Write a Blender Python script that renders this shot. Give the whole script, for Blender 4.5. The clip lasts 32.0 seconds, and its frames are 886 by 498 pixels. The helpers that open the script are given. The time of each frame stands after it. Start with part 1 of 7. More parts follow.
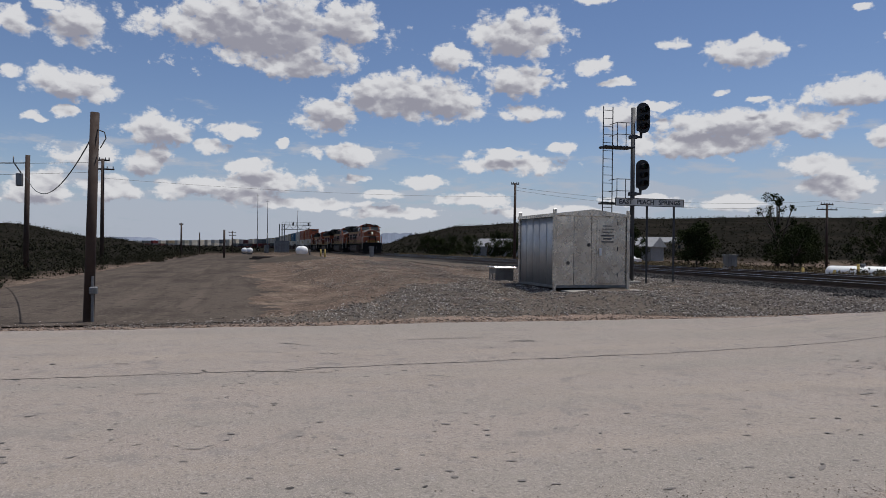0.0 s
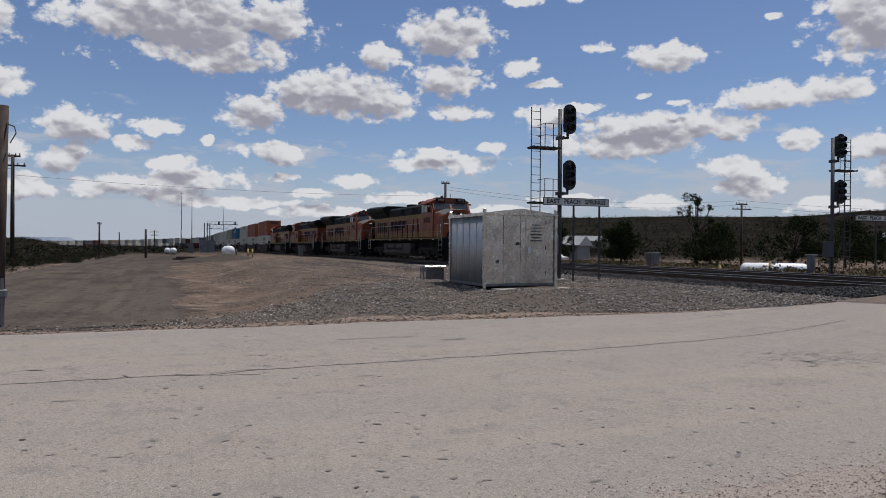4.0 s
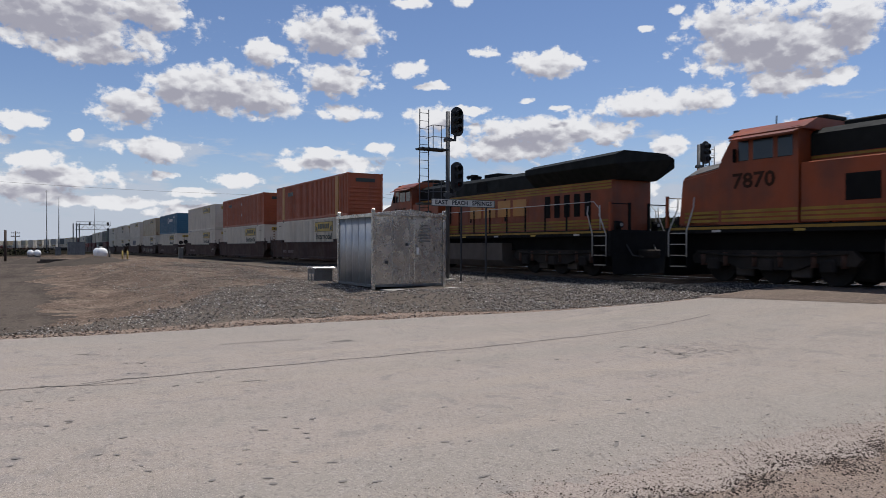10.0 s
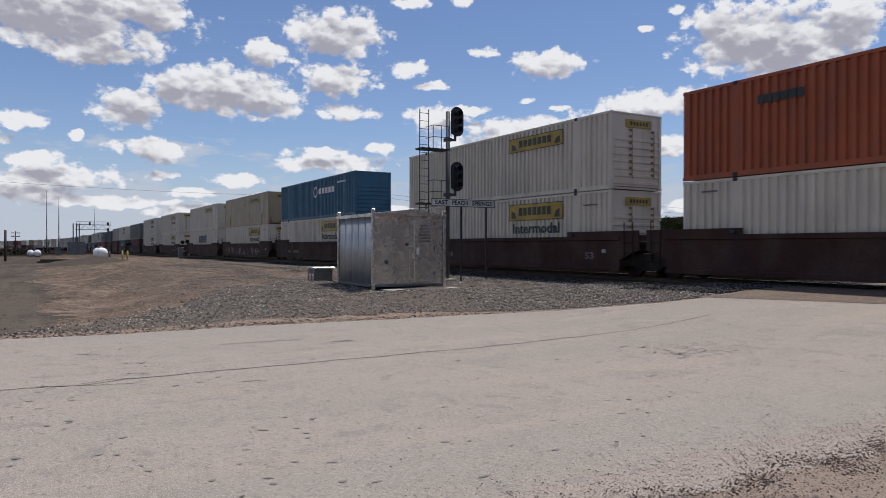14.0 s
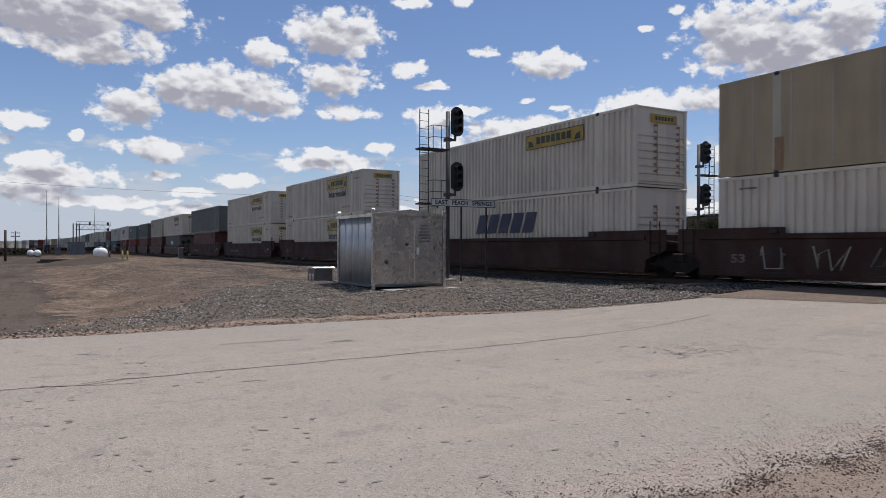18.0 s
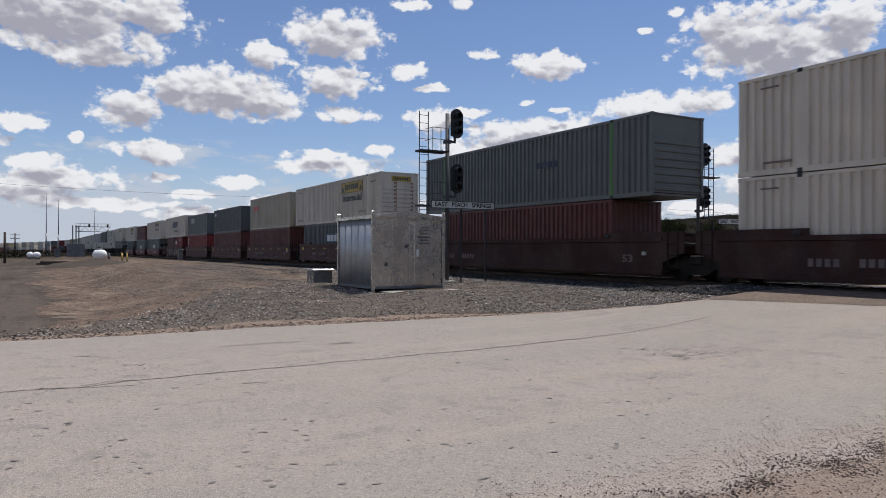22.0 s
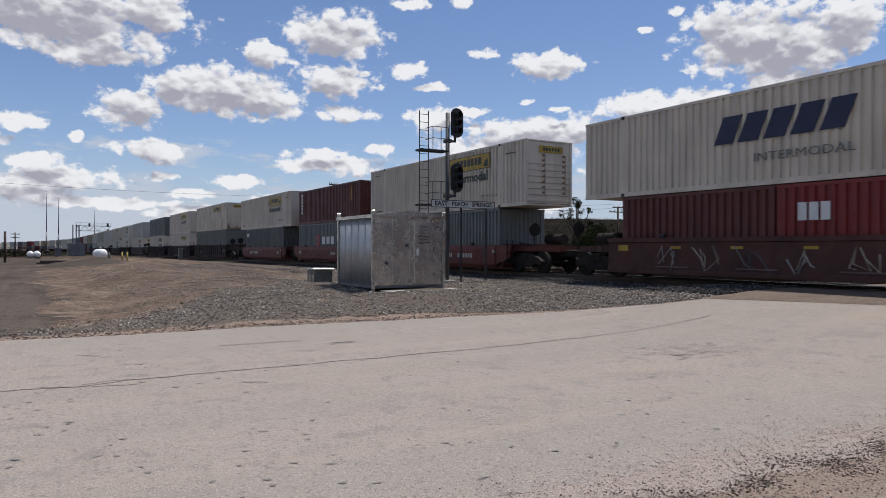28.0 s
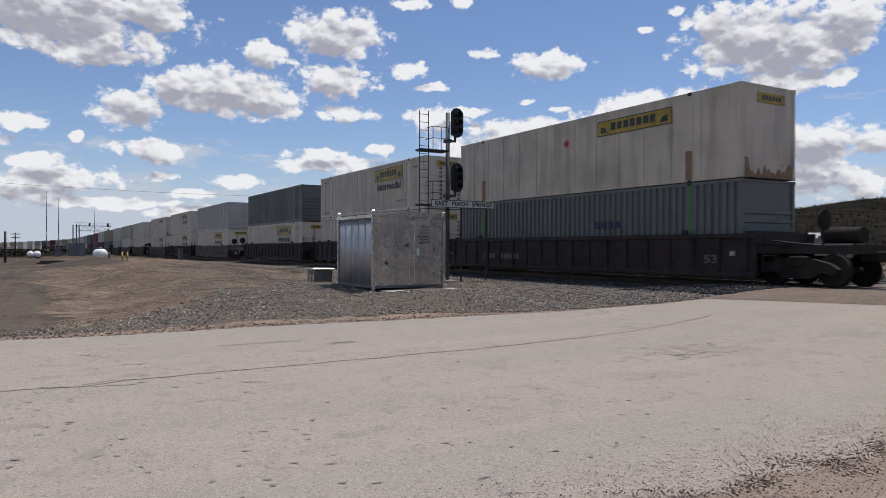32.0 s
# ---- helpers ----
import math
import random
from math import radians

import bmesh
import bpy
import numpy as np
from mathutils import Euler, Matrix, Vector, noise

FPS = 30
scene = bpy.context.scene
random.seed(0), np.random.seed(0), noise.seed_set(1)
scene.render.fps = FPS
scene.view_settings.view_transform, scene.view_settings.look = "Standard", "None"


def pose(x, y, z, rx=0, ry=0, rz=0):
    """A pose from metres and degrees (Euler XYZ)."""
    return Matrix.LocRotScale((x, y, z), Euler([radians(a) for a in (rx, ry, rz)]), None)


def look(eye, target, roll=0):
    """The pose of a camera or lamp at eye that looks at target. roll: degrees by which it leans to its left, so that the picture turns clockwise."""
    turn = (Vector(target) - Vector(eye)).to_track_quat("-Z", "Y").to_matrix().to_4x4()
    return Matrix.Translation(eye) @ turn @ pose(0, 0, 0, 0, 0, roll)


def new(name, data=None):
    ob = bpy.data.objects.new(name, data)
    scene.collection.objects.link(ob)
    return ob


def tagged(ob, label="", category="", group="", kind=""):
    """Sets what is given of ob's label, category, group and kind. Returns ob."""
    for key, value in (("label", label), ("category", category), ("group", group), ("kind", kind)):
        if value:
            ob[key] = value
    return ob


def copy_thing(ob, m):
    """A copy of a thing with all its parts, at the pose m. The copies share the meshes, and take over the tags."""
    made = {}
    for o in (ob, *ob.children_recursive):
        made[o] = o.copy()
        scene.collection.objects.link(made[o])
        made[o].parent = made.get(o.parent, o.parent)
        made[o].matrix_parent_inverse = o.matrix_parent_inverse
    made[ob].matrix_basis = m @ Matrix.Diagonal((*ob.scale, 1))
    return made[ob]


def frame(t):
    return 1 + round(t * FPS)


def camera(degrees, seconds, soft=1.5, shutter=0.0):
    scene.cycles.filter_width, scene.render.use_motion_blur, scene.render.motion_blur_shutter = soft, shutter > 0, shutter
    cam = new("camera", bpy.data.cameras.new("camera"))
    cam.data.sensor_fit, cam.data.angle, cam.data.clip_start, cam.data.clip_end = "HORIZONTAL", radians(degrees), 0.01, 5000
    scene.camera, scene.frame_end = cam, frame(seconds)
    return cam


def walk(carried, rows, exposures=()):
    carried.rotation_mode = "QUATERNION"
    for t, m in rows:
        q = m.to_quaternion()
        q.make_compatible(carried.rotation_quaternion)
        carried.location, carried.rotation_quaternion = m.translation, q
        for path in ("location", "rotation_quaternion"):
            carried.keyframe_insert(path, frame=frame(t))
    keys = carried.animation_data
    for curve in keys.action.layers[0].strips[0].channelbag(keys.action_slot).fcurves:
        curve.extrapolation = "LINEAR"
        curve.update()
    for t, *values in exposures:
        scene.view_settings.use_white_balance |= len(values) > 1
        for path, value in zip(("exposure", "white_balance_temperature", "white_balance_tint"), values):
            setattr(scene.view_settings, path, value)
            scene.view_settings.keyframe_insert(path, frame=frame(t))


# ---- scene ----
cam = camera(63.86, 32.0, 0.85, 0.12)


def aim(yaw, pitch, roll):
    """The tripod head: turn from +y to the left, tilt up and lean, in degrees."""
    return pose(0, 0, 1.6, 90 + pitch, 0, yaw) @ pose(0, 0, 0, 0, 0, roll)


walk(cam, [
    (0.0, aim(74.39, -0.245, 0.60)), (0.5, aim(73.52, -0.262, 0.54)), (1.0, aim(73.18, -0.285, 0.52)),
    (1.5, aim(72.42, -0.295, 0.45)), (2.0, aim(71.55, -0.305, 0.41)), (2.5, aim(70.52, -0.290, 0.40)),
    (3.0, aim(70.35, -0.298, 0.42)), (3.5, aim(70.34, -0.295, 0.42)), (4.5, aim(65.6, -0.22, 0.35)),
    (5.5, aim(60.44, -0.150, 0.28)), (6.0, aim(59.85, -0.156, 0.23)), (6.5, aim(59.84, -0.158, 0.22)),
    (10.0, aim(59.88, -0.165, 0.17)), (14.0, aim(59.88, -0.165, 0.17)), (20.5, aim(59.88, -0.165, 0.17)),
    (21.0, aim(59.87, -0.07, 0.17)), (21.5, aim(59.86, -0.01, 0.17)), (22.5, aim(59.84, 0.0, 0.17)),
    (23.0, aim(59.84, 0.06, 0.17)), (23.5, aim(59.84, -0.07, 0.17)), (27.0, aim(59.86, -0.07, 0.17)),
    (32.0, aim(59.87, -0.07, 0.17)),
], [(0.0, -0.42), (3.5, -0.38), (6.0, -0.27), (9.0, -0.16), (12.0, -0.12), (20.0, -0.09), (32.0, -0.06)])

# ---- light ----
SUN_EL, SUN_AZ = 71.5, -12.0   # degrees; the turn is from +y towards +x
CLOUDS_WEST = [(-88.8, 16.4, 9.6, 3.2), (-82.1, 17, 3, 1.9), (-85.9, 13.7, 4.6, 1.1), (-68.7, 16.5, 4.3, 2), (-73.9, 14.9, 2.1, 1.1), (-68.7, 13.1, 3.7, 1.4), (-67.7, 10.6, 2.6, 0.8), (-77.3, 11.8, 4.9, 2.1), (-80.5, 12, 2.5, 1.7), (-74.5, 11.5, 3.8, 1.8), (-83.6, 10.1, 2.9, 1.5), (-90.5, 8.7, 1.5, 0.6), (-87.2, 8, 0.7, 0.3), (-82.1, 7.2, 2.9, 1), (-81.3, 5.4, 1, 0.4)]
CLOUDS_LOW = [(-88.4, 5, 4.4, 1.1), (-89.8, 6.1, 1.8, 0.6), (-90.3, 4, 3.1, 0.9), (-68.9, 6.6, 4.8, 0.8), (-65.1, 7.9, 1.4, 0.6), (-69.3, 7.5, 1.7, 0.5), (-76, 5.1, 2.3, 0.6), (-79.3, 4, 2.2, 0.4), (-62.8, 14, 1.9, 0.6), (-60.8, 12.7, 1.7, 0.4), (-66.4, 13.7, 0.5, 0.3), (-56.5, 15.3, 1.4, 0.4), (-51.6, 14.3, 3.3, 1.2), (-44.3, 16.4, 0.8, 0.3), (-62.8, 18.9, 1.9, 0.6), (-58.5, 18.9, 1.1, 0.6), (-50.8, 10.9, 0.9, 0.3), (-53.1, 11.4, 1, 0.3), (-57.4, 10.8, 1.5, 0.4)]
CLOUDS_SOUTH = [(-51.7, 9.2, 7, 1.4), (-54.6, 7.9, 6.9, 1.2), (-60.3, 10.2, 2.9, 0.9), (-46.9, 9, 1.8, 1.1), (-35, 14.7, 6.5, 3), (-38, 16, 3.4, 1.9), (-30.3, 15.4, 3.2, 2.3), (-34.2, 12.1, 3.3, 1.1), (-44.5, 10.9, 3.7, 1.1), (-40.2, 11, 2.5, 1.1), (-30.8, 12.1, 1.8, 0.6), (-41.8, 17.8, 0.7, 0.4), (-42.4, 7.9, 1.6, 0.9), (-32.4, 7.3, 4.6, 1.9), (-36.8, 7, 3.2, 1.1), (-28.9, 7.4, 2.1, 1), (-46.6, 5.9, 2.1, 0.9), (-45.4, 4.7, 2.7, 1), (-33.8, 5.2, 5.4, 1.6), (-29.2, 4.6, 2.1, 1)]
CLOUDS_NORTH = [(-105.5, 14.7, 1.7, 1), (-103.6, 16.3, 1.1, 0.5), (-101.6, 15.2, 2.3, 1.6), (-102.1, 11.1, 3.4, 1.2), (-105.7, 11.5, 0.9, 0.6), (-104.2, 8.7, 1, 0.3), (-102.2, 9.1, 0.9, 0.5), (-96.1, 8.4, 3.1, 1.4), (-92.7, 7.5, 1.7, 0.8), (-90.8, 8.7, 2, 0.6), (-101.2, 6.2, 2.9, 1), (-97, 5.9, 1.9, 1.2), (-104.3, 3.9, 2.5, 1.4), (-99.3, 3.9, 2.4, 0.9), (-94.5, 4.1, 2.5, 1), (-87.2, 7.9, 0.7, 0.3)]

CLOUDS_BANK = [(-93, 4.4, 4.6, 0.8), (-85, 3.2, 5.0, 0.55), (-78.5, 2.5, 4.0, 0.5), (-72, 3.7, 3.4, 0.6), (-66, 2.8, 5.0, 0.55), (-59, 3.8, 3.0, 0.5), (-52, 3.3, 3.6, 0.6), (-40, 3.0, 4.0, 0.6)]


def sky():
    world = bpy.data.worlds.new("world")
    scene.world = world
    world.use_nodes = True
    nt = world.node_tree
    nt.nodes.clear()
    N, L = nt.nodes.new, nt.links.new

    def m(op, a, b=None, c=None, clamp=False):
        n = N("ShaderNodeMath")
        n.operation, n.use_clamp = op, clamp
        for i, v in enumerate((a, b, c)):
            if v is None:
                continue
            if isinstance(v, (int, float)):
                n.inputs[i].default_value = v
            else:
                L(v, n.inputs[i])
        return n.outputs[0]

    geo = N("ShaderNodeTexCoord")
    sep = N("ShaderNodeSeparateXYZ")
    L(geo.outputs["Generated"], sep.inputs[0])
    az = m("MULTIPLY", m("ARCTAN2", sep.outputs[0], sep.outputs[1]), 180 / math.pi)
    el = m("MULTIPLY", m("ARCSINE", sep.outputs[2]), 180 / math.pi)
    comb = N("ShaderNodeCombineXYZ")
    L(az, comb.inputs[0])
    L(el, comb.inputs[1])
    flat = comb.outputs[0]

    # ragged billows: two noises in degrees
    def fbm(scale, detail, rough, vec, z):
        n = N("ShaderNodeTexNoise")
        n.noise_dimensions = "3D"
        mp = N("ShaderNodeVectorMath")
        mp.operation = "ADD"
        L(vec, mp.inputs[0])
        mp.inputs[1].default_value = (0, 0, z)
        L(mp.outputs[0], n.inputs["Vector"])
        n.inputs["Scale"].default_value = scale
        n.inputs["Detail"].default_value = detail
        n.inputs["Roughness"].default_value = rough
        return n.outputs["Fac"]

    def vec(op, a, b):
        v = N("ShaderNodeVectorMath")
        v.operation = op
        for i, x in enumerate((a, b)):
            if isinstance(x, tuple):
                v.inputs[i].default_value = x
            else:
                L(x, v.inputs[i])
        return v.outputs[0]

    def swirl(scale, detail, amount, z):
        """A ragged drift of the outline, in degrees."""
        n = N("ShaderNodeTexNoise")
        L(vec("MULTIPLY", vec("ADD", flat, (0, 0, z)), (1.0, 1.7, 1.0)), n.inputs["Vector"])
        n.inputs["Scale"].default_value, n.inputs["Detail"].default_value, n.inputs["Roughness"].default_value = scale, detail, 0.62
        return vec("MULTIPLY", vec("SUBTRACT", n.outputs["Color"], (0.5, 0.5, 0.5)), (amount, amount * 0.62, 0))

    drifted = vec("ADD", flat, swirl(0.30, 2.0, 2.0, 3.0))
    blown = vec("ADD", drifted, swirl(1.0, 3.0, 0.5, 11.0))

    def billow(scale, vecin):
        """Cauliflower heads: 1 on a head's middle, 0 in the creases."""
        v = N("ShaderNodeTexVoronoi")
        v.feature, v.voronoi_dimensions = "SMOOTH_F1", "2D"
        v.inputs["Scale"].default_value = scale
        v.inputs["Smoothness"].default_value = 0.45
        v.inputs["Detail"].default_value, v.inputs["Roughness"].default_value = 0.0, 0.5
        L(vec("MULTIPLY", vecin, (1.0, 1.25, 1.0)), v.inputs["Vector"])
        return m("SUBTRACT", 1.0, v.outputs["Distance"])

    heads = vec("ADD", flat, swirl(0.8, 3.0, 1.3, 5.0))
    puff = billow(0.5, heads)
    lit = m("SUBTRACT", puff, billow(0.5, vec("ADD", heads, (0.15, 0.6, 0))))
    puff2 = billow(1.25, heads)
    lit2 = m("SUBTRACT", puff2, billow(1.25, vec("ADD", heads, (0.08, 0.26, 0))))
    wisp = fbm(1.1, 4, 0.6, flat, 9.0)
    curl = fbm(3.6, 5, 0.66, vec("MULTIPLY", flat, (0.8, 1.2, 1.0)), 15.0)

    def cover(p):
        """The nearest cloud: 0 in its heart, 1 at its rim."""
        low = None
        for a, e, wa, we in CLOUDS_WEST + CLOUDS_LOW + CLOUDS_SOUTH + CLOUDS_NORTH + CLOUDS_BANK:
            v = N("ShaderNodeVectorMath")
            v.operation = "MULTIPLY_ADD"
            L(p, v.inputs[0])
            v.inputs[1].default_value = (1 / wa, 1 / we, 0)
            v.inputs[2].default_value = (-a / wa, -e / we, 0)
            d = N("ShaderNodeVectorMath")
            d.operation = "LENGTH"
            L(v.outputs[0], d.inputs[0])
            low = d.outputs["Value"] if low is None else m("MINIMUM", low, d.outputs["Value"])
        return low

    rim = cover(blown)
    # outside the camera's sweep the same broken cumulus goes on
    gen = fbm(0.07, 6, 0.55, flat, 21.0)
    away = m("GREATER_THAN", m("ABSOLUTE", m("ADD", az, 61.0)), 48.0)
    away = m("MAXIMUM", away, m("GREATER_THAN", el, 22.5))
    far = m("MULTIPLY_ADD", gen, -7.0, 4.9)
    rim = m("MINIMUM", rim, m("ADD", far, m("MULTIPLY", m("SUBTRACT", 1.0, away), 9.0)))
    dens = m("ADD", m("ADD", m("SUBTRACT", 1.00, rim), m("MULTIPLY_ADD", puff, 0.65, -0.40)), m("ADD", m("ADD", m("MULTIPLY_ADD", wisp, 0.8, -0.39), m("MULTIPLY_ADD", curl, 0.55, -0.28)), m("MULTIPLY_ADD", puff2, 0.34, -0.21)))
    alpha = N("ShaderNodeMapRange")
    alpha.interpolation_type = "SMOOTHSTEP"
    L(dens, alpha.inputs[0])
    alpha.inputs[1].default_value, alpha.inputs[2].default_value = -0.06, 0.32
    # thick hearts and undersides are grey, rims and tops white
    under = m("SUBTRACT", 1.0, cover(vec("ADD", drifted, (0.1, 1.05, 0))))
    shade = N("ShaderNodeMapRange")
    shade.interpolation_type = "SMOOTHSTEP"
    lumps = fbm(0.35, 5, 0.6, vec("MULTIPLY", flat, (1.0, 1.5, 1.0)), 40.0)
    thick = m("ADD", m("MULTIPLY", m("MAXIMUM", under, -0.6), 0.98), m("MULTIPLY", dens, 0.22))
    L(m("ADD", m("ADD", thick, m("ADD", m("MULTIPLY_ADD", lumps, 0.4, -0.2), m("MULTIPLY_ADD", curl, 0.14, -0.07))), m("ADD", m("MULTIPLY", lit, -1.0), m("MULTIPLY", lit2, -0.55))), shade.inputs[0])
    shade.inputs[1].default_value, shade.inputs[2].default_value = -0.08, 1.0
    ramp = N("ShaderNodeMix")
    ramp.data_type = "RGBA"
    L(shade.outputs[0], ramp.inputs[0])
    ramp.inputs["A"].default_value = (0.88, 0.885, 0.915, 1)
    ramp.inputs["B"].default_value = (0.39, 0.39, 0.465, 1)
    cloud = N("ShaderNodeBackground")
    L(ramp.outputs["Result"], cloud.inputs[0])
    cloud.inputs[1].default_value = 1.0

    st = N("ShaderNodeTexSky")
    st.sky_type, st.sun_disc = "NISHITA", False
    st.sun_elevation, st.sun_rotation = radians(SUN_EL), radians(SUN_AZ)
    st.altitude, st.air_density, st.dust_density, st.ozone_density = 1450, 1.2, 0.3, 2.0
    blue = N("ShaderNodeBackground")
    L(vec("MULTIPLY", st.outputs[0], (0.95, 0.97, 1.13)), blue.inputs[0])
    blue.inputs[1].default_value = 0.095
    hazef = N("ShaderNodeMapRange")
    hazef.interpolation_type = "SMOOTHSTEP"
    L(m("ADD", el, m("MULTIPLY_ADD", gen, 8.0, -4.0)), hazef.inputs[0])
    hazef.inputs[1].default_value, hazef.inputs[2].default_value = 9.0, -1.0
    hazef.inputs[3].default_value, hazef.inputs[4].default_value = 0.0, 0.8
    veil = N("ShaderNodeBackground")
    veil.inputs[0].default_value = (0.42, 0.50, 0.655, 1)
    mix0 = N("ShaderNodeMixShader")
    L(hazef.outputs[0], mix0.inputs[0])
    L(blue.outputs[0], mix0.inputs[1])
    L(veil.outputs[0], mix0.inputs[2])
    # long pale cloud banks low in the distance
    bank = N("ShaderNodeMapRange")
    bank.interpolation_type = "SMOOTHSTEP"
    L(m("ADD", fbm(1.0, 6, 0.6, vec("MULTIPLY", flat, (0.16, 0.62, 1.0)), 60.0), m("MULTIPLY", el, -0.028)), bank.inputs[0])
    bank.inputs[1].default_value, bank.inputs[2].default_value = 0.31, 0.45
    bank.inputs[3].default_value, bank.inputs[4].default_value = 0.0, 0.75
    pale = N("ShaderNodeBackground")
    pale.inputs[0].default_value = (0.54, 0.59, 0.69, 1)
    mixb = N("ShaderNodeMixShader")
    L(bank.outputs[0], mixb.inputs[0])
    L(mix0.outputs[0], mixb.inputs[1])
    L(pale.outputs[0], mixb.inputs[2])
    mix0 = mixb
    mix1 = N("ShaderNodeMixShader")
    L(alpha.outputs[0], mix1.inputs[0])
    L(mix0.outputs[0], mix1.inputs[1])
    L(cloud.outputs[0], mix1.inputs[2])
    out = N("ShaderNodeOutputWorld")
    L(mix1.outputs[0], out.inputs[0])


sky()
sun = new("sun", bpy.data.lights.new("sun", "SUN"))
sun.data.energy, sun.data.angle, sun.data.color = 4.9, radians(0.6), (1.0, 0.965, 0.92)
_s = Vector((math.cos(radians(SUN_EL)) * math.sin(radians(SUN_AZ)), math.cos(radians(SUN_EL)) * math.cos(radians(SUN_AZ)), math.sin(radians(SUN_EL))))
sun.matrix_world = look(_s * 100, (0, 0, 0))

# ---- tools for materials and meshes ----
def paint(name, base, rough=0.6, metal=0.0, var=0.25, scale=1.2, grain=0.12, gscale=45.0, bump=0.0, streak=0.0, tint=None, spec=0.5, random_amount=0.0):
    """A worn surface: broad stains, fine grain, vertical streaks and relief, in metres."""
    mt = bpy.data.materials.new(name)
    mt.use_nodes = True
    nt = mt.node_tree
    N, L = nt.nodes.new, nt.links.new
    b = nt.nodes["Principled BSDF"]
    b.inputs["Roughness"].default_value, b.inputs["Metallic"].default_value = rough, metal
    b.inputs["Specular IOR Level"].default_value = spec
    tc = N("ShaderNodeTexCoord")

    def tex(sc, detail, stretch=None):
        n = N("ShaderNodeTexNoise")
        n.inputs["Scale"].default_value, n.inputs["Detail"].default_value = sc, detail
        src = tc.outputs["Object"]
        if stretch:
            mp = N("ShaderNodeMapping")
            mp.inputs["Scale"].default_value = stretch
            L(src, mp.inputs[0])
            src = mp.outputs[0]
        L(src, n.inputs["Vector"])
        return n.outputs["Fac"]

    def ramp(fac, lo, hi, a, bb):
        r = N("ShaderNodeMapRange")
        L(fac, r.inputs[0])
        for i, v in enumerate((lo, hi, a, bb)):
            r.inputs[i + 1].default_value = v
        return r.outputs[0]

    def mixc(fac, a, c):
        x = N("ShaderNodeMix")
        x.data_type = "RGBA"
        if isinstance(fac, float):
            x.inputs[0].default_value = fac
        else:
            L(fac, x.inputs[0])
        for k, v in (("A", a), ("B", c)):
            if isinstance(v, tuple):
                x.inputs[k].default_value = (*v[:3], 1)
            else:
                L(v, x.inputs[k])
        return x.outputs["Result"]

    base = tuple(base)
    other = tint or tuple(c * 0.45 for c in base)
    col = mixc(ramp(tex(scale, 6), 0.42, 0.72, 0.0, min(1.0, var * 2)), base, other)
    g = tex(gscale, 3)
    col = mixc(ramp(g, 0.3, 0.7, 0.0, grain * 2), col, tuple(min(1, c * 1.35) for c in base))
    col = mixc(ramp(tex(gscale * 1.7, 2), 0.5, 0.75, 0.0, grain * 2), col, tuple(c * 0.5 for c in base))
    if streak:
        col = mixc(ramp(tex(2.2, 5, (1, 1, 0.12)), 0.48, 0.72, 0.0, streak), col, tuple(c * 0.35 + 0.02 for c in (base[0], base[1] * 0.9, base[2] * 0.8)))
    if random_amount:
        oi = N("ShaderNodeObjectInfo")
        col = mixc(ramp(oi.outputs["Random"], 0, 1, 0.0, random_amount), col, tuple(c * 0.4 for c in base))
    L(col, b.inputs["Base Color"])
    L(ramp(tex(scale * 2.3, 4), 0.3, 0.7, max(0.05, rough - 0.12 * (1 - 0.8 * metal)), min(1, rough + 0.12 * (1 - 0.8 * metal))), b.inputs["Roughness"])
    if bump:
        bp = N("ShaderNodeBump")
        bp.inputs["Strength"].default_value, bp.inputs["Distance"].default_value = 0.6, bump
        L(g, bp.inputs["Height"])
        L(bp.outputs[0], b.inputs["Normal"])
    return mt


def speckle(mt, scale, dark, light, much=0.10):
    """Sharp dark and pale grains over a finished paint."""
    nt = mt.node_tree
    N, L = nt.nodes.new, nt.links.new
    b = nt.nodes["Principled BSDF"]
    tc = N("ShaderNodeTexCoord")
    for k, (c, sc) in enumerate(((dark, scale), (light, scale * 1.3))):
        src = b.inputs["Base Color"].links[0].from_socket
        n, r, x = N("ShaderNodeTexNoise"), N("ShaderNodeMapRange"), N("ShaderNodeMix")
        n.inputs["Scale"].default_value, n.inputs["Detail"].default_value = sc, 1.5
        L(tc.outputs["Object"], n.inputs["Vector"])
        L(n.outputs["Fac"], r.inputs[0])
        r.inputs[1].default_value, r.inputs[2].default_value = 0.66 - much, 0.76 - much
        x.data_type = "RGBA"
        L(r.outputs[0], x.inputs[0])
        L(src, x.inputs["A"])
        x.inputs["B"].default_value = (*c, 1)
        L(x.outputs["Result"], b.inputs["Base Color"])
    return mt


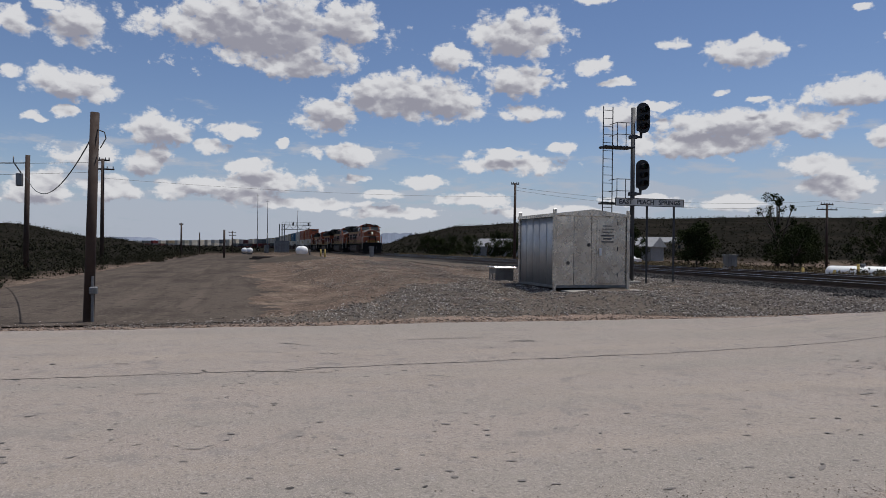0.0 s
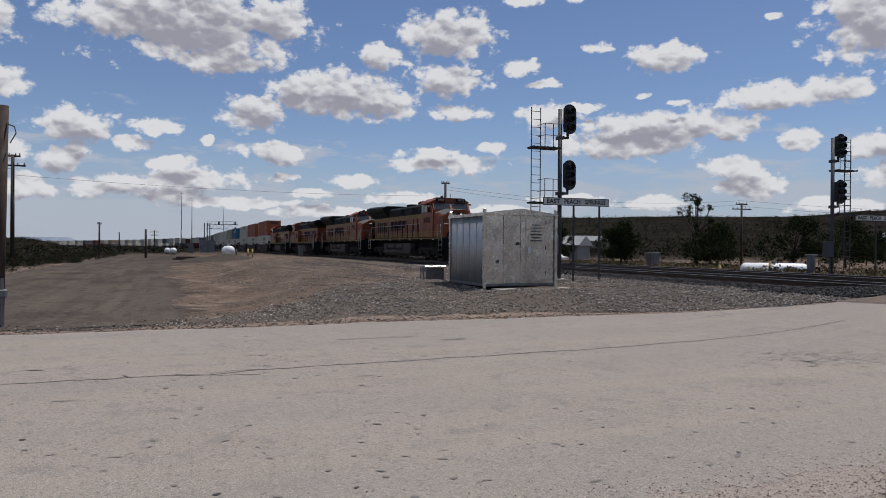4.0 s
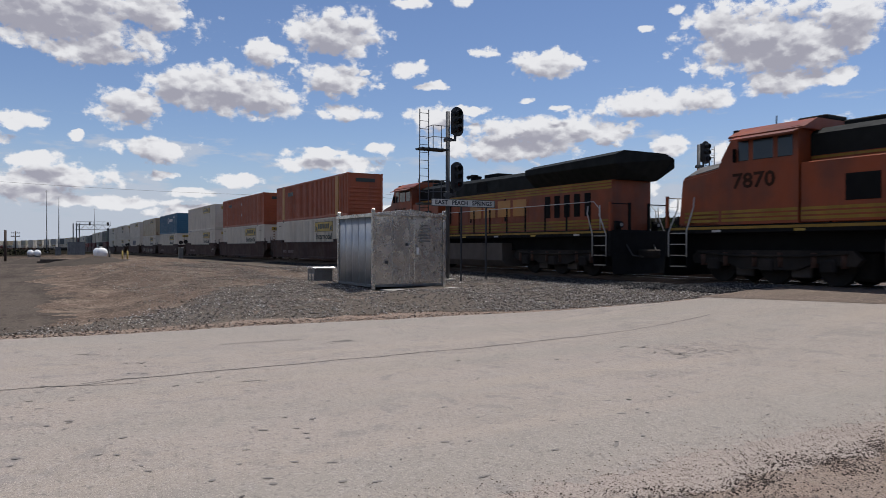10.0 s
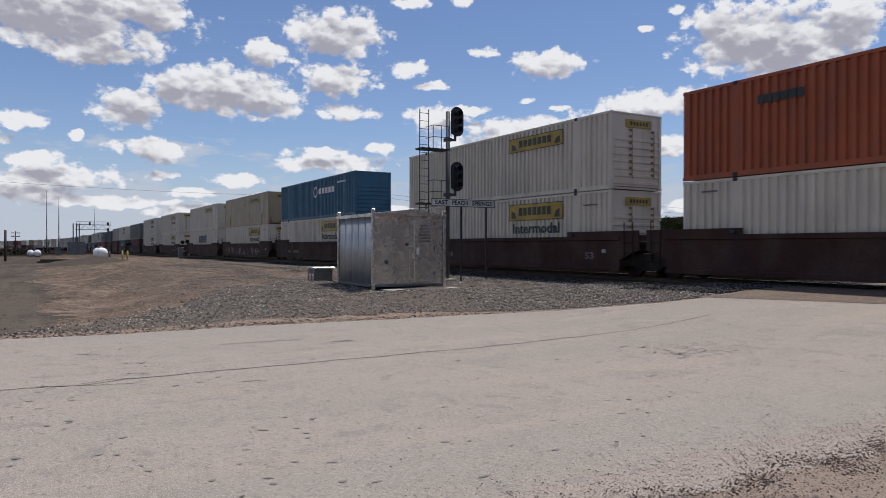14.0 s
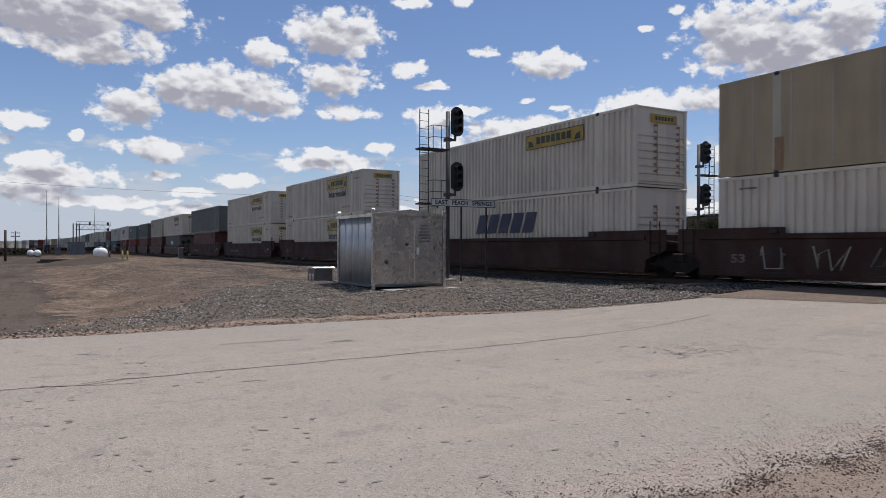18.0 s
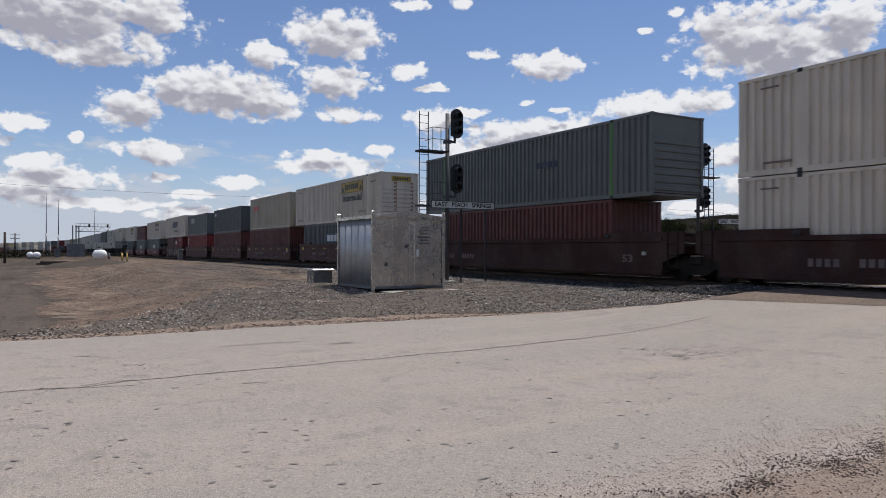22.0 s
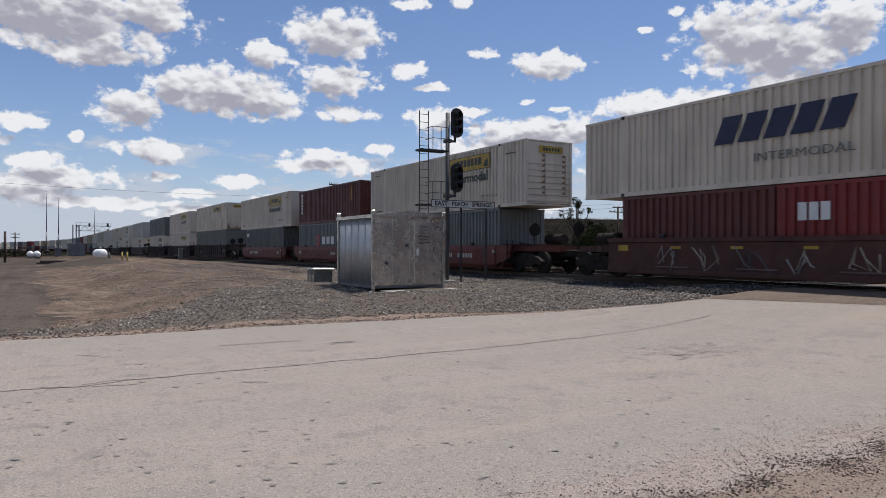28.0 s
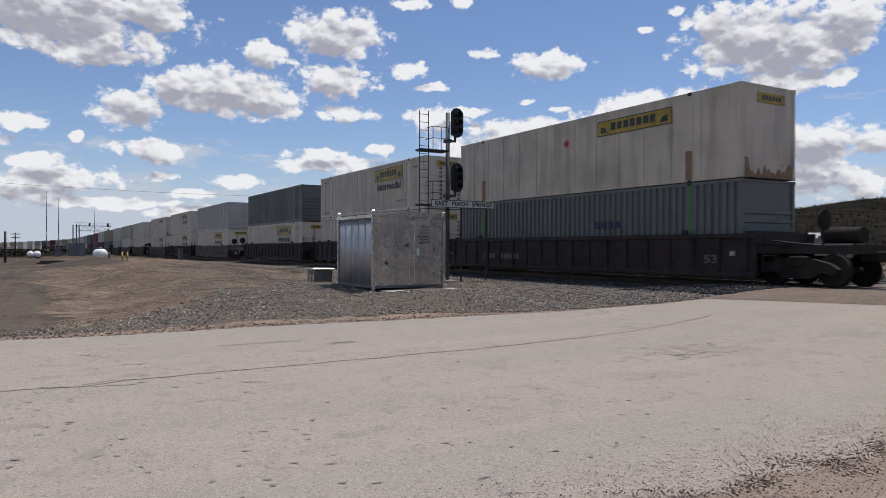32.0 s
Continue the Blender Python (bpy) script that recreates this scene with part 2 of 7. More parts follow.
def drift(mt, stretch, scale, other, lo=0.45, hi=0.65, much=0.6, detail=6):
    """Broad worn patches or wheel lanes, drawn out along one way, over a finished paint."""
    nt = mt.node_tree
    N, L = nt.nodes.new, nt.links.new
    b = nt.nodes["Principled BSDF"]
    src = b.inputs["Base Color"].links[0].from_socket
    tc, mp, n, r, x = N("ShaderNodeTexCoord"), N("ShaderNodeMapping"), N("ShaderNodeTexNoise"), N("ShaderNodeMapRange"), N("ShaderNodeMix")
    mp.inputs["Scale"].default_value = stretch
    L(tc.outputs["Object"], mp.inputs[0])
    L(mp.outputs[0], n.inputs["Vector"])
    n.inputs["Scale"].default_value, n.inputs["Detail"].default_value = scale, detail
    L(n.outputs["Fac"], r.inputs[0])
    for i, v in enumerate((lo, hi, 0.0, much)):
        r.inputs[i + 1].default_value = v
    x.data_type = "RGBA"
    L(r.outputs[0], x.inputs[0])
    L(src, x.inputs["A"])
    x.inputs["B"].default_value = (*other, 1)
    L(x.outputs["Result"], b.inputs["Base Color"])
    return mt


def dents(mt, scale, height, stretch=(1, 1, 1)):
    """Soft dents and bulges in sheet metal."""
    nt = mt.node_tree
    N, L = nt.nodes.new, nt.links.new
    tc, mp, n, bp = N("ShaderNodeTexCoord"), N("ShaderNodeMapping"), N("ShaderNodeTexNoise"), N("ShaderNodeBump")
    mp.inputs["Scale"].default_value = stretch
    L(tc.outputs["Object"], mp.inputs[0])
    L(mp.outputs[0], n.inputs["Vector"])
    n.inputs["Scale"].default_value, n.inputs["Detail"].default_value = scale, 2.0
    bp.inputs["Strength"].default_value, bp.inputs["Distance"].default_value = 1.0, height
    L(n.outputs["Fac"], bp.inputs["Height"])
    L(bp.outputs[0], nt.nodes["Principled BSDF"].inputs["Normal"])
    return mt


def glow(name, color, power):
    mt = paint(name, color, 0.3)
    b = mt.node_tree.nodes["Principled BSDF"]
    b.inputs["Emission Color"].default_value = (*color, 1)
    b.inputs["Emission Strength"].default_value = power
    return mt


def put(name, bm, material, parent=None, label=""):
    me = bpy.data.meshes.new(name)
    bm.normal_update()
    bm.to_mesh(me)
    bm.free()
    for x in (material if isinstance(material, (list, tuple)) else [material]):
        me.materials.append(x)
    ob = new(name, me)
    if parent:
        ob.parent = parent
    if label:
        tagged(ob, label)
    return ob


part = put


def box(bm, x0, x1, y0, y1, z0, z1, bevel=0.0, mi=0):
    v = [bm.verts.new(p) for p in ((x0, y0, z0), (x1, y0, z0), (x1, y1, z0), (x0, y1, z0), (x0, y0, z1), (x1, y0, z1), (x1, y1, z1), (x0, y1, z1))]
    fs = [bm.faces.new([v[i] for i in q]) for q in ((3, 2, 1, 0), (4, 5, 6, 7), (0, 1, 5, 4), (1, 2, 6, 5), (2, 3, 7, 6), (3, 0, 4, 7))]
    for f in fs:
        f.material_index = mi
    if bevel:
        es = list({e for f in fs for e in f.edges})
        bmesh.ops.bevel(bm, geom=es, offset=bevel, segments=1, affect="EDGES")
    return bm


def tube(bm, p, q, r0, r1=None, n=8, caps=True, mi=0):
    """A round bar from p to q."""
    p, q = Vector(p), Vector(q)
    r1 = r0 if r1 is None else r1
    d = (q - p).normalized()
    a = d.orthogonal().normalized()
    c = d.cross(a)
    rings = []
    for o, r in ((p, r0), (q, r1)):
        rings.append([bm.verts.new(o + (a * math.cos(2 * math.pi * i / n) + c * math.sin(2 * math.pi * i / n)) * r) for i in range(n)])
    for i in range(n):
        f = bm.faces.new((rings[0][i], rings[0][(i + 1) % n], rings[1][(i + 1) % n], rings[1][i]))
        f.smooth, f.material_index = n > 6, mi
    if caps:
        bm.faces.new(rings[0][::-1]).material_index = mi
        bm.faces.new(rings[1]).material_index = mi
    return bm


def bent(bm, pts, r, n=6):
    """A rod through points."""
    pts = [Vector(p) for p in pts]
    prev, a = None, None
    for i, p in enumerate(pts):
        d = (pts[min(i + 1, len(pts) - 1)] - pts[max(i - 1, 0)]).normalized()
        a = d.orthogonal().normalized() if a is None else (a - d * a.dot(d)).normalized()
        c = d.cross(a)
        ring = [bm.verts.new(p + (a * math.cos(2 * math.pi * k / n) + c * math.sin(2 * math.pi * k / n)) * r) for k in range(n)]
        if prev:
            for k in range(n):
                bm.faces.new((prev[k], prev[(k + 1) % n], ring[(k + 1) % n], ring[k])).smooth = True
        else:
            bm.faces.new(ring[::-1])
        prev = ring
    bm.faces.new(prev)
    return bm


def prism(bm, outline, axis, a, b, mi=0):
    """An outline of (u, v) pushed from a to b along x, y or z."""
    def at(u, v, w):
        return {"x": (w, u, v), "y": (u, w, v), "z": (u, v, w)}[axis]
    lo = [bm.verts.new(at(u, v, a)) for u, v in outline]
    hi = [bm.verts.new(at(u, v, b)) for u, v in outline]
    n = len(outline)
    fs = [bm.faces.new((lo[i], lo[(i + 1) % n], hi[(i + 1) % n], hi[i])) for i in range(n)]
    fs += [bm.faces.new(lo[::-1]), bm.faces.new(hi)]
    for f in fs:
        f.material_index = mi
    bmesh.ops.recalc_face_normals(bm, faces=fs)
    return bm


def capsule(bm, p, q, r, n=16, rings=4):
    """A tank with domed ends."""
    p, q = Vector(p), Vector(q)
    d = (q - p).normalized()
    a = d.orthogonal().normalized()
    c = d.cross(a)
    prof = [(p - d * r * 0.7 * math.cos(t), r * math.sin(t)) for t in [math.pi / 2 * (i + 0.001) / rings for i in range(rings + 1)]]
    prof += [(q + d * r * 0.7 * math.cos(t), r * math.sin(t)) for t in [math.pi / 2 * (rings - i + 0.001) / rings for i in range(rings + 1)]]
    prev = None
    for o, rr in prof:
        ring = [bm.verts.new(o + (a * math.cos(2 * math.pi * i / n) + c * math.sin(2 * math.pi * i / n)) * max(rr, 0.003)) for i in range(n)]
        if prev:
            for i in range(n):
                bm.faces.new((prev[i], prev[(i + 1) % n], ring[(i + 1) % n], ring[i])).smooth = True
        prev = ring
    return bm


def B():
    return bmesh.new()


def empty(name, m=None):
    ob = new(name)
    ob.empty_display_size = 0.3
    if m:
        ob.matrix_basis = m
    return ob


def ss(a, b, x):
    t = min(1.0, max(0.0, (x - a) / (b - a)))
    return t * t * (3 - 2 * t)


TEXTS = {}


def words(name, text, size, material, parent, m, depth=0.004, width=None, bold=0.0):
    """Raised letters that read along +x of the pose m, facing its +z."""
    key = (text, size, width, bold)
    if key not in TEXTS:
        cu = bpy.data.curves.new("letters", "FONT")
        cu.body, cu.size, cu.extrude, cu.align_x, cu.align_y, cu.resolution_u, cu.offset = text, size, depth, "CENTER", "CENTER", 2, bold
        tmp = bpy.data.objects.new("letters", cu)
        scene.collection.objects.link(tmp)
        bpy.context.view_layer.update()
        me = bpy.data.meshes.new_from_object(tmp.evaluated_get(bpy.context.evaluated_depsgraph_get()))
        bpy.data.objects.remove(tmp)
        if width:
            xs = [v.co.x for v in me.vertices]
            k = width / (max(xs) - min(xs))
            for v in me.vertices:
                v.co.x *= k
        TEXTS[key] = me
    me = TEXTS[key].copy()
    me.materials.clear()
    me.materials.append(material)
    ob = new(name, me)
    ob.parent = parent
    ob.matrix_basis = m
    return ob


SIDE = Matrix(((1, 0, 0, 0), (0, 0, -1, 0), (0, 1, 0, 0), (0, 0, 0, 1)))   # lettering on a face that looks to -y


def on_side(x, y, z):
    return Matrix.Translation((x, y, z)) @ SIDE


FRONT = Matrix(((0, 0, 1, 0), (1, 0, 0, 0), (0, 1, 0, 0), (0, 0, 0, 1)))   # on a face that looks to +x


def on_front(x, y, z):
    return Matrix.Translation((x, y, z)) @ FRONT

# ---- the lie of the land ----
RAIL, TRACK, TRACK2 = 0.55, 19.81, 24.25
ROAD_X0, ROAD_X1 = -14.1, -3.4


def bend(x):
    """The near track's middle: straight by the crossing, then curving away northwards; gives y, drop and heading."""
    u, w = max(0.0, -x - 30), max(0.0, -x - 310)
    y = TRACK - 0.0042 * u - w * w / 1900
    return y, -0.0036 * u, -(-0.0042 * (u > 0) - w / 950)


def road_z(y):
    return 0.52 * ss(8.5, 18.0, y) - 0.35 * ss(27.0, 40.0, y)


RIDGE = [(-40, 2.2), (-16, 1.5), (-10, 0.55), (-6, 0.12), (0, 0.1), (6, 0.15), (11, 0.35), (13.4, 1.15), (17, 1.85), (23, 2.2), (28, 2.45), (38, 2.5), (47, 2.48), (53, 2.85), (62, 3.5), (90, 4.2), (140, 3.0), (200, 0.8), (320, 2.2)]


def ridge(th):
    th = th if th > -40 else th + 360
    for (a, e0), (b, e1) in zip(RIDGE, RIDGE[1:]):
        if a <= th <= b:
            return e0 + (e1 - e0) * ss(a, b, th)
    return 1.0


def ground_z(x, y, fine=True):
    r = math.hypot(x, y)
    yc, drop, _ = bend(x)
    yc += 2.2
    base = -0.12 + 0.36 * ss(-3, 8, y) - 0.60 * ss(29, 36, y)
    base += 0.13 * math.exp(-(((x + 20.0) / 3.2) ** 2 + ((y - 5.2) / 2.0) ** 2)) - 0.45 * math.exp(-(((x + 38.6) / 6) ** 2 + ((y - 40) / 4) ** 2))
    base += 0.32 * math.exp(-(((x + 40) / 7) ** 2 + ((y - 4.2) / 1.3) ** 2)) + 0.22 * math.exp(-(((x + 27) / 3.5) ** 2 + ((y - 5.0) / 1.0) ** 2)) - 0.14 * math.exp(-(((x + 33) / 5) ** 2 + ((y - 2.2) / 1.6) ** 2))
    base += 0.35 * math.exp(-(((x + 58) / 5) ** 2 + ((y - 6.5) / 2.2) ** 2)) + 0.3 * math.exp(-(((x + 33) / 6) ** 2 + ((y - 7.5) / 2.5) ** 2))
    calm = ss(-0.3, 2.0, y) + ss(8.8, 11.0, -y)
    if fine and r < 300:
        base += calm * 0.22 * noise.noise(Vector((x * 0.23, y * 0.35, 1.0))) * ss(14.5, 19, -x) + calm * 0.07 * noise.noise(Vector((x * 0.9, y * 1.1, 4.0))) * ss(14.5, 17, -x)
        base += calm * ss(15, 18, -x) * ss(140, 60, r) * (0.035 * noise.noise(Vector((x * 2.3, y * 2.9, 7.0))) + 0.16 * max(0.0, noise.noise(Vector((x * 0.12, y * 0.4, 12.0)))))
    d = abs(y - yc)
    k = 1 - ss(5.6, 8.4, d)
    z = base * (1 - k) + 0.29 * k + drop
    # the road and its shoulders
    k = ss(ROAD_X0 - 3.0, ROAD_X0 - 0.1, x) * (1 - ss(ROAD_X1 + 8, ROAD_X1 + 30, x))
    z = z * (1 - k) + (road_z(y) - 0.045) * k
    th = math.degrees(math.atan2(y, -x))
    h = r * math.tan(math.radians(ridge(th)))
    rise = ss(170, 620, r)
    if r > 170:
        n = noise.fractal(Vector((x * 0.006, y * 0.006, 0.3)), 1.0, 2.0, 5)
        h *= 1 + 0.16 * n * (1 - ss(560, 640, r)) + 0.04 * noise.noise(Vector((x * 0.03, y * 0.03, 2.0)))
    far = 620 * math.tan(math.radians(ridge(th)))
    z += rise * (min(h, far) + (1.6 if h > 3 else 0)) * (1 - 0.6 * ss(700, 2400, r))
    return z


dirt = paint("dry_dirt", (0.116, 0.084, 0.066), 0.95, var=0.5, scale=0.16, grain=0.4, gscale=22.0, bump=0.05, tint=(0.070, 0.057, 0.048), spec=0.0)
speckle(dirt, 0.30, (0.085, 0.068, 0.056), (0.185, 0.142, 0.110), 0.13)
drift(dirt, (1.0, 2.2, 1.0), 0.35, (0.062, 0.047, 0.039), 0.50, 0.68, 0.75, 8)
drift(dirt, (1.0, 3.0, 1.0), 0.8, (0.175, 0.128, 0.100), 0.56, 0.70, 0.6, 8)
speckle(dirt, 2.1, (0.070, 0.054, 0.045), (0.165, 0.122, 0.096), 0.07)
speckle(dirt, 13.0, (0.058, 0.046, 0.039), (0.24, 0.19, 0.155), 0.09)


def scrub_over(mt):
    """Beyond the yard the dirt turns to olive scrubland in broad drifts."""
    nt = mt.node_tree
    N, L = nt.nodes.new, nt.links.new
    b = nt.nodes["Principled BSDF"]
    src = b.inputs["Base Color"].links[0].from_socket
    tc, ln, mr, nz, mx, mul = N("ShaderNodeTexCoord"), N("ShaderNodeVectorMath"), N("ShaderNodeMapRange"), N("ShaderNodeTexNoise"), N("ShaderNodeMix"), N("ShaderNodeMath")
    ln.operation, mul.operation, mx.data_type = "LENGTH", "ADD", "RGBA"
    L(tc.outputs["Object"], ln.inputs[0])
    L(tc.outputs["Object"], nz.inputs["Vector"])
    nz.inputs["Scale"].default_value, nz.inputs["Detail"].default_value = 0.02, 8
    mul.operation = "MULTIPLY_ADD"
    L(nz.outputs["Fac"], mul.inputs[0])
    mul.inputs[1].default_value = 160.0
    L(ln.outputs["Value"], mul.inputs[2])
    L(mul.outputs[0], mr.inputs[0])
    mr.inputs[1].default_value, mr.inputs[2].default_value = 190.0, 280.0
    # north of the dirt road the scrub begins close by
    sx, nr, mxx, ad = N("ShaderNodeSeparateXYZ"), N("ShaderNodeMapRange"), N("ShaderNodeMath"), N("ShaderNodeMath")
    L(tc.outputs["Object"], sx.inputs[0])
    ad.operation, mxx.operation = "MULTIPLY_ADD", "MAXIMUM"
    L(nz.outputs["Fac"], ad.inputs[0])
    ad.inputs[1].default_value = 8.0
    L(sx.outputs[1], ad.inputs[2])
    L(ad.outputs[0], nr.inputs[0])
    nr.inputs[1].default_value, nr.inputs[2].default_value = -5.5, -8.0
    L(mr.outputs[0], mxx.inputs[0])
    L(nr.outputs[0], mxx.inputs[1])
    L(mxx.outputs[0], mx.inputs[0])
    L(src, mx.inputs["A"])
    n2, m2 = N("ShaderNodeTexNoise"), N("ShaderNodeMix")
    m2.data_type = "RGBA"
    n2.inputs["Scale"].default_value, n2.inputs["Detail"].default_value, n2.inputs["Roughness"].default_value = 0.06, 9, 0.7
    L(tc.outputs["Object"], n2.inputs["Vector"])
    r2 = N("ShaderNodeMapRange")
    r2.inputs[1].default_value, r2.inputs[2].default_value = 0.42, 0.6
    L(n2.outputs["Fac"], r2.inputs[0])
    L(r2.outputs[0], m2.inputs[0])
    m2.inputs["A"].default_value, m2.inputs["B"].default_value = (0.011, 0.0108, 0.0090, 1), (0.023, 0.0200, 0.0165, 1)
    L(m2.outputs["Result"], mx.inputs["B"])
    L(mx.outputs["Result"], b.inputs["Base Color"])


scrub_over(dirt)
road_mat = paint("pale_road", (0.250, 0.214, 0.184), 0.92, var=0.4, scale=0.45, grain=0.30, gscale=60.0, bump=0.008, tint=(0.205, 0.177, 0.150), spec=0.15)
speckle(road_mat, 3.1, (0.205, 0.182, 0.164), (0.258, 0.226, 0.197), 0.10)
drift(road_mat, (1.0, 0.07, 1.0), 0.55, (0.228, 0.206, 0.178), 0.46, 0.62, 0.8, 4)
drift(road_mat, (1.0, 0.09, 1.0), 0.9, (0.288, 0.240, 0.196), 0.52, 0.68, 0.7, 5)
drift(road_mat, (1.0, 0.5, 1.0), 1.3, (0.190, 0.172, 0.157), 0.58, 0.72, 0.55, 7)
speckle(road_mat, 95.0, (0.125, 0.106, 0.094), (0.395, 0.335, 0.297), 0.08)
speckle(road_mat, 28.0, (0.165, 0.146, 0.132), (0.30, 0.265, 0.24), 0.06)
ballast_mat = paint("ballast_bed", (0.045, 0.042, 0.04), 0.95, var=0.3, scale=0.8, grain=0.45, gscale=14.0, bump=0.04, spec=0.0)
shoulder_mat = paint("gravelly_shoulder", (0.258, 0.221, 0.195), 0.95, var=0.4, scale=1.3, grain=0.4, gscale=55.0, bump=0.012, tint=(0.232, 0.188, 0.160), spec=0.0)
speckle(shoulder_mat, 75.0, (0.09, 0.07, 0.058), (0.40, 0.33, 0.29), 0.09)
red_mat = paint("red_brown_dirt", (0.183, 0.146, 0.121), 0.95, var=0.5, scale=2.2, grain=0.4, gscale=50.0, bump=0.014, tint=(0.20, 0.145, 0.115), spec=0.0)
speckle(red_mat, 70.0, (0.05, 0.04, 0.034), (0.34, 0.27, 0.23), 0.09)
asphalt_mat = paint("crossing_asphalt", (0.132, 0.100, 0.080), 0.9, var=0.3, scale=0.6, grain=0.2, gscale=50.0, bump=0.006, spec=0.1)
drift(asphalt_mat, (1.0, 0.3, 1.0), 1.2, (0.085, 0.068, 0.058), 0.48, 0.66, 0.7, 7)
speckle(asphalt_mat, 14.0, (0.07, 0.056, 0.047), (0.23, 0.18, 0.145), 0.07)
speckle(asphalt_mat, 60.0, (0.07, 0.056, 0.047), (0.22, 0.18, 0.15), 0.07)
gravel_bed = paint("gravel_bed", (0.098, 0.082, 0.069), 0.95, var=0.35, scale=0.5, grain=0.4, gscale=16.0, bump=0.03, tint=(0.10, 0.08, 0.065), spec=0.0)


def span(lo, hi, n, near, mid=0.0):
    """Steps that widen away from mid."""
    out = []
    a, b = math.asinh((lo - mid) / near), math.asinh((hi - mid) / near)
    for i in range(n + 1):
        out.append(mid + near * math.sinh(a + (b - a) * i / n))
    return out


def sheet(name, xs, ys, zf, material, kind="structure", label="", category=""):
    verts = [(x, y, zf(x, y)) for y in ys for x in xs]
    n = len(xs)
    faces = [(j * n + i, j * n + i + 1, j * n + n + i + 1, j * n + n + i) for j in range(len(ys) - 1) for i in range(n - 1)]
    me = bpy.data.meshes.new(name)
    me.from_pydata(verts, [], faces)
    me.materials.append(material)
    me.shade_smooth()
    ob = new(name, me)
    return tagged(ob, label, category, "", kind)


sheet("ground", span(-2600, 2200, 300, 14.0, -22.0), span(-2400, 2600, 300, 9.0, 10.0), ground_z, dirt, "structure", "dry brown dirt and scrubland rising to low hills", "ground")


def ragged_band(name, x0f, x1f, ys, zf, material, nx, label, category, kind="structure"):
    """A strip between two wavering edges x0f(y), x1f(y)."""
    verts, faces = [], []
    for y in ys:
        a, b = x0f(y), x1f(y)
        for i in range(nx + 1):
            x = a + (b - a) * i / nx
            verts.append((x, y, zf(x, y)))
    n = nx + 1
    for j in range(len(ys) - 1):
        for i in range(nx):
            faces.append((j * n + i, j * n + i + 1, j * n + n + i + 1, j * n + n + i))
    me = bpy.data.meshes.new(name)
    me.from_pydata(verts, [], faces)
    me.materials.append(material)
    return tagged(new(name, me), label, category, "", kind)


def frange(a, b, n):
    return [a + (b - a) * i / n for i in range(n + 1)]


def wob(y, seed, amp):
    return amp * (noise.noise(Vector((y * 0.35, seed, 0))) + 0.5 * noise.noise(Vector((y * 1.7, seed, 3))) + 0.25 * noise.noise(Vector((y * 6.0, seed, 7))))


def road_far(y):
    return ROAD_X0 + 2.2 * ss(8.0, 15.0, y) + wob(y, 1.0, 0.16)


def road_near(y):
    return ROAD_X1 - 0.35 + wob(y, 9.0, 0.30) + 0.3 * ss(6, 12, y) + 0.10 * noise.noise(Vector((y * 7.0, 2.0, 0))) + 0.06 * noise.noise(Vector((y * 21.0, 2.0, 0)))


road = ragged_band("road", road_far, road_near, frange(-160, -20, 60) + frange(-19.8, 0.9, 110) + frange(1.0, 14.0, 520) + frange(14.1, 30, 100) + frange(31, 160, 50), lambda x, y: road_z(y) + 0.012, road_mat, 10,
                   "pale worn asphalt road with cracks and stains", "road")
ragged_band("crossing", lambda y: -12.15 + wob(y, 4.0, 0.14), lambda y: min(-1.5, -12.0 + (y - 14.45) / 0.24) + wob(y, 5.0, 0.25), frange(14.5, 17.2, 110) + frange(17.3, 29.0, 60), lambda x, y: road_z(y) + 0.018, asphalt_mat, 12,
            "brown-grey asphalt apron of the level crossing", "crossing")


def bank_edge(y):
    """Where the grey gravel bank gives way to the tan dirt behind it."""
    pts = ((-20, -15.2), (-3, -15.6), (-0.5, -16.0), (1.0, -16.1), (2.1, -16.8), (3.3, -18.3), (5.1, -20.8), (8.5, -25.0), (10.9, -27.5), (13.0, -40.0), (14.2, -75.0), (20.0, -90.0))
    for (a, p), (b, q) in zip(pts, pts[1:]):
        if a <= y <= b:
            return p + (q - p) * (y - a) / (b - a)
    return -15.2


# gravel spread between road and track, and the shoulder by the camera
ragged_band("gravel_spread", lambda y: bank_edge(y) + wob(y, 6.0, 0.9), lambda y: road_far(y) - 1.0 + 0.6 * ss(10, 14, y) + wob(y, 2.0, 0.35), frange(-3.0, 17.3, 250),
            lambda x, y: ground_z(x, y) + 0.012, gravel_bed, 70, "grey ballast gravel spread over the dirt", "gravel")
ragged_band("shoulder", lambda y: ROAD_X1 - 1.6, lambda y: 8.0, frange(-12, 14.2, 160), lambda x, y: road_z(y) + 0.0095 + 0.03 * ss(-3.0, -1.8, x), shoulder_mat, 30,
            "reddish gravelly road shoulder", "gravel")
ragged_band("dirt_verge", lambda y: ROAD_X1 + 0.32 - 0.35 * ss(5.5, 8.0, y) + wob(y, 12.0, 0.22) + 0.12 * noise.noise(Vector((y * 8.0, 4.0, 0))) + 0.07 * noise.noise(Vector((y * 27.0, 4.0, 0))), lambda y: 7.9, frange(-12, 14.0, 620),
            lambda x, y: road_z(y) + 0.0175 + 0.03 * ss(-3.0, -1.8, x), red_mat, 24, "reddish brown dirt beside the road", "dirt")


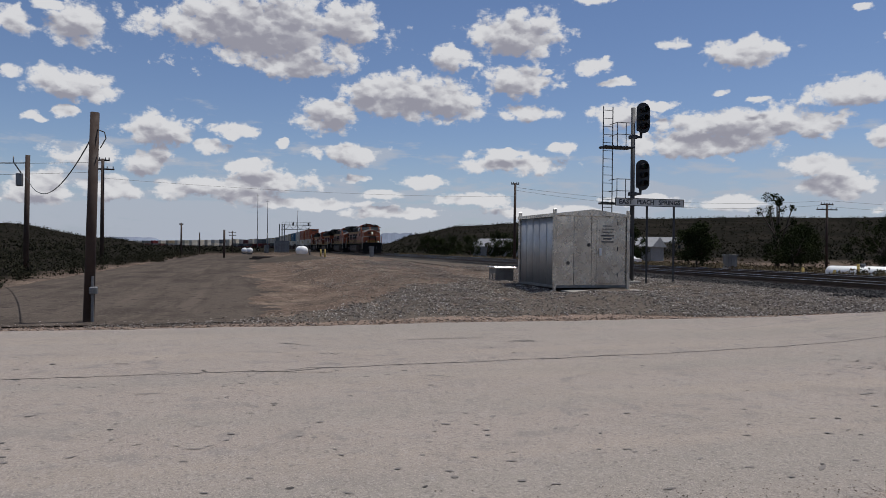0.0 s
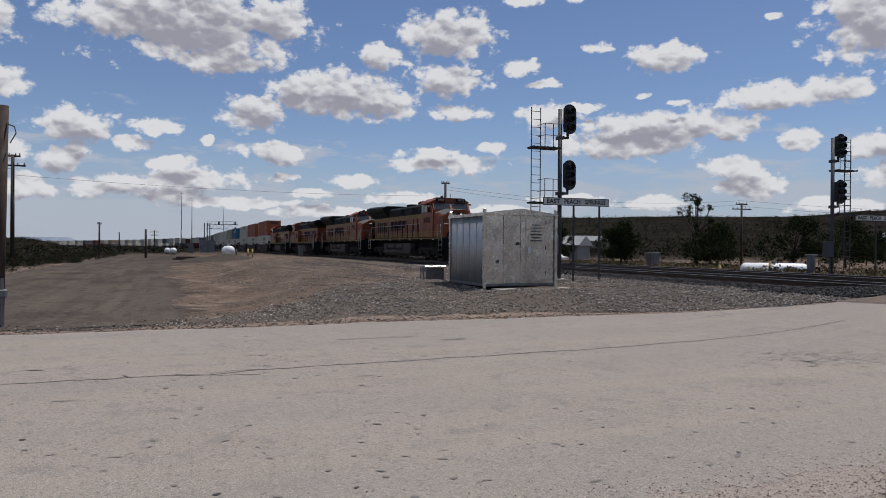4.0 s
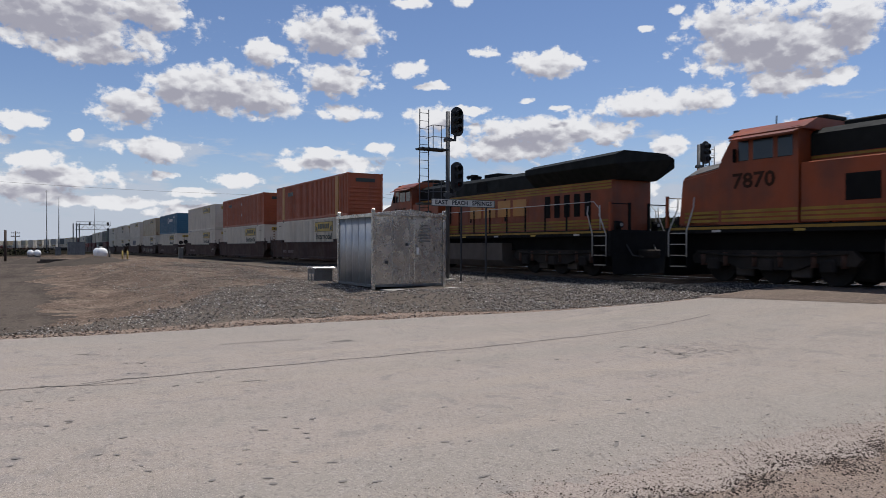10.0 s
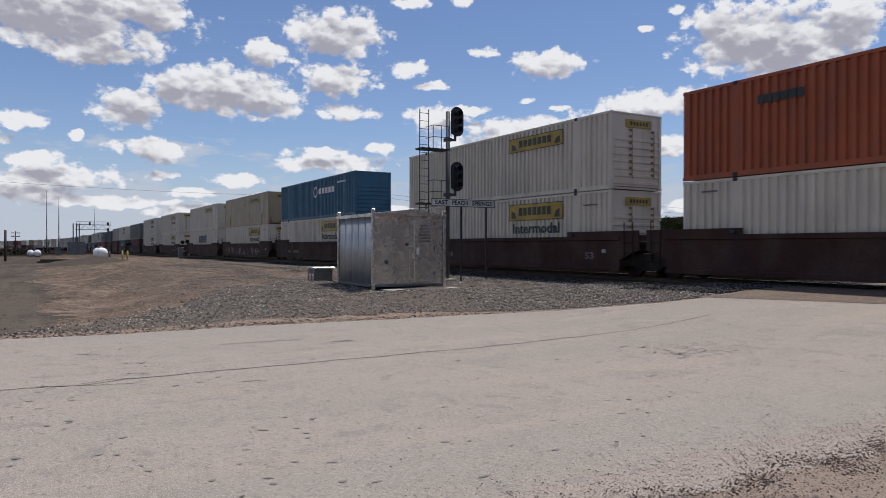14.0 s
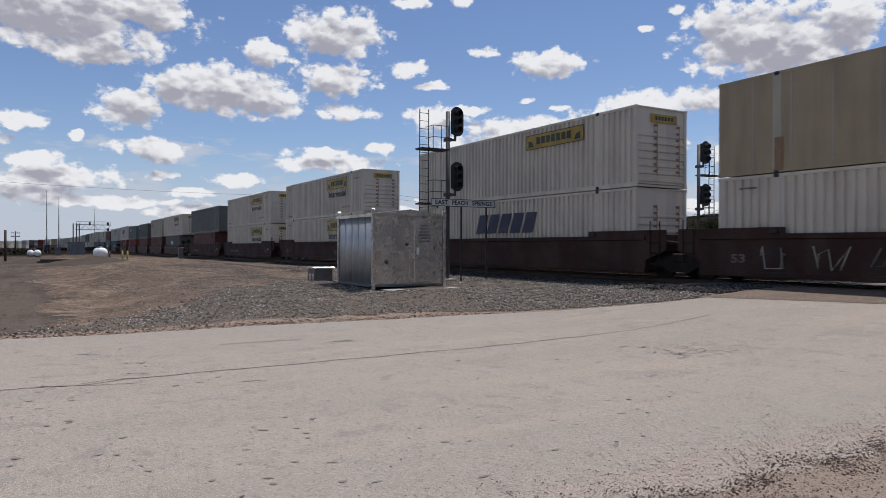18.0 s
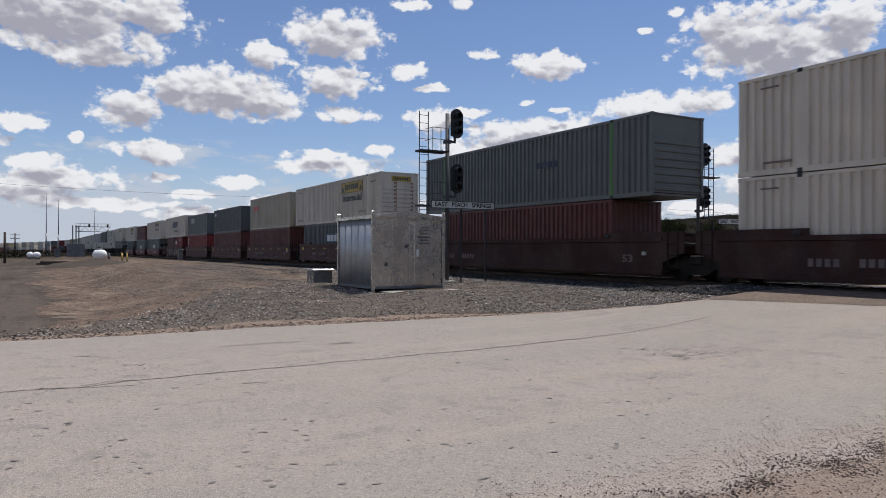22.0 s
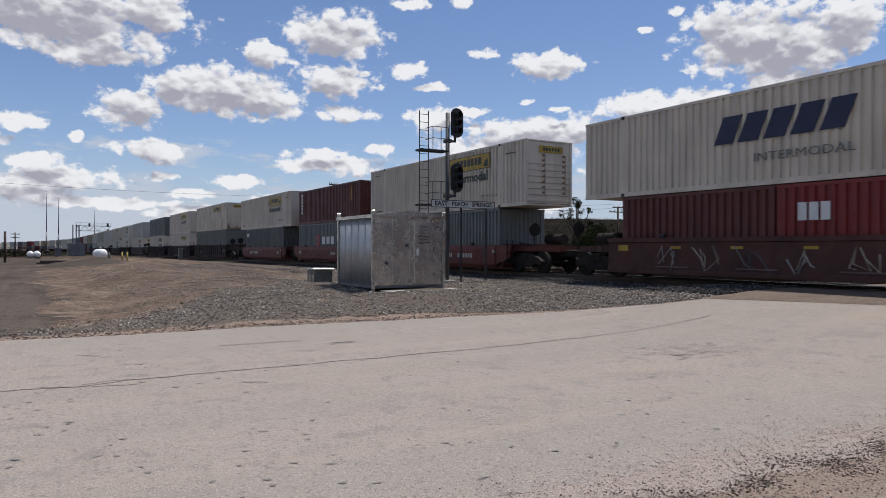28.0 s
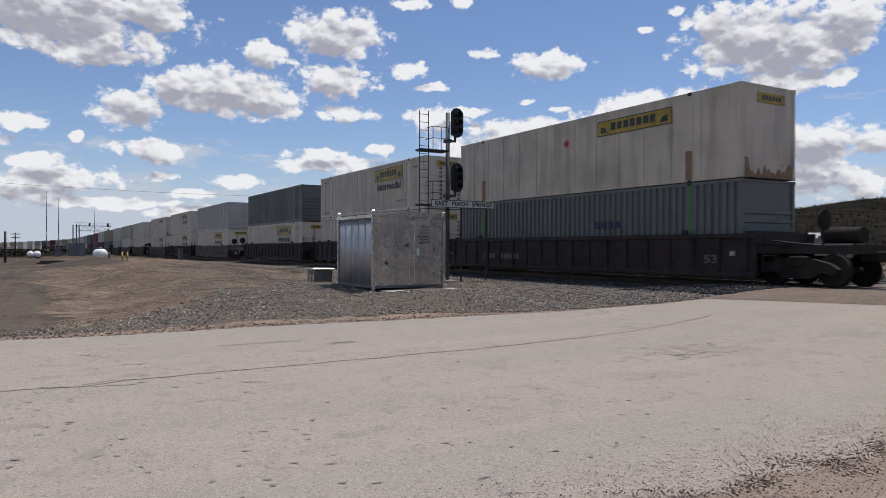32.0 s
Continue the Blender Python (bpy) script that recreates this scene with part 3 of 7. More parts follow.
verge_mat = paint("tan_red_verge", (0.195, 0.144, 0.114), 0.95, var=0.5, scale=1.6, grain=0.4, gscale=40.0, bump=0.012, tint=(0.150, 0.104, 0.080), spec=0.0)
speckle(verge_mat, 9.0, (0.125, 0.094, 0.077), (0.255, 0.20, 0.165), 0.06)
speckle(verge_mat, 45.0, (0.08, 0.062, 0.052), (0.36, 0.29, 0.24), 0.08)
ragged_band("verge", lambda y: road_far(y) - (0.95 + wob(y, 15.0, 0.35)) * (1 - 0.6 * ss(9, 13, y)), lambda y: road_far(y) + 0.05, frange(-22.0, 14.3, 420),
            lambda x, y: ground_z(x, y) + 0.017, verge_mat, 8, "tan and reddish dirt strip along the road's far edge", "dirt")


def dirt_road():
    """The packed grey dirt road that runs off beside the tracks."""
    mt = paint("packed_grey_dirt", (0.085, 0.070, 0.059), 0.95, var=0.4, scale=0.22, grain=0.3, gscale=18.0, bump=0.01, tint=(0.082, 0.070, 0.062), spec=0.0)
    drift(mt, (0.06, 1.0, 1.0), 1.1, (0.060, 0.050, 0.043), 0.48, 0.62, 0.8, 5)
    drift(mt, (0.08, 1.0, 1.0), 1.7, (0.118, 0.096, 0.080), 0.54, 0.68, 0.7, 5)
    drift(mt, (0.5, 1.0, 1.0), 0.5, (0.045, 0.038, 0.034), 0.50, 0.66, 0.7, 8)
    speckle(mt, 3.0, (0.047, 0.040, 0.035), (0.098, 0.082, 0.071), 0.06)
    speckle(mt, 16.0, (0.060, 0.050, 0.044), (0.13, 0.112, 0.098), 0.06)
    verts, faces = [], []
    xs = [-15.4 - 0.10 * i - 0.0006 * i * i for i in range(380)]
    for x in xs:
        n = noise.noise(Vector((x * 0.22, 5, 0))) + 0.6 * noise.noise(Vector((x * 0.9, 8, 0))) + 0.12 * noise.noise(Vector((x * 3.1, 3, 0)))
        y1 = 0.9 + 1.2 * n + 0.08 * noise.noise(Vector((x * 7.0, 2, 0))) - 0.02 * max(0, -x - 60) + 3.2 * ss(60, 120, -x)
        y0 = -9.0 + 0.4 * noise.noise(Vector((x * 0.3, 1, 0))) + 3.5 * ss(-24, -15, x)
        for k in range(9):
            y = y0 + (y1 - y0) * k / 8
            verts.append((x, y, ground_z(x, y) + (0.034 if 0 < k < 8 else -0.02)))
    for i in range(len(xs) - 1):
        for k in range(8):
            a = i * 9 + k
            faces.append((a, a + 1, a + 10, a + 9))
    me = bpy.data.meshes.new("dirt_road")
    me.from_pydata(verts, [], faces)
    me.materials.append(mt)
    tagged(new("dirt_road", me), "packed grey dirt road running off beside the tracks", "dirt road", "", "structure")


dirt_road()


def dirt_mound(x, y, turn, a, b, h, label):
    """A low heap of dark soil: half lengths a, b, along a turn in degrees."""
    mt = bpy.data.materials.get("dark_grey_soil") or paint("dark_grey_soil", (0.062, 0.053, 0.046), 0.95, var=0.5, scale=0.6, grain=0.4, gscale=12.0, bump=0.03, tint=(0.09, 0.074, 0.062), spec=0.0)
    c, s = math.cos(radians(turn)), math.sin(radians(turn))
    verts, faces, n, k = [], [], 40, 12
    for j in range(k + 1):
        for i in range(n):
            t, q = 2 * math.pi * i / n, j / k
            e = 1 + 0.22 * noise.noise(Vector((math.cos(t) * 1.6, math.sin(t) * 1.6, x)))
            u, v = a * q * e * math.cos(t), b * q * e * math.sin(t)
            px, py = x + u * c - v * s, y + u * s + v * c
            verts.append((px, py, ground_z(px, py) + h * (1 - q * q) ** 1.4 * (1 + 0.3 * noise.noise(Vector((px * 0.9, py * 0.9, 3)))) + 0.02 - 0.08 * q ** 6))
    for j in range(k):
        for i in range(n):
            faces.append((j * n + i, j * n + n + i, j * n + n + (i + 1) % n, j * n + (i + 1) % n))
    me = bpy.data.meshes.new("dirt_mound")
    me.from_pydata(verts, [], faces)
    me.materials.append(mt)
    me.shade_smooth()
    tagged(new("dirt_mound", me), label, "dirt mound", "", "structure")


dirt_mound(-69.5, 4.9, 175, 8.5, 4.3, 0.55, "low heap of dark grey soil before the white tank")
dirt_mound(-88.0, 0.3, 175, 6.0, 3.2, 0.45, "low heap of dark grey soil beside the dirt road")


def mesa(a0, a1, rise):
    """A flat-topped ridge with haze in its colour, on the horizon between two bearings (degrees left of +y)."""
    # the pale blue base colour stands in for the haze of distance
    mt = bpy.data.materials.get("haze_tinted_ridge") or paint("haze_tinted_ridge", (0.22, 0.25, 0.31), 1.0, var=0.3, scale=0.004, grain=0.1, gscale=0.02, spec=0.0)
    bm, n, prev = B(), 40, None
    for i in range(n + 1):
        a = math.radians(a0 + (a1 - a0) * i / n)
        k = i / n
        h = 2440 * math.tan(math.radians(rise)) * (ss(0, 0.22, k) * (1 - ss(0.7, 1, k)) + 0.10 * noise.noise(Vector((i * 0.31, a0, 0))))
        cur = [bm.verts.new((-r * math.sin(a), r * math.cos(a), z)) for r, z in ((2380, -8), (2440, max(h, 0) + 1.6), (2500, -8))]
        if prev:
            for j in (0, 1):
                bm.faces.new((prev[j], prev[j + 1], cur[j + 1], cur[j]))
        prev = cur
    tagged(put("backdrop", bm, mt), "ridge far off on the horizon, distance haze painted in as pale blue", "hills", "", "structure")


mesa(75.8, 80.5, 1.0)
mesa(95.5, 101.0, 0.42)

# ---- tracks ----
rail_mat = paint("rusty_rail", (0.09, 0.06, 0.045), 0.6, 0.6, var=0.4)
polish = paint("polished_railhead", (0.55, 0.53, 0.50), 0.25, 1.0, var=0.1)
tie_mat = paint("old_tie_wood", (0.055, 0.045, 0.038), 0.9, var=0.5, scale=3.0, grain=0.3)


def swept(name, offset, zs, prof, material, x0, x1, n, parent, label=""):
    """A profile of (y, z) carried along the track's bend."""
    verts, faces = [], []
    k = len(prof)
    for i in range(n + 1):
        x = x0 + (x1 - x0) * (i / n) ** 2
        y, drop, _ = bend(x)
        for py, pz in prof:
            verts.append((x, y + offset + py, drop + zs + pz))
    for i in range(n):
        for j in range(k):
            a, b = i * k + j, i * k + (j + 1) % k
            faces.append((a, b, b + k, a + k))
    me = bpy.data.meshes.new(name)
    me.from_pydata(verts, [], faces)
    me.materials.append(material)
    ob = new(name, me)
    ob.parent = parent
    if label:
        tagged(ob, label)
    return ob


RAILP = [(-0.07, -0.18), (0.07, -0.18), (0.07, -0.16), (0.012, -0.14), (0.012, -0.05), (0.037, -0.03), (0.037, -0.004), (-0.037, -0.004), (-0.037, -0.03), (-0.012, -0.05), (-0.012, -0.14), (-0.07, -0.16)]
HEADP = [(-0.034, -0.006), (0.034, -0.006), (0.03, 0.0), (-0.03, 0.0)]
tie_bm = B()
box(tie_bm, -0.115, 0.115, -1.3, 1.3, -0.17, 0.0, 0.012)
tie_me = bpy.data.meshes.new("tie")
tie_bm.to_mesh(tie_me)
tie_bm.free()
tie_me.materials.append(tie_mat)
for name, off in (("track_1", 0.0), ("track_2", TRACK2 - TRACK)):
    tr = tagged(empty(name), "railway track on dark ballast, straight then curving", "track", "", "structure")
    for side in (-0.755, 0.755):
        r = swept("rail", off + side, RAIL, RAILP, rail_mat, 60, -760, 120, tr, "rusty steel rail")
        swept("railhead", off + side, RAIL, HEADP, polish, 60, -760, 120, r, "polished running surface")
    x = 2.0
    for i in range(130):
        x -= 0.58
        if -12.4 < x < -2.5:
            continue
        y, drop, _ = bend(x)
        t = new("tie", tie_me)
        t.parent = tr
        t.location = (x + random.uniform(-0.02, 0.02), y + off + random.uniform(-0.04, 0.04), RAIL - 0.175 + drop)


def bed_z(x, y):
    yc, drop, _ = bend(x)
    d = abs(y - yc - 2.2)
    return drop + 0.35 - 0.30 * ss(4.3, 6.6, d) + 0.02 * noise.noise(Vector((x * 2.1, y * 2.1, 0)))


vs, fs = [], []
xs, ds = frange(60, -11.9, 58) + [-12.15, -12.3, -12.9, -13.6, -14.2] + [-14.2 - 1.2 * i - 0.03 * i * i for i in range(1, 125)], frange(-6.3, 6.3, 30)
xs = xs[::-1]
for x in xs:
    yc = bend(x)[0] + 2.2
    for d in ds:
        z = bed_z(x, yc + d)
        if -12.2 < x < -1.8:
            z = min(z, road_z(yc + d) - 0.08)
        elif -16 < x <= -12.2 and abs(d) < 5.4:
            z = max(z, ground_z(x, yc + d) + 0.03)
        vs.append((x, yc + d, z))
n = len(ds)
for i in range(len(xs) - 1):
    for j in range(n - 1):
        fs.append((i * n + j, i * n + n + j, i * n + n + j + 1, i * n + j + 1))
me = bpy.data.meshes.new("ballast")
me.from_pydata(vs, [], fs)
me.materials.append(ballast_mat)
tagged(new("ballast", me), "dark crushed-stone ballast bed under the tracks", "ballast", "", "structure")

# ---- the signal hut ----
GALV = paint("galvanised_steel", (0.55, 0.515, 0.465), 0.26, 0.74, var=0.16, scale=1.6, grain=0.10, gscale=7.0, bump=0.0, streak=0.22, tint=(0.36, 0.355, 0.34))
dents(GALV, 2.2, 0.022, (1, 1, 0.7))
QUILT = paint("rippled_zinc_sheet", (0.42, 0.425, 0.42), 0.48, 0.5, var=0.3, scale=2.4, grain=0.12, gscale=9.0, bump=0.0, streak=0.25, tint=(0.34, 0.345, 0.35))
dents(QUILT, 3.2, 0.045, (1, 1, 0.4))
GALV2 = paint("weathered_zinc", (0.18, 0.185, 0.19), 0.5, 0.6, var=0.4, scale=2.0, streak=0.4)
CONC = paint("concrete", (0.30, 0.28, 0.25), 0.9, var=0.3, scale=1.5, grain=0.2, bump=0.004)
DARK = paint("dark_paint", (0.03, 0.03, 0.032), 0.6)
HX0, HX1, HY0, HY1, HZ = -22.75, -19.95, 9.1, 11.6, 0.40


def hut():
    root = empty("signal_hut")
    x0, x1, y0, y1, z0, z1 = HX0, HX1, HY0, HY1, HZ, 2.62
    bm = B()
    box(bm, x0 + 0.04, x1 - 0.04, y0 + 0.04, y1 - 0.04, z0, z1)
    part("body", bm, GALV2, root)
    n = 5
    for i in range(n):
        a, b = x0 + 0.06 + (x1 - x0 - 0.12) * i / n, x0 + 0.06 + (x1 - x0 - 0.12) * (i + 1) / n
        for yy, s in ((y0, -1), (y1, 1)):
            bm = B()
            out = [(a + 0.01, yy - s * 0.035)] + [(a + 0.01 + (b - a - 0.022) * k / 10, yy + s * (0.012 * math.sin(math.pi * k / 10) ** 0.8 - 0.004)) for k in range(11)] + [(b - 0.012, yy - s * 0.035)]
            prism(bm, out, "z", z0 + 0.03, z1 - 0.02)
            for f in bm.faces:
                f.smooth = abs(f.normal.z) < 0.5
            part("panel", bm, QUILT, root, "bulging zinc sheet")
    n = 4
    for i in range(n):
        a, b = y0 + 0.06 + (y1 - y0 - 0.12) * i / n, y0 + 0.06 + (y1 - y0 - 0.12) * (i + 1) / n
        bm = B()
        box(bm, x1 - 0.035, x1 - 0.006, a + 0.006, b - 0.006, z0 + 0.03, z1 - 0.02, 0.008)
        part("panel", bm, GALV, root)
    bm = B()
    dy0, dy1 = y0 + 1.42, y1 - 0.38
    box(bm, x1 - 0.02, x1 + 0.03, dy0, dy1, z0 + 0.08, z1 - 0.12, 0.012)
    door = part("door", bm, GALV, root, "closed galvanised door")
    bm = B()
    box(bm, x1 + 0.03, x1 + 0.075, dy0 + 0.06, dy0 + 0.15, z0 + 0.95, z0 + 1.18, 0.01)
    part("handle", bm, paint("white_latch", (0.6, 0.6, 0.6), 0.4), door, "pale latch plate")
    bm = B()
    box(bm, x1 + 0.03, x1 + 0.036, dy0 + 0.08, dy1 - 0.06, z1 - 0.92, z1 - 0.28)
    plate = part("notice", bm, GALV, door, "pale notice with dark lines of writing")
    for k, (w, h) in enumerate(((0.28, 0.035), (0.42, 0.03), (0.34, 0.03), (0.44, 0.05), (0.3, 0.045), (0.42, 0.045))):
        bm = B()
        c = (dy0 + dy1) / 2
        z = z1 - 0.33 - k * 0.098
        box(bm, x1 + 0.037, x1 + 0.041, c - w / 2, c + w / 2, z - h, z)
        part("writing_line", bm, paint("faded_ink", (0.10, 0.10, 0.10), 0.6) if k == 0 else bpy.data.materials["faded_ink"], plate)
    for k in range(3):
        bm = B()
        tube(bm, (x1 + 0.02, dy1 + 0.01, z0 + 0.3 + 0.8 * k), (x1 + 0.02, dy1 + 0.01, z0 + 0.42 + 0.8 * k), 0.018, n=6)
        part("hinge", bm, DARK, door)
    for yy, zz in ((y0 + 0.45, z0 + 0.72), (y0 + 1.15, z0 + 1.28)):
        bm = B()
        tube(bm, (x1, yy, zz), (x1 + 0.03, yy, zz), 0.055, n=12)
        part("vent_cap", bm, DARK, root)
    bm = B()
    box(bm, x1 - 0.01, x1 + 0.03, dy0 + 0.3, dy0 + 0.5, z1 - 0.06, z1 - 0.0)
    part("vent", bm, DARK, root)
    bm = B()
    prism(bm, [(y0 - 0.06, z1), ((y0 + y1) / 2, z1 + 0.16), (y1 + 0.06, z1), (y1 + 0.06, z1 - 0.05), (y0 - 0.06, z1 - 0.05)], "x", x0 - 0.06, x1 + 0.08)
    part("roof", bm, GALV, root, "low gabled metal roof")
    bm = B()
    box(bm, x0 - 0.07, x1 + 0.09, y0 - 0.075, y0 - 0.05, z1 - 0.09, z1 + 0.015)
    part("gutter", bm, GALV, root)
    for x in (x0, x1):
        for y in (y0, y1):
            bm = B()
            box(bm, x - 0.05, x + 0.05, y - 0.05, y + 0.05, 0.24, z1 + 0.0, 0.008)
            p = part("corner_post", bm, GALV, root)
            bm = B()
            box(bm, x - 0.025, x + 0.025, y - 0.06, y + 0.06, z1 + 0.0, z1 + 0.15, 0.015)
            part("lifting_eye", bm, GALV, p)
    bm = B()
    box(bm, x0 - 0.02, x1 + 0.02, y0 - 0.02, y1 + 0.02, z0 - 0.05, z0 + 0.03, 0.005)
    part("base_frame", bm, GALV2, root)
    return tagged(root, "galvanised steel signal hut on corner feet over gravel", "signal hut")


hut()
bm = B()
box(bm, HX1 + 0.05, HX1 + 1.05, HY0 + 0.2, HY1 + 0.3, 0.12, 0.30, 0.02)
tagged(put("concrete_pad", bm, CONC), "flat concrete step before the hut door", "concrete pad")


def battery_box():
    root = empty("battery_box")
    bm = B()
    box(bm, -24.8, -24.1, 8.7, 9.4, 0.10, 0.80, 0.015)
    part("body", bm, GALV2, root)
    bm = B()
    box(bm, -24.86, -24.04, 8.64, 9.46, 0.80, 0.87, 0.015)
    part("lid", bm, GALV, root, "overhanging zinc lid")
    for k in (0, 1):
        bm = B()
        box(bm, -24.6 + 0.3 * k, -24.4 + 0.3 * k, 8.685, 8.702, 0.30, 0.64, 0.005)
        part("side_plate", bm, GALV, root)
    return tagged(root, "small galvanised battery box on the gravel", "battery box")


battery_box()

# ---- signals and station boards ----
SIGBLK = paint("signal_black", (0.015, 0.015, 0.016), 0.55)
ALU = paint("weathered_aluminium", (0.075, 0.077, 0.082), 0.7, 0.2, var=0.4)
LENSES = [paint("dark_green_lens", (0.01, 0.05, 0.03), 0.1), paint("dark_amber_lens", (0.07, 0.04, 0.01), 0.1), paint("dark_red_lens", (0.07, 0.01, 0.01), 0.1)]


def signal(x, y, z, side):
    """A two-headed mast signal facing +x; side: which way (in y) the ladder stands."""
    root = empty("signal", Matrix.Translation((x, y, z)))
    bm = B()
    tube(bm, (0, 0, 0.0), (0, 0, 6.75), 0.085, n=14)
    part("mast", bm, ALU, root)
    bm = B()
    box(bm, -0.25, 0.25, -0.25, 0.25, -0.05, 0.06, 0.02)
    for a in (-0.15, 0.15):
        for b in (-0.15, 0.15):
            tube(bm, (a, b, 0.06), (a, b, 0.14), 0.02, n=6)
    part("base", bm, CONC, root)
    for zz in (6.35, 4.15):
        hy = 0.33
        bm = B()
        out = [(hy + 0.29 * math.cos(t), zz + 0.30 + 0.29 * math.sin(t)) for t in [math.pi * i / 10 for i in range(11)]]
        out += [(hy + 0.29 * math.cos(t), zz - 0.30 + 0.29 * math.sin(t)) for t in [math.pi + math.pi * i / 10 for i in range(11)]]
        prism(bm, out, "x", 0.16, 0.19)
        head = part("backboard", bm, SIGBLK, root, "black oval backboard")
        bm = B()
        box(bm, -0.08, 0.16, hy - 0.16, hy + 0.16, zz - 0.48, zz + 0.48, 0.03)
        part("lamp_case", bm, SIGBLK, head)
        for k in range(3):
            c = zz + 0.32 - 0.32 * k
            bm = B()
            ts = [math.radians(-60 + 30 * i) for i in range(11)]
            prism(bm, [(hy + 0.12 * math.cos(t), c + 0.12 * math.sin(t)) for t in ts] + [(hy + 0.105 * math.cos(t), c + 0.105 * math.sin(t)) for t in ts[::-1]], "x", 0.19, 0.42)
            part("hood", bm, SIGBLK, head)
            bm = B()
            tube(bm, (0.19, hy, c), (0.2, hy, c), 0.1, n=14)
            part("lens", bm, LENSES[k], head)
        bm = B()
        bent(bm, [(0.0, 0.05, zz - 0.72), (0.02, hy, zz - 0.72), (0.02, hy, zz - 0.46)], 0.06, 8)
        box(bm, -0.14, 0.14, -0.13, 0.13, zz - 0.80, zz - 0.66, 0.02)
        part("bracket", bm, ALU, root)
    # ladder with platform and rails
    lx, ly = 0.0, side * 1.05
    lad = empty("ladder")
    lad.parent = root
    for dx in (-0.2, 0.2):
        bm = B()
        tube(bm, (-0.05, ly + dx, 0.15), (-0.05, ly + dx, 6.75), 0.02, n=6)
        part("rail", bm, ALU, lad)
    for k in range(21):
        bm = B()
        tube(bm, (-0.05, ly - 0.2, 0.4 + 0.31 * k), (-0.05, ly + 0.2, 0.4 + 0.31 * k), 0.012, n=5)
        part("rung", bm, ALU, lad)
    for pz in (5.15, 3.0):
        bm = B()
        a, b = sorted((side * 0.1, ly + side * 0.25))
        box(bm, -0.3, 0.32, a, b, pz, pz + 0.05)
        for q in range(5):
            yy = a + (b - a) * q / 4
            box(bm, -0.3, 0.32, yy - 0.012, yy + 0.012, pz + 0.05, pz + 0.07)
        part("platform", bm, SIGBLK, root)
        for h in (0.5, 0.95):
            bm = B()
            bent(bm, [(0.3, side * 0.1, pz + h), (0.3, ly * 0.8, pz + h), (-0.3, ly * 0.8, pz + h)], 0.015, 5)
            part("guard_rail", bm, ALU, root)
        for q in (0.12, 0.45, 0.8):
            bm = B()
            tube(bm, (0.3, ly * q, pz), (0.3, ly * q, pz + 0.95), 0.016, n=5)
            part("guard_post", bm, ALU, root)
    bm = B()
    box(bm, -0.18, 0.18, -0.42, -0.1, 1.0, 1.75, 0.02)
    part("junction_box", bm, ALU, root)
    bm = B()
    bent(bm, [(0.05, -0.2, 1.0), (0.05, -0.2, 0.3), (0.3, -0.4, 0.0)], 0.035, 7)
    part("cable_pipe", bm, ALU, root)
    return tagged(root, "two-headed black signal on a grey mast with ladder", "railway signal", "railway signals")


signal(-24.55, 14.45, 0.27, -1)
signal(-25.2, 29.9, 0.18, 1)
BOARD = paint("white_board", (0.62, 0.61, 0.56), 0.6, var=0.25, streak=0.3)


def board(x, y, w, zc, zg):
    root = empty("station_sign", Matrix.Translation((x, y, 0)))
    bm = B()
    box(bm, -0.02, 0.02, 0, w, zc - 0.14, zc + 0.14, 0.006)
    part("board", bm, BOARD, root)
    bm = B()
    for z0, z1, y0, y1 in ((zc + 0.125, zc + 0.15, 0, w), (zc - 0.15, zc - 0.125, 0, w), (zc - 0.15, zc + 0.15, -0.01, 0.015), (zc - 0.15, zc + 0.15, w - 0.015, w + 0.01)):
        box(bm, 0.012, 0.028, y0, y1, z0, z1)
    part("frame", bm, DARK, root)
    for word, mid, wide in (("EAST", -0.392, 0.215), ("PEACH", -0.072, 0.27), ("SPRINGS", 0.32, 0.36)):
        words("lettering", word, 0.24, DARK, root, Matrix.Translation((0.024, w / 2 + mid * w * 0.9, zc)) @ FRONT, 0.003, wide * w * 0.9, 0.006)
    for q in (0.47, 0.87):
        bm = B()
        box(bm, -0.075, -0.02, w * q - 0.03, w * q + 0.03, zg - 0.1, zc + 0.1)
        part("post", bm, DARK, root)
    return tagged(root, "white board reading east peach springs on two posts", "station sign", "station signs")


board(-23.9, 13.35, 2.92, 3.33, 0.3)
board(-25.0, 31.2, 3.1, 3.1, 0.15)

# ---- poles and wires ----
WOOD = paint("creosoted_pole", (0.038, 0.022, 0.016), 0.85, var=0.4, scale=2.0, grain=0.3, streak=0.4, tint=(0.045, 0.028, 0.02))
WIRE = paint("cable_black", (0.03, 0.03, 0.03), 0.6)


def pole(x, y, h, r0, r1, lean=(0, 0), arms=(), extra=None, label="brown wooden utility pole standing in the dirt"):
    z = ground_z(x, y)
    root = empty("utility_pole", Matrix.Translation((x, y, z)))
    bm = B()
    tube(bm, (0, 0, -0.3), (lean[0], lean[1], h), r0, r1, n=14)
    part("shaft", bm, WOOD, root)
    for az, w in arms:
        bm = B()
        box(bm, -0.06, 0.06, -w, w, h - az - 0.06, h - az + 0.06)
        part("crossarm", bm, WOOD, root)
        for k in (-0.9, -0.4, 0.4, 0.9):
            bm = B()
            tube(bm, (0, w * k, h - az + 0.06), (0, w * k, h - az + 0.24), 0.05, 0.04, n=6)
            part("insulator", bm, GALV2, root)
    if extra:
        extra(root, h)
    return tagged(root, label, "utility pole", "utility poles")


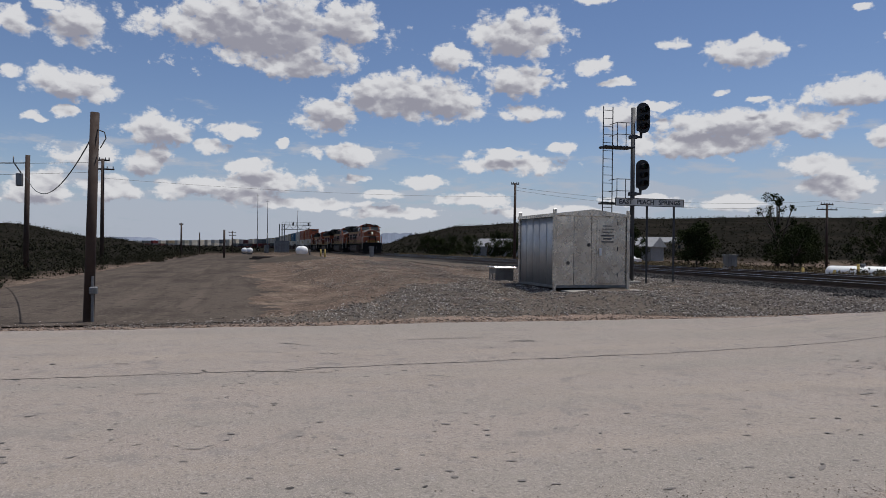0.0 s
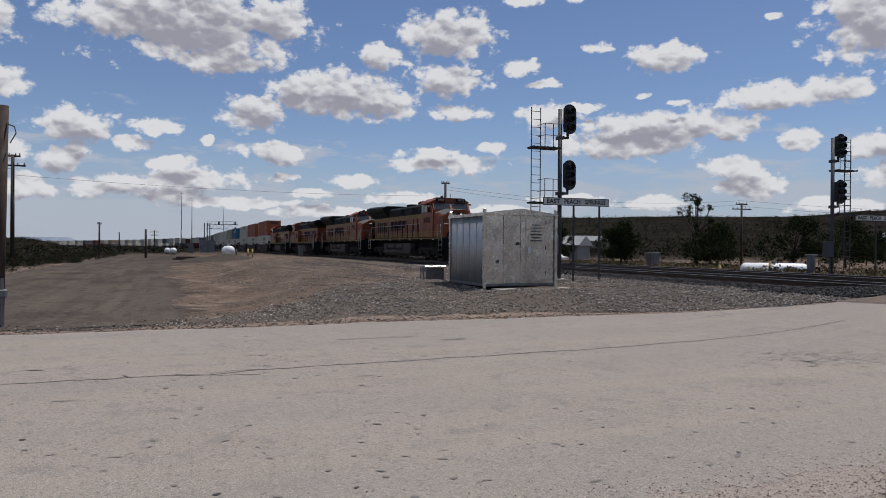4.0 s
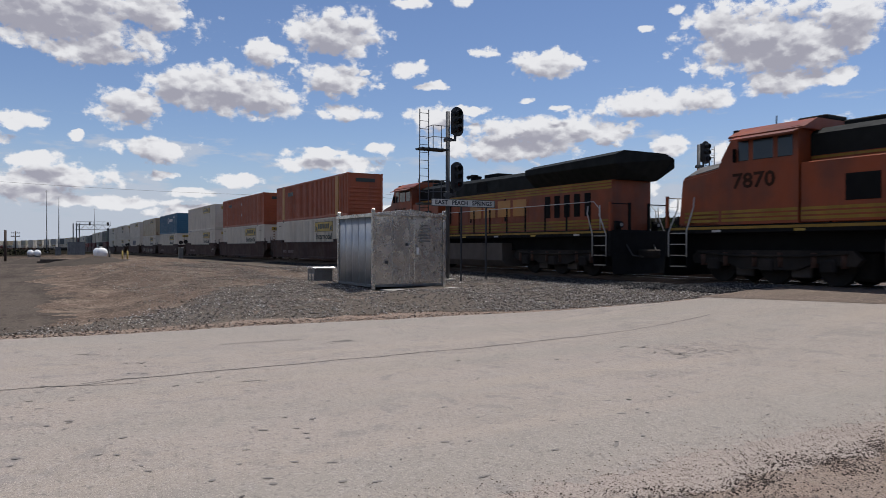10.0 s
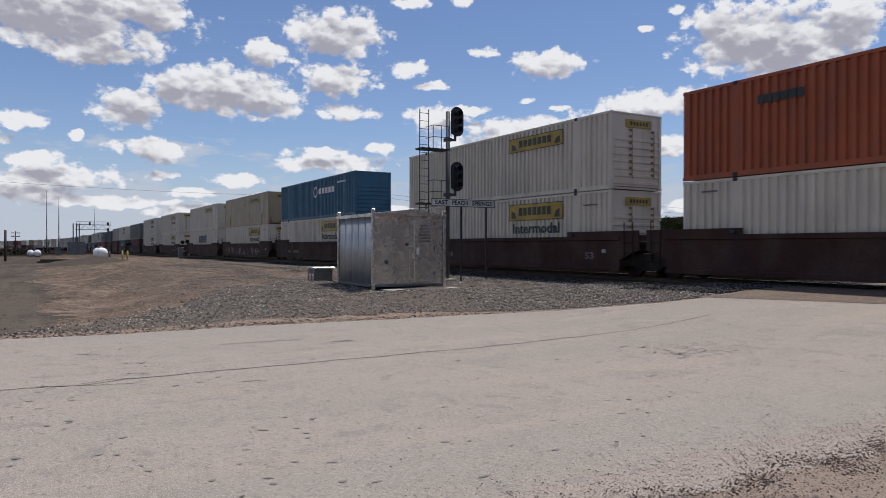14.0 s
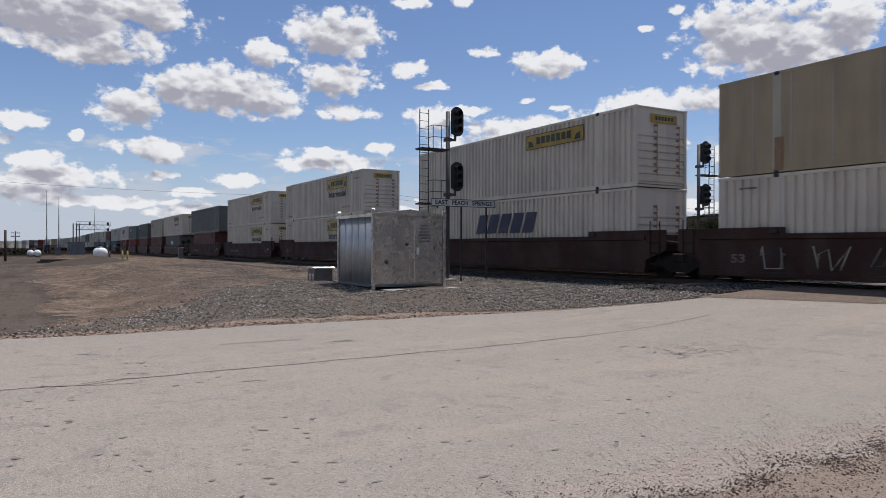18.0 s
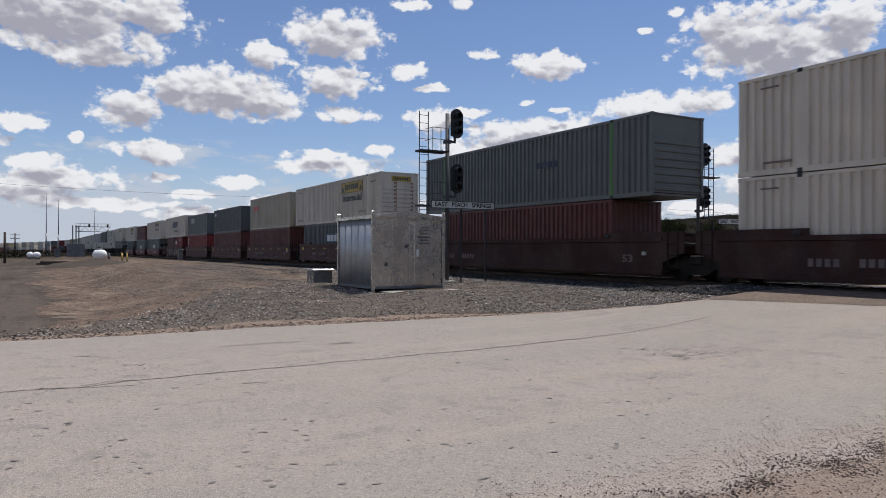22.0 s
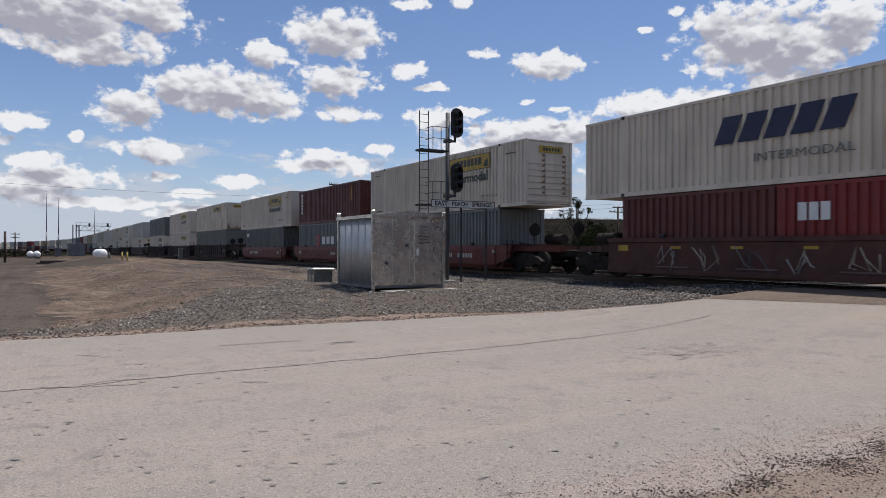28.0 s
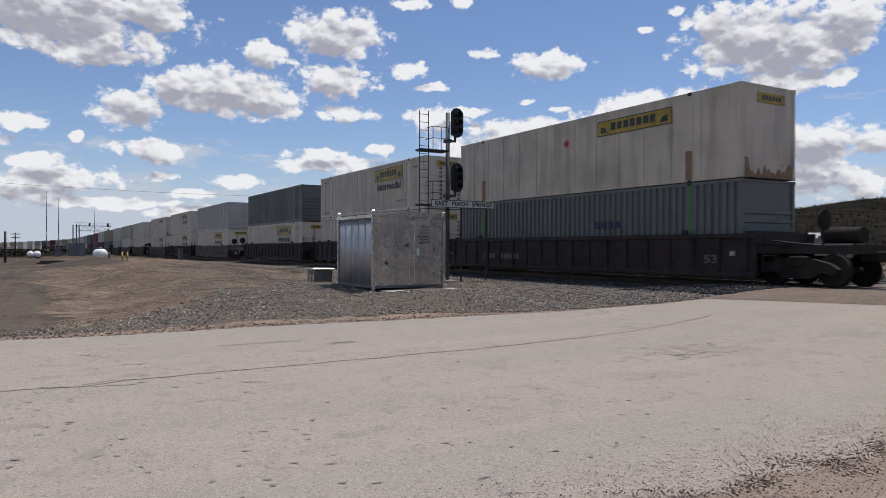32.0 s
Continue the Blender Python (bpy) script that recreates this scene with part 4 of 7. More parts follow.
def near_pole(root, h):
    bm = B()
    tube(bm, (0.16, 0.11, 0.0), (0.16, 0.11, 1.0), 0.03, n=6)
    part("conduit", bm, GALV2, root, "grey conduit")
    bm = B()
    box(bm, 0.08, 0.22, 0.05, 0.2, 0.62, 0.78, 0.02)
    part("meter_box", bm, GALV2, root)
    bm = B()
    bent(bm, [(0.05, 0.12, h - 0.35), (0.08, 0.3, h - 0.42), (0.08, 0.33, h - 0.55), (0.05, 0.22, h - 0.75)], 0.012)
    part("cable_loop", bm, WIRE, root)


def transformer(root, h):
    bm = B()
    box(bm, 0.1, 0.4, -0.38, -0.1, h - 1.6, h - 0.95, 0.03)
    part("switch_box", bm, GALV2, root)
    bm = B()
    bent(bm, [(0.1, -0.2, h - 0.95), (0.3, -0.5, h - 0.4), (0.3, -0.5, h - 0.1)], 0.03)
    part("bracket", bm, GALV2, root)


pole(-16.49, -3.17, 4.46, 0.112, 0.09, (0.0, 0.10), (), near_pole)
pole(-40.5, -10.7, 6.1, 0.14, 0.11, (0.0, 0.06), (), transformer)
pole(-63.9, -11.3, 8.6, 0.17, 0.12, (0, 0.02), ((0.12, 0.55), (0.85, 0.9)))
pole(-124, -10.0, 5.4, 0.16, 0.12, (0, 0), ((0.3, 0.3),))
pole(-103, -2.7, 3.9, 0.15, 0.14, (0, 0), (), None, "dark stub post beside the dirt road")
pole(-190, -3.0, 5.6, 0.16, 0.12, (0, 0), ((0.4, 0.9), (1.2, 0.9)))
pole(-165, -9.5, 4.6, 0.16, 0.12)
pole(-70.6, 27.6, 8.2, 0.17, 0.12, (0, 0), ((0.1, 0.45),))
pole(-69.5, 67.0, 7.6, 0.17, 0.12, (0, 0), ((0.15, 0.9), (0.75, 1.5)))


def wire(a, b, sag, r=0.02, n=24):
    bm = B()
    a, b = Vector(a), Vector(b)
    pts = [a.lerp(b, i / n) - Vector((0, 0, sag * 4 * (i / n) * (1 - i / n))) for i in range(n + 1)]
    bent(bm, pts, r, 5)
    return tagged(put("overhead_wire", bm, WIRE), "thin dark overhead wire between poles", "wire", "overhead wires")


wire((-16.5, -3.0, 4.1), (-40.5, -10.7, 4.9), 1.15, 0.016)
wire((-63.9, -11.3, 6.9), (-70.6, 27.6, 6.9), 0.4, 0.010)
wire((-63.9, -11.3, 8.2), (-60, -70, 7.5), 0.9, 0.014)
wire((-63.9, -11.3, 7.4), (-60, -70, 6.2), 0.9, 0.014)
wire((-70.6, 27.6, 7.9), (-69.5, 67.0, 7.5), 0.9, 0.013)
wire((-70.6, 27.6, 7.6), (-69.5, 66.0, 6.9), 1.0, 0.013)
wire((-69.5, 67.0, 7.5), (-55, 130, 8.0), 1.2, 0.013)
wire((-69.5, 67.0, 6.8), (-55, 130, 7.2), 1.2, 0.013)
wire((-40.5, -10.7, 5.6), (-39, -60, 6.4), 0.8, 0.02)

# ---- loose stones ----
def stones(name, places, material, label, category, flat=1.0):
    """Broken stones, each a dented six-sided lump: rows of x, y, z, size."""
    rng = np.random.default_rng(5)
    p = np.asarray(places, float)
    n = len(p)
    cube = np.array([[x, y, z] for z in (-1, 1) for y in (-1, 1) for x in (-1, 1)], float)
    v = cube[None] * rng.uniform(0.45, 1.0, (n, 8, 3)) * rng.uniform(0.55, 1.0, (n, 1, 3))
    a = rng.uniform(0, 2 * np.pi, n)
    c, s = np.cos(a), np.sin(a)
    t = rng.uniform(-0.5, 0.5, n)
    ct, st = np.cos(t), np.sin(t)
    x, y, z = v[..., 0].copy(), v[..., 1].copy(), v[..., 2].copy()
    y, z = y * ct[:, None] - z * st[:, None], y * st[:, None] + z * ct[:, None]
    v = np.stack([x * c[:, None] - y * s[:, None], x * s[:, None] + y * c[:, None], z], -1)
    v[..., 2] *= flat
    v = v * (p[:, None, 3:4] * 0.5) + p[:, None, :3]
    q = np.array([[0, 2, 3, 1], [4, 5, 7, 6], [0, 1, 5, 4], [1, 3, 7, 5], [3, 2, 6, 7], [2, 0, 4, 6]])
    f = (q[None] + (np.arange(n) * 8)[:, None, None]).reshape(-1, 4)
    me = bpy.data.meshes.new(name)
    me.from_pydata(v.reshape(-1, 3).tolist(), [], f.tolist())
    me.materials.append(material)
    return tagged(new(name, me), label, category, "", "stuff")


def island_paint(name, stops, rough=0.95):
    mt = bpy.data.materials.new(name)
    mt.use_nodes = True
    nt = mt.node_tree
    N, L = nt.nodes.new, nt.links.new
    b = nt.nodes["Principled BSDF"]
    b.inputs["Roughness"].default_value, b.inputs["Specular IOR Level"].default_value = rough, 0.0
    g, r = N("ShaderNodeNewGeometry"), N("ShaderNodeValToRGB")
    L(g.outputs["Random Per Island"], r.inputs[0])
    e = r.color_ramp.elements
    while len(e) < len(stops):
        e.new(0.5)
    for i, c in enumerate(stops):
        e[i].position, e[i].color = i / (len(stops) - 1), (*c, 1)
    tc, nz, mx = N("ShaderNodeTexCoord"), N("ShaderNodeTexNoise"), N("ShaderNodeMix")
    nz.inputs["Scale"].default_value, nz.inputs["Detail"].default_value = 40, 3
    L(tc.outputs["Object"], nz.inputs["Vector"])
    mx.data_type, mx.blend_type = "RGBA", "MULTIPLY"
    mx.inputs[0].default_value = 0.5
    L(r.outputs[0], mx.inputs["A"])
    L(nz.outputs["Fac"], mx.inputs["B"])
    L(mx.outputs["Result"], b.inputs["Base Color"])
    return mt


STONE = island_paint("ballast_stone", [(0.085, 0.074, 0.064), (0.18, 0.157, 0.137), (0.265, 0.234, 0.205), (0.36, 0.32, 0.285), (0.47, 0.425, 0.382), (0.80, 0.75, 0.70)])
PALESTONE = island_paint("pale_stone", [(0.13, 0.108, 0.09), (0.25, 0.21, 0.178), (0.37, 0.325, 0.28), (0.54, 0.495, 0.45)])
PEBBLE = island_paint("road_pebble", [(0.11, 0.088, 0.075), (0.19, 0.15, 0.125), (0.26, 0.212, 0.18), (0.48, 0.42, 0.375)])
DARKPEBBLE = island_paint("dark_pebble", [(0.052, 0.044, 0.038), (0.11, 0.091, 0.078), (0.19, 0.155, 0.134), (0.32, 0.267, 0.23)])
DKSTONE = island_paint("track_stone", [(0.035, 0.034, 0.034), (0.07, 0.067, 0.066), (0.11, 0.105, 0.102), (0.22, 0.21, 0.20)])
rnd = random.Random(11)
spots, far_spots, pale_spots = [], [], []
while len(spots) < 52000:
    x, y = -11.8 - 36 * rnd.random() ** 1.6, rnd.uniform(-3.0, 17.4)
    if HX0 - 0.1 < x < HX1 + 1.1 and HY0 - 0.1 < y < HY1 + 0.4 or x > road_far(y) - (0.75 + 0.7 * rnd.random()) * (1 - 0.7 * ss(9, 13, y)):
        continue
    e = x - bank_edge(y) + 1.2 * noise.noise(Vector((x * 0.5, y * 0.8, 2)))
    if rnd.random() > ss(-0.9, 0.7, e) * (0.45 + 0.55 * ss(-0.25, 0.25, noise.noise(Vector((x * 0.25, y * 0.5, 8))))):
        continue
    r = 0.02 + 0.045 * rnd.random() ** 2.2
    spots.append((x, y, ground_z(x, y) + 0.012 + r * 0.22, r))
stones("gravel", spots, STONE, "grey broken ballast stones with pale chips on a bank", "gravel", 0.6)
while len(pale_spots) < 34000:
    x, y = -16 - 50 * rnd.random() ** 1.2, rnd.uniform(2.5, 15.0)
    if x > bank_edge(y) + 0.4:
        continue
    if rnd.random() > 0.12 + 0.88 * ss(0.0, 0.35, noise.noise(Vector((x * 0.09, y * 0.45, 3)))) * ss(4, 9, y + 0.06 * (x + 20)):
        continue
    r = 0.02 + 0.045 * rnd.random() ** 2
    pale_spots.append((x, y, ground_z(x, y) + 0.004 + r * 0.2, r))
stones("pale_gravel", pale_spots, PALESTONE, "pale stones strewn over tan dirt", "gravel", 0.6)
spots = []
while len(spots) < 7000:
    y = rnd.uniform(-14, 15)
    x = road_far(y) - abs(rnd.gauss(0, 0.55)) - 0.02
    r = 0.012 + 0.04 * rnd.random() ** 2.5
    spots.append((x, y, max(ground_z(x, y) + 0.01, 0.0) + r * 0.2, r))
stones("verge_gravel", spots, PEBBLE, "brown gravel along the road's far edge", "gravel", 0.7)
spots, dk = [], []
while len(spots) < 20000:
    y = rnd.uniform(1.2, 13.5)
    x = road_near(y) + rnd.gauss(0.22, 0.33) if rnd.random() < 0.6 else rnd.uniform(-3.6, -0.6)
    if x < ROAD_X1 - 1.3:
        continue
    r = 0.003 + 0.012 * rnd.random() ** 2.8
    spots.append((x, y, road_z(y) + 0.016 + r * 0.2 + 0.03 * ss(-3.0, -1.8, x), r))
stones("shoulder_gravel", spots, PEBBLE, "reddish and pale gravel strewn on the road shoulder", "gravel", 0.6)
while len(dk) < 30000:
    y = rnd.uniform(1.2, 13.5)
    x = ROAD_X1 - 0.30 * ss(5.5, 8.0, y) + rnd.gauss(0.48, 0.23)
    if rnd.random() > ss(-0.25, 0.35, noise.noise(Vector((x * 2.0, y * 1.4, 5)))) + 0.06:
        continue
    r = 0.005 + 0.013 * rnd.random() ** 2.0
    dk.append((x, y, road_z(y) + 0.02 + r * 0.2 + 0.03 * ss(-3.0, -1.8, x), r))
stones("dark_gravel", dk, DARKPEBBLE, "dark crumbs of asphalt and gravel at the road's edge", "gravel", 0.8)
spots = []
while len(spots) < 24000:
    x = -12.3 - 47.5 * rnd.random() ** 1.7 if rnd.random() < 0.93 else rnd.uniform(-1.5, 8)
    d = rnd.uniform(-6.4, 6.4) if rnd.random() < 0.4 else rnd.uniform(-6.6, -3.2)
    y = bend(x)[0] + 2.2 + d
    r = 0.035 + 0.04 * rnd.random()
    spots.append((x, y, max(bed_z(x, y), ground_z(x, y) + 0.03 if x > -16 else -9) + r * 0.2, r))
stones("track_ballast_stones", spots, DKSTONE, "dark crushed ballast stones beside the rails", "ballast")

# ---- cracks and stains of the road ----
CRACK = paint("tar_crack", (0.055, 0.048, 0.043), 0.9, var=0.2)
STAIN = paint("oil_stain", (0.165, 0.147, 0.133), 0.9, var=0.3)


def crack(name, pts, w, label):
    bm = B()
    fine = []
    for (x0, y0), (x1, y1) in zip(pts, pts[1:]):
        k = max(4, int(math.hypot(x1 - x0, y1 - y0) / 0.12))
        for i in range(k):
            x, y = x0 + (x1 - x0) * i / k, y0 + (y1 - y0) * i / k
            fine.append((x + 0.05 * noise.noise(Vector((y * 2.3, x, 1))) + 0.045 * noise.noise(Vector((y * 7, x * 7, 2))), y))
    prev = None
    for x, y in fine:
        h = w * (0.5 + 0.7 * abs(noise.noise(Vector((y * 5, x, 4)))))
        z = road_z(y) + 0.016
        cur = (bm.verts.new((x - h, y, z)), bm.verts.new((x + h, y, z)))
        if prev:
            bm.faces.new((prev[0], prev[1], cur[1], cur[0]))
        prev = cur
    part(name, bm, CRACK, road, label)


crack("crack", [(-9.3, -9.0), (-9.2, -3.0), (-9.17, -0.28), (-9.14, 0.16), (-9.04, 0.46), (-9.2, 0.97), (-9.22, 1.46), (-9.26, 2.3), (-9.31, 3.14), (-9.34, 4.09), (-9.45, 6.56), (-9.72, 8.5), (-9.91, 10.72), (-10.1, 12.5)], 0.018, "long dark crack along the road")
crack("crack", [(-9.2, 0.1), (-8.98, 0.6), (-8.85, 1.2)], 0.013, "branching crack")
crack("crack", [(-9.12, 0.5), (-9.3, 0.8), (-9.2, 1.2)], 0.012, "")
crack("crack", [(-12.9, 1.7), (-12.5, 1.95), (-12.1, 1.98)], 0.016, "")
crack("crack", [(-11.9, 9.0), (-12.3, 11.0), (-12.0, 13.6)], 0.012, "")


def fleck(name, rows, label, material):
    """Short worn marks in one patch: rows of x, y, length, half width, turn."""
    bm = B()
    for x, y, ln, w, turn in rows:
        z = road_z(y) + 0.017
        c, s = math.cos(turn), math.sin(turn)
        pts = [(-ln / 2, 0), (-ln * 0.2, -w), (ln * 0.25, -w * 0.8), (ln / 2, 0), (ln * 0.15, w), (-ln * 0.3, w * 0.7)]
        bm.faces.new([bm.verts.new((x + u * c - v * s, y + u * s + v * c, z)) for u, v in pts])
    part(name, bm, material, road, label)


SCUFF = paint("tyre_scuff", (0.212, 0.186, 0.167), 0.9, var=0.3, scale=6.0, grain=0.3)
speckle(SCUFF, 90.0, (0.10, 0.09, 0.08), (0.27, 0.24, 0.21), 0.06)
rs = random.Random(8)
rows = []
while len(rows) < 170:
    u, v = rs.gauss(0, 0.5), rs.gauss(0, 0.5)
    if u * u + v * v > 1.3:
        continue
    rows.append((-7.6 + 0.55 * u + 0.55 * v, 9.0 + 1.05 * v - 0.65 * u, rs.uniform(0.06, 0.20), rs.uniform(0.006, 0.014), rs.uniform(-0.6, 2.6)))
fleck("crazing", rows, "patch of fine crazed cracks", STAIN)
fleck("scuff", [(-11.75 + 0.04 * rs.random(), 2.7 + 0.085 * k, 0.20, 0.016, 0.5 + 0.25 * rs.random()) for k in range(16)], "slanting tyre scuffs", SCUFF)
fleck("scuff", [(-11.2 + 0.10 * (k % 2), 4.36 + 0.055 * k, 0.30, 0.014, 1.1 if k % 2 else 2.0) for k in range(7)], "zigzag tyre scuff", STAIN)
rows = []
for k in range(900):
    y = rs.uniform(-7, 13)
    rows.append((rs.uniform(-13.2, -4.0), y, rs.uniform(0.02, 0.10) * (1 + 2 * (rs.random() < 0.06)), rs.uniform(0.006, 0.024), rs.uniform(0.9, 2.2)))
fleck("flecks", rows[:110], "small dark flecks on the asphalt", CRACK)
fleck("flecks", rows[110:], "small grey flecks on the asphalt", STAIN)


# ---- vegetation ----
LEAF = island_paint("dark_leaf", [(0.018, 0.024, 0.011), (0.03, 0.04, 0.017), (0.052, 0.062, 0.026)], 0.9)
SAGE = island_paint("sage_scrub", [(0.022, 0.024, 0.016), (0.034, 0.034, 0.022), (0.052, 0.048, 0.032)], 0.9)
GRASS = island_paint("dry_grass", [(0.11, 0.086, 0.05), (0.17, 0.135, 0.08), (0.23, 0.185, 0.115)], 0.9)
BARK = paint("bark", (0.06, 0.045, 0.035), 0.95, var=0.4, grain=0.3)


def leaves(centres, per, spread, size, seed):
    """Leaf quads strewn round clump centres (rows of x, y, z, radius)."""
    rng = np.random.default_rng(seed)
    c = np.repeat(np.asarray(centres, float), per, 0)
    n = len(c)
    d = rng.normal(size=(n, 3))
    d /= np.linalg.norm(d, axis=1, keepdims=True)
    pos = c[:, :3] + d * c[:, 3:4] * (rng.uniform(0, 1, (n, 1)) ** 0.45) * spread
    u = rng.normal(size=(n, 3))
    u /= np.linalg.norm(u, axis=1, keepdims=True)
    w = np.cross(u, rng.normal(size=(n, 3)))
    w /= np.linalg.norm(w, axis=1, keepdims=True)
    sz = size * rng.uniform(0.5, 1.2, (n, 1))
    v = np.stack([pos - u * sz, pos + w * sz * 0.5, pos + u * sz, pos - w * sz * 0.5], 1).reshape(-1, 3)
    f = np.arange(n * 4).reshape(-1, 4)
    return v.tolist(), f.tolist()


def leaf_mesh(name, vf, material):
    me = bpy.data.meshes.new(name)
    me.from_pydata(vf[0], [], vf[1])
    me.materials.append(material)
    return me


def tree(x, y, h, w, seed, label, sparse=False):
    root = empty("tree", Matrix.Translation((x, y, ground_z(x, y))))
    r = random.Random(seed)
    bm = B()
    tube(bm, (0, 0, -0.2), (0.1 * w * r.uniform(-1, 1), 0, h * 0.45), 0.05 * h * 0.6, 0.03 * h * 0.5, n=9)
    part("trunk", bm, BARK, root)
    cl = []
    n = 13 if sparse else 40
    for i in range(n):
        a, k = r.uniform(0, 2 * math.pi), r.random() ** 0.6
        zz = h * (r.uniform(0.45, 1.0) if sparse else r.uniform(0.18, 0.98))
        lim = w * (0.35 + 0.65 * math.sin(math.pi * min(1, max(0.05, zz / h)) ** 0.8))
        p = (lim * k * math.cos(a), lim * k * math.sin(a), zz)
        cl.append((*p, (0.06 if sparse else 0.15) * h * r.uniform(0.6, 1.2)))
        if i < 9:
            bm = B()
            tube(bm, (0, 0, h * r.uniform(0.2, 0.45)), p, 0.016 * h, 0.006 * h, n=5)
            part("limb", bm, BARK, root)
    me = leaf_mesh("crown", leaves(cl, 70 if sparse else 190, 1.0, 0.012 * h + 0.05, seed), LEAF)
    c = new("crown", me)
    c.parent = root
    return tagged(root, label, "tree", "trees beyond the tracks")


tree(-62.5, 56.0, 4.5, 3.3, 1, "dense dark green roadside tree beyond the tracks")
tree(-66.5, 60.5, 4.8, 2.6, 2, "dense dark green tree beside a pole")
tree(-66.0, 57.0, 8.6, 2.6, 3, "tall thin-crowned tree rising over bushes", True)
tree(-55.5, 60.5, 5.0, 3.6, 4, "broad dark green tree beyond the tracks")
tree(-52.0, 63.5, 4.6, 3.0, 5, "broad dark green tree beyond the tracks")
for i, (x, y, h, w) in enumerate(((-98, 36, 4.2, 2.4), (-104, 42, 4.5, 2.6), (-96, 44, 3.6, 2.2), (-118, 34, 4.0, 2.6), (-128, 33, 3.8, 2.4), (-88, 52, 5.0, 2.4), (-84, 58, 4.6, 2.6), (-108, 58, 5.2, 3.0),
                                 (-122, 62, 5.4, 3.0), (-58, 80, 3.6, 2.6), (-61, 78, 3.4, 2.4), (-44, 104, 5.4, 3.2), (-40, 110, 5.0, 3.4), (-74, 94, 3.6, 2.0), (-140, 45, 4.5, 3.0), (-34, 118, 5.5, 3.6))):
    tree(x, y, h, w, 20 + i, "dark green tree among the town's houses")
tree(-73.5, 98.0, 4.6, 3.0, 61, "dark green tree beside the hall")
tree(-43, 24.8 + 5.6, 3.0, 1.4, 60, "leafy green bush beside the far track")


def shrubs(name, places, per, material, leaf, label):
    """Low bushes: rows of x, y, radius."""
    cl = [(x, y, ground_z(x, y) + r * 0.45, r) for x, y, r in places]
    me = leaf_mesh(name, leaves(cl, per, 1.0, leaf, 9), material)
    return tagged(new(name, me), label, "scrub", "", "stuff")


rv = random.Random(21)
pl = []
while len(pl) < 900:
    x, y = -24 - 130 * rv.random() ** 1.2, -7.5 - 60 * rv.random() ** 1.4
    if y > -9 - 0.015 * (x + 24) - 2 * noise.noise(Vector((x * 0.1, 0, 0))):
        continue
    pl.append((x, y, rv.uniform(0.3, 0.85)))
shrubs("scrub_near", pl, 110, SAGE, 0.075, "dark olive sagebrush beside the dirt road")
pl = []
while len(pl) < 420:
    x, y = rv.uniform(-150, -20), rv.uniform(31, 110)
    if noise.noise(Vector((x * 0.05, y * 0.05, 4))) < -0.05:
        continue
    pl.append((x, y, rv.uniform(0.25, 0.7)))
shrubs("scrub_town", pl, 60, SAGE, 0.09, "dark olive bushes between the track and town")
pl = []
while len(pl) < 9000:
    th, r = math.radians(rv.uniform(-38, 72)), rv.uniform(190, 640)
    x, y = -r * math.cos(th), r * math.sin(th)
    if abs(y - bend(x)[0]) < 14 or ridge(math.degrees(th)) < 0.4 and rv.random() < 0.6:
        continue
    pl.append((x, y, rv.uniform(0.5, 1.5)))
shrubs("scrub_hills", pl, 10, SAGE, 0.42, "dark juniper and scrub dotting the hills")
pl = []
while len(pl) < 9000:
    x, y = rv.uniform(-140, -14), 29.5 + 30 * rv.random() ** 1.3
    pl.append((x, y, rv.uniform(0.12, 0.30)))
shrubs("dry_grass", pl, 11, GRASS, 0.11, "tan dry grass beyond the far track")

# ---- the town beyond the tracks ----
STUCCO = paint("grey_tan_stucco", (0.22, 0.19, 0.165), 0.9, var=0.3, scale=0.6, grain=0.15)
TINROOF = paint("pale_metal_roof", (0.21, 0.213, 0.22), 0.7, 0.0, var=0.2)
WINDARK = paint("dark_window", (0.02, 0.02, 0.022), 0.15)
TANWALL = paint("tan_wall", (0.30, 0.23, 0.16), 0.9, var=0.25)
BROWNROOF = paint("brown_shingle_roof", (0.16, 0.10, 0.07), 0.9, var=0.3)


